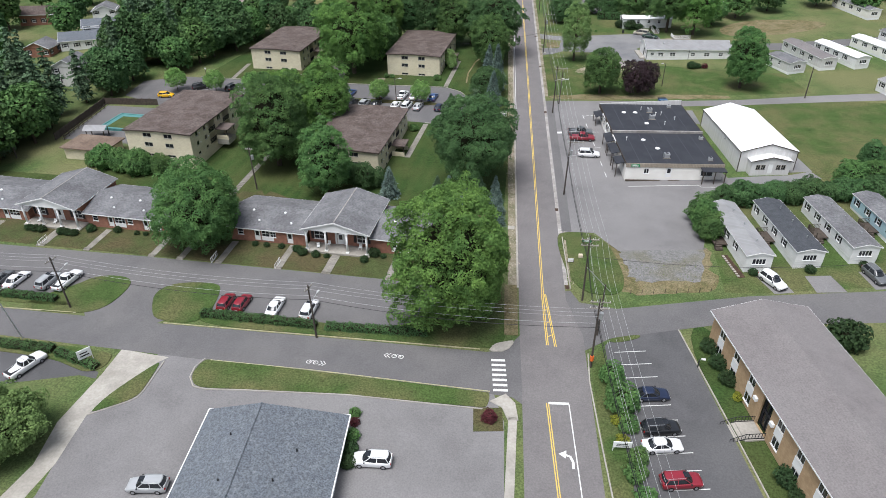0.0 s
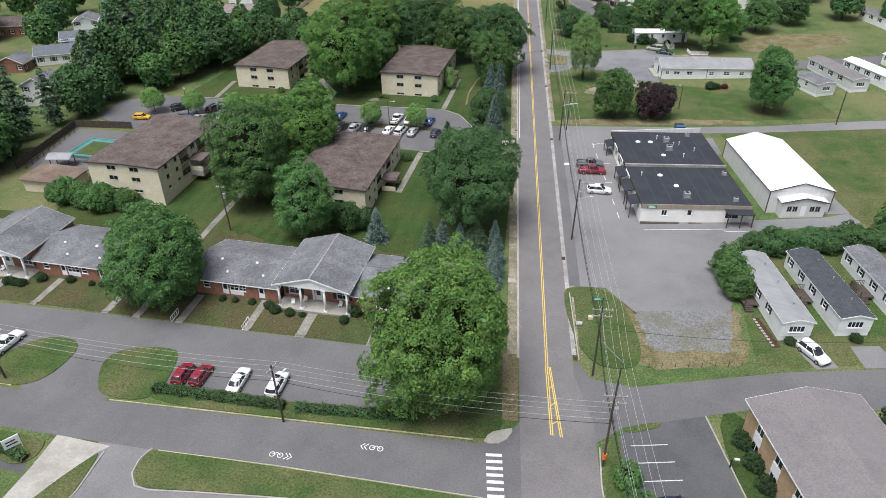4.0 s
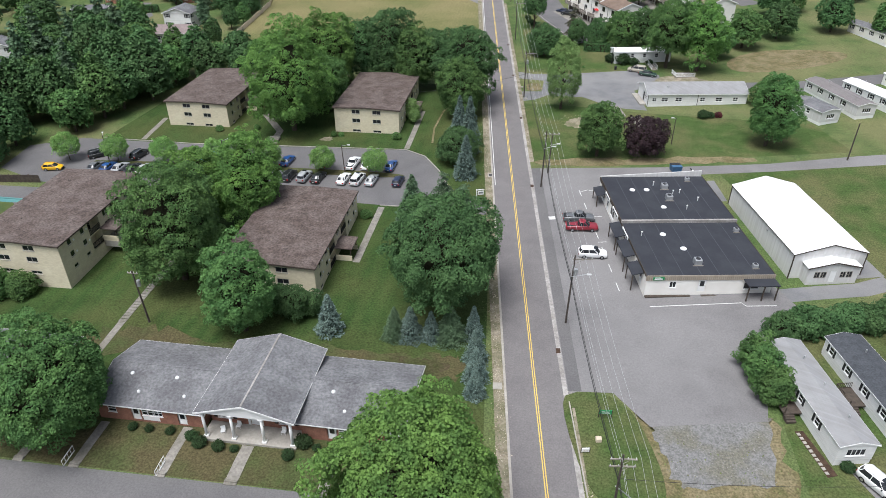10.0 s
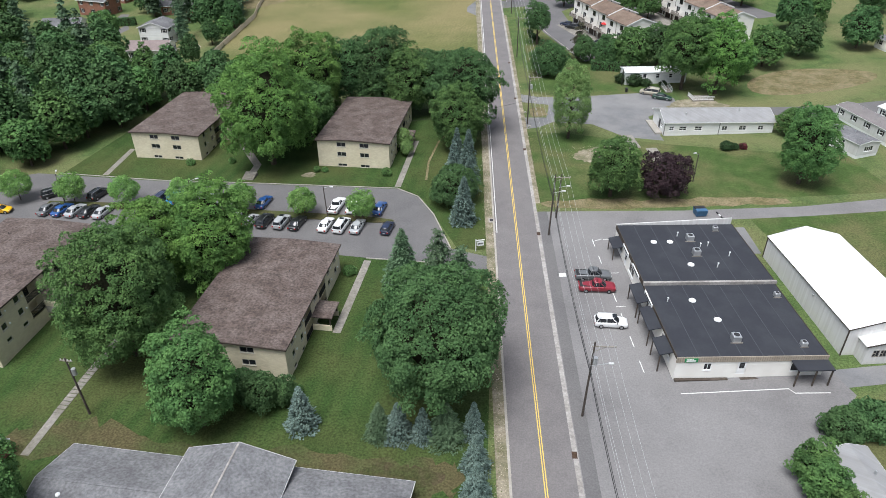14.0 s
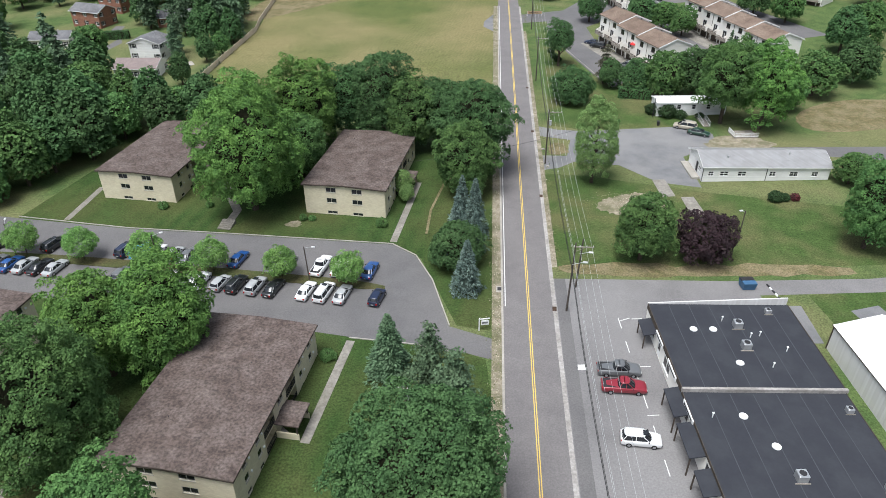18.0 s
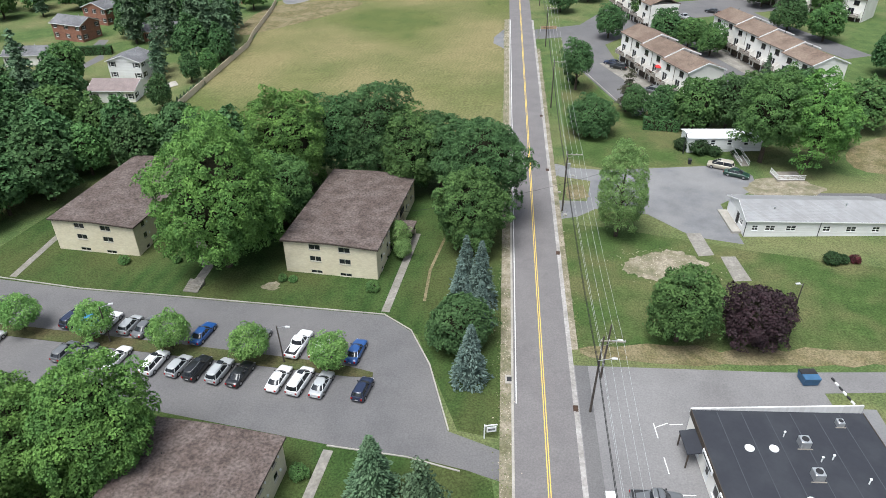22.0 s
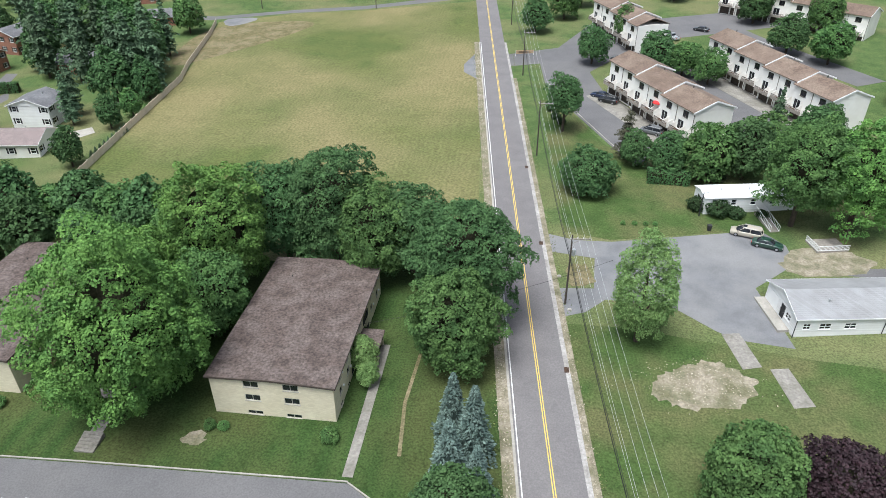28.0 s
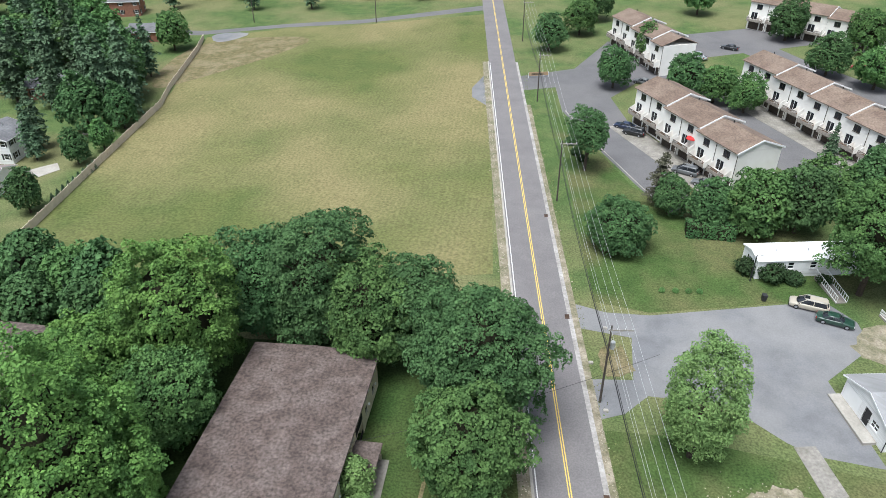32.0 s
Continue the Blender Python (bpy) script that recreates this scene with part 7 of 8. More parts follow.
footpath([(-64.6, 105.4), (-64.7, 112.0)], 1.1, "narrow concrete path up the lawn")
footpath([(-64.7, 121.5), (-64.6, 128)], 1.1, "narrow concrete path up the lawn")
t = thing("garden_steps", -64.7, 112.0, 0, "long flight of shallow concrete steps up the lawn", "steps", "garden steps")
for i in range(14):
    z = G(-64.7, 112.4 + 0.68 * i) - G(-64.7, 112.0) + 0.09
    part("step", Shape().box(-0.6, 0.68 * i, z - 0.35, 0.6, 0.68 * i + 0.56, z), PATH, t)
setting("worn_track", strip([(-28.6, 178), (-29.4, 186), (-28.8, 196), (-26, 205)], 0.45, 0.02, 0.02), DRY, "narrow worn track in the lawn", "track")
setting("bare_patch", sheet(ragged([(-55, 178.2), (-52.5, 179.2), (-51, 177.8), (-53, 176.6)]), 0.02), DIRT, "bare pale earth patch below the tree", "bare ground")
for pts in ([(32, 97.2), (35.5, 97.8), (37, 93.6), (34, 92.8)], [(39.6, 98.4), (43.6, 99.2), (45, 95), (40.4, 94.2)], [(48.2, 101), (52, 101.8), (53.4, 97.4), (49.4, 96.4)]):
    setting("gravel_drive", sheet(pts, 0.024), LOT, "short grey parking pad by a mobile home", "driveway")
setting("dry_strip", sheet(ragged([(-5, 168.6), (8, 170.5), (20, 172.2), (30, 174), (40, 175.6), (40, 177.6), (30, 176.6), (20, 175.4), (8, 173.6), (-6, 172.4)], 0.6, 1), 0.02), DRY, "dry yellow strip of grass along the lot", "grass")
setting("dry_patch", sheet(rounded([(-118, 300), (-108, 312), (-95, 330), (-85, 352), (-120, 345), (-124, 325)]), 0.022), DRY, "dry rough corner of the meadow", "grass")
setting("gravel_patch", sheet(rounded([(XC(305) - 4, 298), (XC(315) - 9, 306), (XC(325) - 4, 322), (XC(325) - 3.6, 322), (XC(300) - 3.6, 296)], 1), 0.024), PALEGRAVEL, "gravel apron at the meadow's edge", "gravel")
setting("gravel_patch", sheet(rounded([(-122, 350), (-115, 353), (-109, 352), (-113, 344), (-117.5, 342)], 1), 0.024), PALEGRAVEL, "gravel apron at the meadow's corner", "gravel")
setting("gravel_apron", strip([(32.6, 129.6), (38, 131), (45, 132.6), (50, 135)], 3.2, 0.017), PALEGRAVEL, "pale gravel apron before the metal hall", "gravel")
setting("gravel_apron", strip([(47.4, 136), (45, 146), (42, 158), (38, 167)], 4.6, 0.017), PALEGRAVEL, "pale gravel apron beside the metal hall", "gravel")
setting("gravel_apron", strip([(28.6, 158), (27.6, 166)], 3.4, 0.016), PALEGRAVEL, "pale gravel behind the shop", "gravel")
setting("dirt_yard", sheet(ragged([(25.8, 224.8), (31.3, 226.6), (37.1, 224.0), (38, 219.6), (26.3, 217.6), (22.3, 219.5)], 0.7, 1), 0.021), DIRT, "rough bare dirt at the yard's edge", "bare ground")
setting("slab", sheet([(-121, 256.6), (-116, 261.2), (-113.6, 258.4), (-116, 255)], 0.06), CONCRETE, "cracked concrete slab in a garden", "slab")
setting("driveway", sheet([(-154.5, 246), (-152.6, 260.4), (-151.2, 272), (-151.6, 281.3), (-159.2, 286.2), (-161.4, 293.9), (-158, 294), (-155.5, 287), (-147.8, 276), (-148.6, 262), (-150.5, 246)], 0.02), STREET, "asphalt drive between houses", "driveway")
setting("dry_patch", sheet(rounded([(46, 228), (70, 236), (84, 250), (60, 252), (44, 240)]), 0.014), DRY, "dry mown grass", "grass")


# ---- vehicles ----
WHEEL = Shape().rod((-0.11, 0, 0), (0.11, 0, 0), 0.34, n=16).data("tyre", TYRE)
HUB = Shape().rod((-0.115, 0, 0), (0.115, 0, 0), 0.2, n=12).data("rim", RIM)


def car_model(kind):
    """A car whose nose points along +y."""
    L, W, belt, roof, clear = {"sedan": (4.75, 1.82, 0.93, 1.43, 0.22), "suv": (4.65, 1.86, 1.06, 1.7, 0.27), "hatch": (4.1, 1.74, 0.97, 1.5, 0.22), "pickup": (5.6, 1.95, 1.12, 1.82, 0.32), "van": (5.0, 1.94, 1.04, 1.74, 0.24)}[kind]
    hw, h2 = W / 2, L / 2
    t = thing("car", 0, 0, 0, "parked car", "car", "cars")
    hood = belt - 0.06
    rear = {"sedan": belt - 0.02, "pickup": belt - 0.02}.get(kind, belt)
    st = [(-h2, clear + 0.2, rear - 0.22, 0.8), (-h2 + 0.1, clear + 0.06, rear - 0.04, 0.93), (-h2 + 0.5, clear, rear, 0.98), (-h2 * 0.3, clear, belt, 1.0), (h2 * 0.3, clear, belt, 1.0),
          (h2 * 0.46, clear, hood + 0.03, 0.99), (h2 - 0.45, clear, hood - 0.1, 0.97), (h2 - 0.12, clear + 0.04, hood - 0.2, 0.9), (h2, clear + 0.16, hood - 0.34, 0.76)]
    s = Shape()
    rings = []
    for y, z0, z1, k in st:
        w, m = hw * k, z0 + (z1 - z0) * 0.55
        up = [(0.94, z0), (0.99, z0 + 0.1), (1.0, m), (0.985, z1 - 0.13), (0.94, z1 - 0.04), (0.84, z1), (0.4, z1 + 0.025)]
        rings.append([(w * f, y, z) for f, z in up] + [(-w * f, y, z) for f, z in up[::-1]])
    body = part("body", s.loft(rings), PAINT, t, smooth=True)
    c0, c1, c2, c3 = {"sedan": (-h2 + 0.75, -h2 + 1.35, h2 * 0.12, h2 * 0.44), "suv": (-h2 + 0.1, -h2 + 0.42, h2 * 0.14, h2 * 0.46), "hatch": (-h2 + 0.12, -h2 + 0.5, h2 * 0.16, h2 * 0.5),
                      "pickup": (-0.75, -0.55, h2 * 0.2, h2 * 0.46), "van": (-h2 + 0.1, -h2 + 0.35, h2 * 0.28, h2 * 0.64)}[kind]
    bw, tw, zb, zt = hw * 0.89, hw * 0.72, belt - 0.03, roof

    def ring(y0, y1, w, z):
        """A rounded outline, bowed at the front and the rear."""
        half = [(0.0, y0 - 0.1), (w * 0.55, y0 - 0.06), (w * 0.88, y0 + 0.08), (w, y0 + 0.34), (w, (y0 + y1) / 2), (w * 0.98, y1 - 0.42), (w * 0.86, y1 - 0.12), (w * 0.52, y1 + 0.05), (0.0, y1 + 0.1)]
        return [(x, y, z) for x, y in half] + [(-x, y, z) for x, y in half[-2:0:-1]]

    mix = lambda a, b, k: a + (b - a) * k
    at = lambda k: ring(mix(c0, c1, k), mix(c3, c2, k), mix(bw, tw, k), mix(zb, zt - 0.07, k))
    cab = part("cabin", Shape().loft([at(0.0), at(0.14), at(0.9), at(0.97)]), GLASS, t, "dark glazed cabin", True)
    part("roof_panel", Shape().loft([at(0.93), ring(c1 + 0.04, c2 - 0.06, tw * 0.97, zt - 0.03), ring(c1 + 0.2, c2 - 0.25, tw * 0.82, zt)]), PAINT, t, "", True)
    mid_y = (c0 + c3) / 2 - 0.1
    for sx in (-1, 1):
        for ya, yb in ((c0 + 0.12, c1 + 0.16), (mid_y, mid_y), (c3 - 0.2, c2 - 0.2)):
            part("pillar", Shape().rod((sx * (bw - 0.005), ya, zb), (sx * (tw - 0.01), yb, zt - 0.07), 0.045, n=5), PAINT, t)
    if kind in ("suv", "hatch", "van"):
        part("tailgate", Shape().soft_box(-bw * 0.8, c0 - 0.1, zb - 0.1, bw * 0.8, c0 + 0.12, zb + 0.14, 0.03), PAINT, t)
    zt -= 0.06
    for sx in (-1, 1):
        part("headlight", Shape().soft_box(sx * hw * 0.62 - 0.2, h2 - 0.2, hood - 0.42, sx * hw * 0.62 + 0.2, h2 - 0.03, hood - 0.25, 0.02), LAMPGLASS, t)
        part("tail_light", Shape().soft_box(sx * hw * 0.72 - 0.13, -h2 - 0.01, rear - 0.36, sx * hw * 0.72 + 0.13, -h2 + 0.1, rear - 0.1, 0.02), REDGLASS, t)
        part("mirror", Shape().soft_box(sx * (hw + 0.06) - 0.09, c3 - 0.35, belt - 0.02, sx * (hw + 0.06) + 0.09, c3 - 0.22, belt + 0.13, 0.02), DARK, t)
        for y in (-h2 * 0.6, h2 * 0.62):
            w = part("wheel", WHEEL, None, t)
            w.location = (sx * (hw - 0.1), y, 0.34)
            part("rim", HUB, None, w)
    part("bumper", Shape().soft_box(-hw * 0.8, h2 - 0.06, clear + 0.1, hw * 0.8, h2 + 0.03, clear + 0.28, 0.02), DARK, t)
    part("number_plate", Shape().box(-0.2, -h2 - 0.02, rear - 0.45, 0.2, -h2 + 0.01, rear - 0.32), LAMPGLASS, t)
    if kind == "pickup":
        part("bed", Shape().box(-hw * 0.8, -h2 + 0.15, belt - 0.03, hw * 0.8, -0.85, belt + 0.006), DARK, t, "open dark load bed")
    if kind in ("suv", "van"):
        part("sunroof", Shape().soft_box(-0.4, 0.1, roof - 0.01, 0.4, 0.75, roof + 0.012, 0.01), GLASS, t)
        for sx in (-1, 1):
            part("roof_rail", Shape().rod((sx * tw * 0.86, c1 + 0.2, roof + 0.05), (sx * tw * 0.86, c2 - 0.2, roof + 0.05), 0.025, n=5), GALV, t)
    return t


MODELS = {k: car_model(k) for k in ("sedan", "suv", "hatch", "pickup", "van")}
PAINTS = {"white": (0.75, 0.75, 0.75), "silver": (0.36, 0.37, 0.38), "grey": (0.12, 0.125, 0.13), "black": (0.014, 0.015, 0.017), "red": (0.22, 0.016, 0.028), "dark red": (0.16, 0.012, 0.02), "blue": (0.02, 0.075, 0.24),
          "light blue": (0.06, 0.32, 0.6), "navy": (0.012, 0.02, 0.05), "green": (0.02, 0.05, 0.035), "yellow": (0.75, 0.42, 0.01), "beige": (0.4, 0.36, 0.29)}
used_models = set()


def car(kind, x, y, turn, colour, where):
    src = MODELS[kind]
    slope = pose(x, y, G(x, y) + 0.03, 0, 0, 0) @ Matrix.Rotation(math.atan(0.031), 4, "X") @ Matrix.Rotation(-math.atan(0.02), 4, "Y") @ pose(0, 0, 0, 0, 0, turn)
    if kind in used_models:
        c = copy_thing(src, slope)
    else:
        used_models.add(kind)
        c = src
        c.matrix_basis = slope
    word = {"suv": "sport utility car", "hatch": "small car", "van": "estate car", "pickup": "pickup truck", "sedan": "saloon car"}[kind]
    c.name = "pickup_truck" if kind == "pickup" else "car"
    tagged(c, f"{colour} {word} parked {where}", "pickup" if kind == "pickup" else "car")
    for o in c.children:
        if o.name.split(".")[0] in ("body", "roof_panel", "pillar", "tailgate"):
            o.color = (*PAINTS[colour], 1)


M, LOT_A, OFF = "before the motel", "in the apartment parking lot", "in the office parking lot"
for args in (("hatch", -49.5, 76.4, 2, "red", M), ("hatch", -46.9, 76.6, -2, "red", M), ("sedan", -41.4, 76.6, 1, "white", M), ("suv", -35.9, 76.7, 0, "white", M),
             ("sedan", -86.9, 76.3, -4, "white", M), ("suv", -81.3, 76.8, -3, "silver", M), ("pickup", -78.2, 77.4, -6, "white", M), ("sedan", -89.8, 76.1, 0, "grey", M), ("suv", -93.5, 76.2, 2, "black", M),
             ("pickup", -70.9, 58.4, -18, "white", "on the side lot"), ("suv", -18.5, 51.2, 96, "white", "on the south lot"), ("suv", -42.9, 43.3, 100, "silver", "beside the low building"),
             ("sedan", 14.0, 67.4, -78, "navy", OFF), ("suv", 14.9, 61.9, -76, "black", OFF), ("sedan", 14.9, 59.2, -77, "white", OFF), ("suv", 16.6, 54.4, -76, "red", OFF),
             ("suv", 34.1, 95.5, 214, "white", "beside a mobile home"), ("suv", 50.1, 99.6, 200, "grey", "beside a mobile home"), ("pickup", 3.3, 145.4, -86, "red", "at the shop building"), ("pickup", 2.8, 148.4, -84, "grey", "at the shop building"),
             ("suv", 4.9, 137.2, -88, "white", "at the shop building"), ("van", 19.9, 228.6, 72, "beige", "in the gravel yard"), ("sedan", 22.4, 225.5, 250, "green", "in the gravel yard"),
             ("sedan", -0.2, 288.4, 64, "navy", "below the townhouses"), ("suv", 1.4, 285.2, 64, "black", "below the townhouses"), ("van", 9.3, 268.2, 62, "grey", "below the townhouses"), ("sedan", 12.0, 263.5, 62, "grey", "below the townhouses"),
             ("pickup", 23.2, 336.5, 30, "silver", "in the townhouse lane"), ("sedan", 33.0, 345, 60, "black", "in the townhouse lane"), ("sedan", 6.4, 316, 60, "grey", "in the townhouse lane"), ("sedan", 62, 330, 60, "red", "in the townhouse lane"), ("suv", 65.4, 327, 60, "silver", "in the townhouse lane")):
    car(*args)
for x, kind, col in ((-77.8, "suv", "navy"), (-75.0, "van", "light blue"), (-72.4, "sedan", "white"), (-68.9, "hatch", "silver"), (-66.4, "sedan", "grey"), (-57.6, "sedan", "blue"), (-49.2, "sedan", "grey"), (-43.3, "pickup", "white"), (-40.2, "sedan", "white"), (-35.2, "sedan", "blue")):
    car(kind, x, 165.3, -7 + (x * 7 % 5), col, LOT_A)
for x, kind, col in ((-61.1, "suv", "white"), (-57.6, "hatch", "silver"), (-54.9, "suv", "black"), (-51.7, "suv", "silver"), (-48.8, "sedan", "black"), (-43.5, "sedan", "white"), (-40.6, "van", "white"), (-37.7, "sedan", "silver"), (-32.3, "hatch", "navy"), (-66.8, "sedan", "white"), (-71.9, "sedan", "grey"), (-74.6, "hatch", "grey"),
                     (-86.6, "sedan", "silver"), (-89.4, "sedan", "black"), (-92.2, "sedan", "silver"), (-94.9, "sedan", "blue"), (-97.8, "sedan", "grey")):
    car(kind, x, 158.7, -8 + (x * 5 % 4), col, LOT_A)
car("hatch", -106.8, 157.4, -80, "yellow", LOT_A)
car("suv", -100.4, 164.4, -50, "black", LOT_A)
car("suv", -91.3, 165.0, -10, "black", LOT_A)


# ---- poles, wires, lamps ----
def utility_pole(x, y, h, label, arms=((10.9, 0.2, 2.6),), lean=(0.0, 0.0), transformer=False, turn=0.0, lamp=0.0):
    t = thing("utility_pole", x, y, turn, label, "utility pole", "utility poles")
    lx, ly = lean
    part("pole", Shape().rod((0, 0, -0.6), (lx, ly, h), 0.16, 0.1, 9), POLEWOOD, t)
    for z, a, b in arms:
        p = (lx * z / h, ly * z / h)
        am = part("crossarm", Shape().box(p[0] - a, p[1] - 0.06, z, p[0] + b, p[1] + 0.06, z + 0.13), GREYWOOD, t)
        for i in range(4):
            q = p[0] - a + 0.12 + (a + b - 0.24) * i / 3
            part("insulator", Shape().rod((q, p[1], z + 0.13), (q, p[1], z + 0.33), 0.06, 0.04, 6), LAMPGLASS, am)
        part("brace", Shape().rod((p[0], p[1], z - 0.7), (p[0] + b * 0.55, p[1], z), 0.03, n=4), GREYWOOD, am)
    if transformer:
        part("transformer", Shape().rod((lx * 0.7 + 0.4, ly, h * 0.72), (lx * 0.7 + 0.4, ly, h * 0.72 + 0.95), 0.27, n=12), GALV, t, "grey drum transformer")
    if lamp:
        z = h * 0.7
        b = part("lamp_arm", Shape().rod((0, 0, z), (lamp, 0, z + 0.45), 0.04, n=5), GALV, t)
        part("lamp_head", Shape().soft_box(lamp - 0.1, -0.14, z + 0.38, lamp + 0.55, 0.14, z + 0.54, 0.04), LAMPGLASS, b)
    return t


LINE = [(13.0, 34.0), (6.4, 71.8), (4.9, 86.4), (0.5, 119.5), (-4.2, 160.2), (-9.8, 207.4), (-14.8, 255.4), (-19.3, 302.3), (-24.6, 349)]
TOPS = []
for i, (x, y) in enumerate(LINE):
    lean = (0.25, 0.15) if i in (3, 4) else (-0.1, 0.05)
    utility_pole(x, y, 11.6, ("dark wooden utility pole beside the road", "dark wooden utility pole at the street corner")[i == 1], ((10.9, 0.3, 2.5),) if i not in (1, 2) else ((10.9, 1.2, 1.4), (9.9, 1.2, 1.4)), lean,
                 i in (1, 3, 5), ROAD_TURN, (2.2 if i == 3 else 1.6 if i == 4 else 0.0))
    c, s_ = math.cos(radians(ROAD_TURN)), math.sin(radians(ROAD_TURN))
    TOPS.append((x, y, c, s_))
utility_pole(-3.0, 166.2, 8.6, "short dark pole with lamp beside the lot", (), (0.3, 0.1), False, 0, 1.4)
utility_pole(7.2, 78.6, 9.0, "dark stub pole at the street corner", (), (0.1, 0.0))
band = thing("orange_sleeve", 6.4, 71.8, 0, "orange sheet wrapped round the pole's foot", "sheet")
part("sheet", Shape().rod((0, 0, 1.2), (0, 0, 2.0), 0.26, n=9), ORANGE, band)


def wire(group, a, b, sag, r, material):
    a, b = Vector(a), Vector(b)
    s = Shape()
    pts = [a.lerp(b, i / 12) - Vector((0, 0, 4 * sag * (i / 12) * (1 - i / 12))) for i in range(13)]
    side = (b - a).cross(Vector((0, 0, 1))).normalized() * r
    up = Vector((0, 0, r))
    s.loft([[p - side, p + up, p + side, p - up] for p in pts])
    part("wire" if material is WIRE else "cable", s, material, group)


lines = new("power_line")
tagged(lines, "pale power wires and dark cables strung along the road", "power line")
for (x0, y0, c, s_), (x1, y1, _, _) in zip(TOPS, TOPS[1:]):
    for off, z, sag, r, m in ((-0.2, 11.25, 0.7, 0.014, WIRE), (0.7, 11.25, 0.75, 0.014, WIRE), (1.6, 11.25, 0.8, 0.014, WIRE), (2.4, 11.25, 0.7, 0.014, WIRE), (0.1, 9.6, 0.9, 0.014, WIRE), (-0.05, 8.3, 1.0, 0.032, CABLE), (0.0, 7.7, 1.1, 0.038, CABLE), (0.1, 7.2, 1.0, 0.024, CABLE)):
        wire(lines, (x0 + off * c, y0 + off * s_, G(x0, y0) + z), (x1 + off * c, y1 + off * s_, G(x1, y1) + z), sag, r, m)
cross = [(-115, 71.5), (-73.6, 71.6), (-32.8, 71.3), (6.4, 71.8)]
for x, y in cross[:3]:
    utility_pole(x, y, 9.6, "dark wooden utility pole beside the hedge", ((9.0, 1.0, 1.0),), (-0.3, 0.2), False, 80, 0.0 if x < -100 else 1.5)
lines2 = new("power_line")
tagged(lines2, "pale power wires strung along the side street", "power line")
for (x0, y0), (x1, y1) in zip(cross, cross[1:]):
    for off, z, sag, r, m in ((-0.8, 9.3, 0.8, 0.014, WIRE), (0.0, 9.3, 0.8, 0.014, WIRE), (0.8, 9.3, 0.8, 0.014, WIRE), (0.0, 7.6, 1.0, 0.02, WIRE), (0.0, 6.9, 1.1, 0.045, CABLE)):
        wire(lines2, (x0, y0 + off, G(x0, y0) + z), (x1, y1 + off, G(x1, y1) + z), sag, r, m)
wire(lines, (5.0, 86.6, G(5, 86) + 8), (45, 92.5, G(45, 92) + 7), 1.2, 0.03, CABLE)
wire(lines, (-4.0, 208, G(-4, 208) + 7.5), (-37, 193, G(-37, 193) + 5.6), 1.0, 0.025, CABLE)
utility_pole(-60.5, 112.4, 9.2, "dark pole with pale transformer on the lawn", ((8.7, 0.8, 0.8),), (-0.5, 0.0), True)
utility_pole(-22.0, 133.5, 9.0, "dark pole with transformer among the pines", ((8.0, 0.9, 0.9),), (0.1, 0.0), True)
utility_pole(-113.2, 364.2, 9.5, "utility pole beyond the meadow", ((9.0, 0.9, 0.9),))
utility_pole(-72.5, 366.2, 9.5, "utility pole beyond the meadow", ((9.0, 0.9, 0.9),))
utility_pole(-131, 296, 9.0, "utility pole behind the fence", ())
utility_pole(-121, 118, 9.0, "bare utility pole at the wood's edge", ())
utility_pole(57.5, 178, 8.0, "thin utility pole beside the lane", ())


def lamp_post(x, y, h, label, arm=1.3, turn=0.0, material=None, lean=0.0):
    t = thing("street_lamp", x, y, turn, label, "street lamp", "street lamps")
    part("post", Shape().rod((0, 0, -0.4), (lean, 0, h), 0.11, 0.08, 8), material or POLEWOOD, t)
    a = part("arm", Shape().rod((lean, 0, h - 0.25), (lean + arm, 0, h + 0.1), 0.035, n=5), GALV, t)
    part("lamp_head", Shape().soft_box(lean + arm - 0.1, -0.15, h + 0.02, lean + arm + 0.5, 0.15, h + 0.18, 0.04), LAMPGLASS, a)


lamp_post(-44.2, 162.1, 6.2, "dark wooden lamp post on the parking island", 1.3, 0, None, -0.3)
lamp_post(-70.0, 162.0, 6.2, "dark wooden lamp post among parked cars", 1.3, 30)
lamp_post(-96.5, 161.8, 6.2, "dark wooden lamp post at the wood's side of the lot", 1.3, 120)
lamp_post(23.2, 182.4, 6.0, "grey lamp post beside the purple tree", -1.0, 20)
lamp_post(-76.0, 63.9, 9.0, "pale leaning street lamp at the side street", 1.4, 60, GALV, -1.2)
lamp_post(13.4, 234.2, 4.6, "dark lamp post before the mobile home", 0.4, 0, DARK)
lamp_post(20.6, 74.2, 1.4, "short dark sign post on the office lawn", 0.3, 0, DARK)


# ---- signs, bins and yard things ----
def board_sign(x, y, turn, w, h, z, label, material=None, posts=True, bars=2, ink=None):
    t = thing("sign", x, y, turn, label, "sign")
    b = part("board", Shape().soft_box(-w / 2, -0.06, z, w / 2, 0.06, z + h, 0.02), material or WHITE, t)
    for i in range(bars):
        part("lettering", Shape().box(-w * 0.36, -0.075, z + h * (0.25 + 0.3 * i), w * (0.36 - 0.1 * i), -0.062, z + h * (0.37 + 0.3 * i)), ink or DARK, b)
    if posts:
        for sx in (-1, 1):
            part("post", Shape().box(sx * (w / 2 + 0.05) - 0.04, -0.04, -0.3, sx * (w / 2 + 0.05) + 0.04, 0.04, z + h + 0.05), DARKWOOD if ink else WHITE, t)
    return t


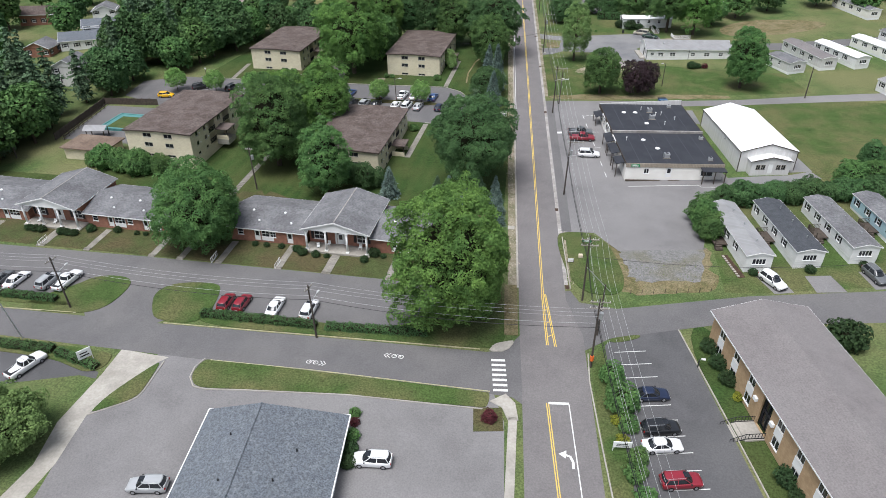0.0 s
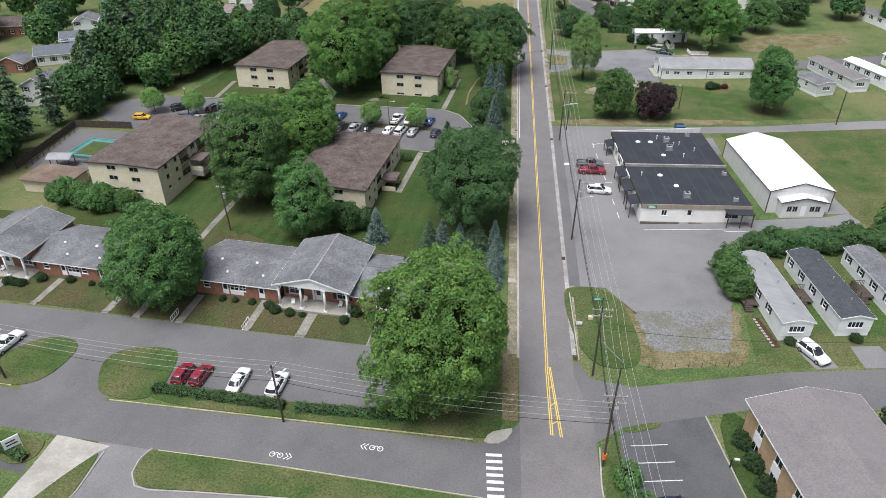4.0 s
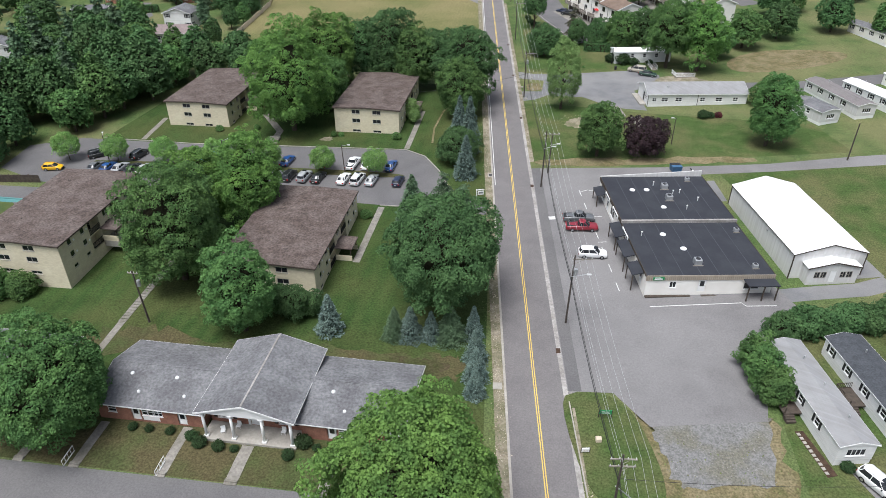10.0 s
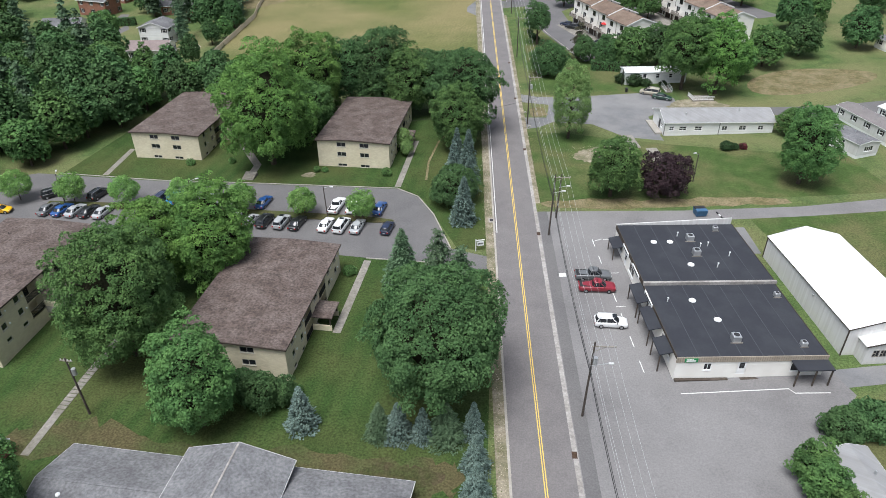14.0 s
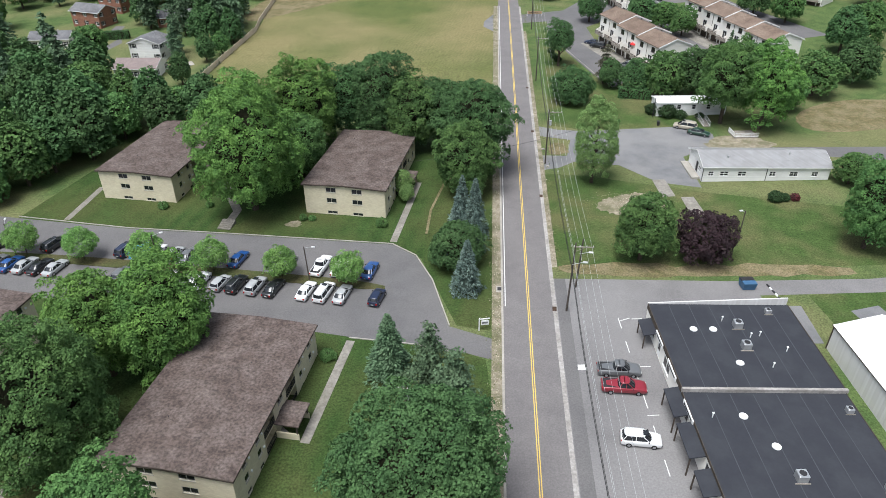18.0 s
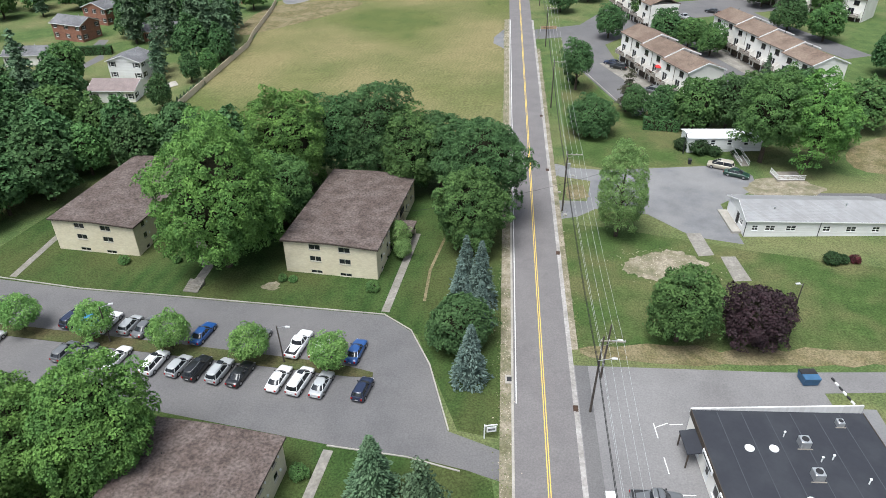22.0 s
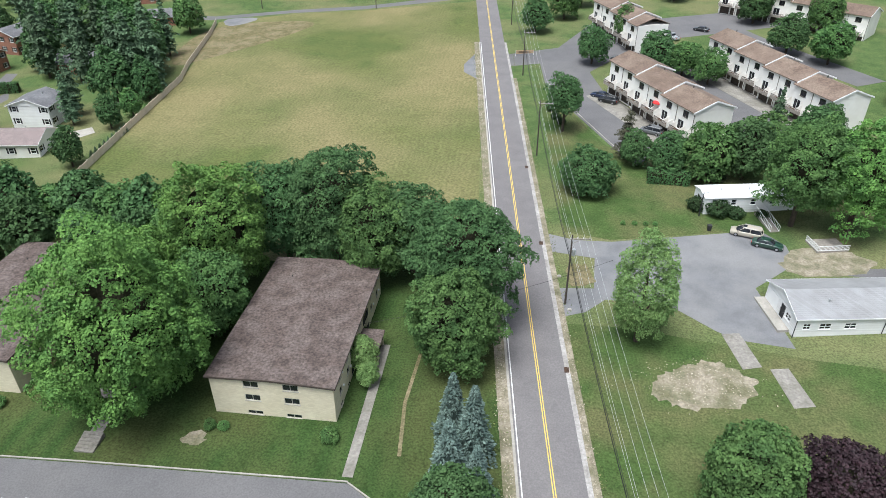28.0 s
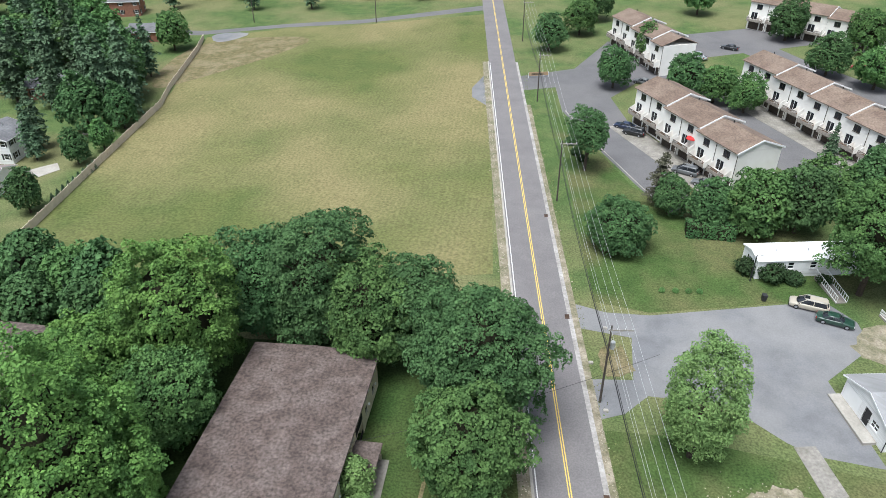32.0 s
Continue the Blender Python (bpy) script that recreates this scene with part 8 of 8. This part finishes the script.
board_sign(10.2, 58.0, 8, 2.0, 0.9, 0.7, "white office sign board on posts among shrubs")
board_sign(-63.3, 61.0, 55, 1.7, 1.5, 0.8, "white parking-lot sign board")
board_sign(5.2, 101.9, 5, 1.5, 0.62, 0.75, "green and white sign on posts in the grass", GREENSIGN, True, 2, WHITE)
board_sign(2.7, 96.2, 10, 0.9, 0.6, 0.3, "small pale board sign in the grass", WHITE, True, 1, RBRICK)
hs = thing("hanging_sign", -16.2, 154.0, 20, "white post with hanging sign by the drive", "sign")
part("post", Shape().box(-0.07, -0.07, -0.3, 0.07, 0.07, 2.2).box(0.07, -0.05, 1.95, 1.5, 0.05, 2.08), WHITE, hs)
part("board", Shape().soft_box(0.25, -0.04, 0.95, 1.4, 0.04, 1.75, 0.02), WHITE, hs)
part("lettering", Shape().box(0.4, -0.055, 1.2, 1.25, -0.042, 1.5), GREYROOF, hs)
ds = board_sign(XC(318) + 8.5, 318.5, 15, 5.0, 0.9, 0.6, "low wooden townhouse sign", TBRICK)
du = thing("dumpster", 22.4, 169.8, -78, "blue steel dumpster beside the shop lot", "dumpster")
part("body", Shape().loft([[(-0.8, -0.9, 0.1), (0.8, -0.9, 0.1), (0.8, 0.9, 0.1), (-0.8, 0.9, 0.1)], [(-1.0, -1.0, 1.2), (1.0, -1.0, 1.2), (1.0, 1.0, 1.2), (-1.0, 1.0, 1.2)]]), BLUEPAINT, du)
part("lid", Shape().soft_box(-1.02, -1.02, 1.2, -0.02, 1.02, 1.3, 0.04), DARK, du)
part("lid", Shape().soft_box(0.02, -1.02, 1.2, 1.02, 1.02, 1.3, 0.04), BLUEPAINT, du)
for i in range(6):
    b = thing("kerb_block", 25.6 + 0.25 * i, 170.6 - 0.75 * i, -70, "short striped concrete bumper block", "bumper block", "bumper blocks")
    part("block", Shape().soft_box(-0.3, -0.12, -0.1, 0.3, 0.12, 0.22, 0.05), WHITE if i % 2 else DARK, b)
wb = thing("wheelie_bin", 14.2, 229.6, 0, "dark plastic refuse bin on the lawn", "bin")
part("body", Shape().loft([[(-0.25, -0.28, 0.05), (0.25, -0.28, 0.05), (0.25, 0.28, 0.05), (-0.25, 0.28, 0.05)], [(-0.32, -0.36, 1.0), (0.32, -0.36, 1.0), (0.32, 0.36, 1.0), (-0.32, 0.36, 1.0)]]), DARK, wb)
part("lid", Shape().soft_box(-0.35, -0.4, 1.0, 0.35, 0.38, 1.08, 0.03), DARK, wb)
pr = thing("parasol", 10.6, 273.4, 0, "red parasol on a townhouse balcony", "parasol", up=2.9)
part("pole", Shape().rod((0, 0, 0), (0, 0, 2.2), 0.03, n=6), WHITE, pr)
part("canopy", Shape().dome(0, 0, 1.9, 1.2, 0.5, 8), REDCLOTH, pr)
for x, y, a in ((-40.6, 93.6, 20), (-39.0, 94.6, 0), (-33.2, 94.4, 0), (-92.8, 93.7, 0), (-96.2, 93.8, 0)):
    ch = thing("porch_chair", x, y, a, "white plastic chair on the motel porch", "chair", "porch chairs", 0.2)
    part("seat", Shape().soft_box(-0.28, -0.28, 0.38, 0.28, 0.28, 0.44, 0.02), WHITE, ch)
    part("backrest", Shape().soft_box(-0.28, 0.24, 0.44, 0.28, 0.3, 0.95, 0.02), WHITE, ch)
    for sx in (-1, 1):
        for sy in (-1, 1):
            part("leg", Shape().box(sx * 0.25 - 0.025, sy * 0.25 - 0.025, 0, sx * 0.25 + 0.025, sy * 0.25 + 0.025, 0.38), WHITE, ch)
bl = thing("bollard_light", 3.5, 257.0, 0, "white bollard at the lane's edge", "bollard")
part("post", Shape().rod((0, 0, -0.2), (0, 0, 1.1), 0.12, n=8), WHITE, bl)
tr = thing("guy_pole", 5.6, 90.6, 0, "fallen pale pole brace beside the utility pole", "pole")
part("pole", Shape().rod((-0.6, -2.6, 5.0), (3.6, -1.4, 0.05), 0.07, n=6), GALV, tr)
for x, y in ((-8.4, 221), (-10.6, 214), (-9.2, 206.0)):
    mk = thing("marker_stone", x, y, 0, "small pale stone at the yard's edge", "stone", "marker stones")
    part("stone", Shape().soft_box(-0.3, -0.22, -0.1, 0.3, 0.22, 0.3, 0.1), CONCRETE, mk)


# ---- fences ----
def fence(line, h, label, material, pitch=2.4, boards=True):
    t = new("fence")
    tagged(t, label, "fence")
    for (x0, y0), (x1, y1) in zip(line, line[1:]):
        d = math.hypot(x1 - x0, y1 - y0)
        n = max(1, round(d / pitch))
        ux, uy = (x1 - x0) / d, (y1 - y0) / d
        for i in range(n):
            a = (x0 + (x1 - x0) * i / n, y0 + (y1 - y0) * i / n)
            b = (x0 + (x1 - x0) * (i + 1) / n, y0 + (y1 - y0) * (i + 1) / n)
            p = part("panel", strip([a, b], 0.08, h - 0.08, h - 0.1) if boards else strip([a, b], 0.06, h - 0.1, 0.14), material, t)
            if not boards:
                for zz in (0.4, 0.75):
                    part("rail", strip([a, b], 0.05, h * zz, 0.12), material, p)
            part("post", strip([(a[0] - ux * 0.08, a[1] - uy * 0.08), (a[0] + ux * 0.08, a[1] + uy * 0.08)], 0.18, h + 0.1, h + 0.3), material, t)


fence([(-104.0, 229), (-106.6, 260), (-109, 292), (-112.2, 303)], 1.7, "long tan panel fence along the meadow", TANFENCE, 2.5)
fence([(-112.2, 303), (-118.4, 332), (-122, 345)], 1.7, "weathered tan panel fence at the meadow's corner", TANFENCE, 2.5)
fence([(-118.5, 128), (-120.5, 150.4), (-105.8, 151.6)], 1.8, "dark weathered board fence round the pool", DARKWOOD, 2.2)
fence([(-116.5, 128.5), (-118.8, 149.4)], 1.1, "dark wooden rail fence by the pool", DARKWOOD, 2.2, False)
fence([(-119, 272), (-111, 275)], 1.4, "grey wooden garden fence", GREYWOOD, 2.2, False)

# ---- pool with deck and shed ----
setting("pool_deck", sheet([(-117.5, 129), (-119.4, 149.6), (-97.5, 149.6), (-98, 128.6)], 0.03), STREET, "grey concrete pool deck", "deck")
pool = thing("pool", -105.6, 139.8, 0, "half-drained pool with turquoise rim and green water", "pool")
part("basin", Shape().loft([[(sx * 6.4, sy * 4.9, z0) for sx, sy in ((-1, -1), (1, -1), (1, 1), (-1, 1))] for z0 in (-0.3, 0.42)] + [[(sx * 6.0, sy * 4.5, z0) for sx, sy in ((-1, -1), (1, -1), (1, 1), (-1, 1))] for z0 in (0.42, 0.3)] + [[(sx * 4.9, sy * 3.4, 0.1) for sx, sy in ((-1, -1), (1, -1), (1, 1), (-1, 1))]], False), POOLPAINT, pool)
part("water", Shape().box(-5.0, -3.5, 0.05, 5.0, 3.5, 0.13), WATER, pool)
for i in range(2):
    part("ladder_rail", Shape().rod((5.2, 2 + 0.6 * i, 0.15), (5.6, 2 + 0.6 * i, 1.2), 0.035, n=6).rod((5.6, 2 + 0.6 * i, 1.2), (6.2, 2 + 0.6 * i, 0.4), 0.035, n=6), GALV, pool)
tb = thing("picnic_shelter", -109.2, 131.0, 12, "open shelter with pale canopy and dark posts beside the pool", "shelter")
for x in (-2, 2):
    for y in (-1.2, 1.2):
        part("post", Shape().box(x - 0.08, y - 0.08, -0.2, x + 0.08, y + 0.08, 2.3), DARKWOOD, tb)
for sg in (-1, 1):
    part("canopy", Shape().loft([[(x, sg * 1.9, 2.3), (x, 0, 3.0), (x, 0, 3.06), (x, sg * 1.9, 2.36)] for x in (-2.6, 2.6)]), METALROOF, tb, "pale grey canopy sheet")
sh = thing("pool_shed", -104.4, 122.8, 0, "yellow brick shed with flat rusty-brown roof", "shed")
for sd in "SENW":
    wall_part(sh, sd, 10.0, 6.6, -1.0, 2.5, [], YBRICK)
part("roof", Shape().soft_box(-5.6, -3.9, 2.5, 5.6, 3.9, 2.75, 0.06), REDROOF, sh, "flat rusty-brown roof")
part("door", Shape().soft_box(2.0, -3.36, -0.2, 3.0, -3.3, 1.9, 0.02), DARKWOOD, sh)


# ---- loose ground cover ----
def scatter(name, pts, size, material, label, flat=0.4):
    """Small irregular clumps, one object of uncountable stuff."""
    n = len(pts)
    p = np.array([(x, y, G(x, y) + 0.03) for x, y in pts])
    nn = rng.normal(0, flat, (n, 3)) + np.array([0, 0, 1.0])
    o = tagged(new(name, leaf_mesh(name, p, nn, size, material, [])), label, "ground cover", kind="stuff")
    return o


def along_edge(y0, y1, off, spread, n):
    y = rng.uniform(y0, y1, n)
    return [(XC(b) + off + rng.normal(0, spread), b) for b in y]


STONE = mat("pale_stones", (0.5, 0.44, 0.35), (0.36, 0.31, 0.24), 2.0, 0.9, 0.2, island=0.3)
WEED = mat("weeds", (0.1, 0.14, 0.045), (0.13, 0.13, 0.05), 1.0, 0.9, 0.0, island=0.3)
scatter("loose_stones", along_edge(92, 320, -4.7, 0.5, 3200) + [(6.6 + 3.6 * rng.normal(), 193.2 + 1.8 * rng.normal()) for _ in range(420)] + along_edge(171, 205, 4.6, 0.3, 260) + along_edge(228, 300, 4.6, 0.35, 420) + along_edge(90, 106, 4.7, 0.3, 160), 0.17, STONE, "loose pale stones along the road's verge")
scatter("weeds", along_edge(90, 330, -5.4, 0.5, 1500) + along_edge(170, 320, 5.3, 0.4, 900) + [(rng.uniform(10, 27), rng.uniform(89, 100)) for _ in range(160)], 0.24, WEED, "weeds and grass tufts along the verges")
scatter("gravel", [(rng.uniform(11.8, 23.6), rng.uniform(94.5, 102)) for _ in range(1500)], 0.09, mat("gravel_stones", (0.27, 0.265, 0.26), (0.2, 0.195, 0.19), 1.0, 0.95, 0.0, island=0.35), "loose gravel on the empty lot", 0.3)


# row of short stakes at the south edge of the gravel
for i in range(8):
    st = thing("stake", 12.2 + 1.75 * i, 89.2 + 0.36 * i, 0, "short dark wooden stake in dry grass", "stake", "stakes at the empty lot")
    part("post", Shape().rod((0, 0, -0.3), (0.04, 0.02, 0.8), 0.05, 0.04, 6), DARKWOOD, st)
bx = thing("utility_box", 4.3, 98.2, 10, "small tan utility box in the grass", "utility box")
part("body", Shape().soft_box(-0.35, -0.3, -0.1, 0.35, 0.3, 0.6, 0.05), TANFENCE, bx)
# planting bed with stepping slabs beside the first mobile home
setting("planting_bed", sheet([(27.4, 102.6), (28.4, 102.8), (30.4, 96.6), (29.2, 96.2)], 0.03), SOIL, "narrow mulch bed with stepping slabs", "planting bed")
for i in range(10):
    sl = thing("stepping_slab", 27.75 + 0.17 * i, 102.2 - 0.6 * i, 15, "small square concrete slab in mulch", "paving slab", "stepping slabs")
    part("slab", Shape().soft_box(-0.2, -0.2, -0.05, 0.2, 0.2, 0.09, 0.02), CONCRETE, sl)
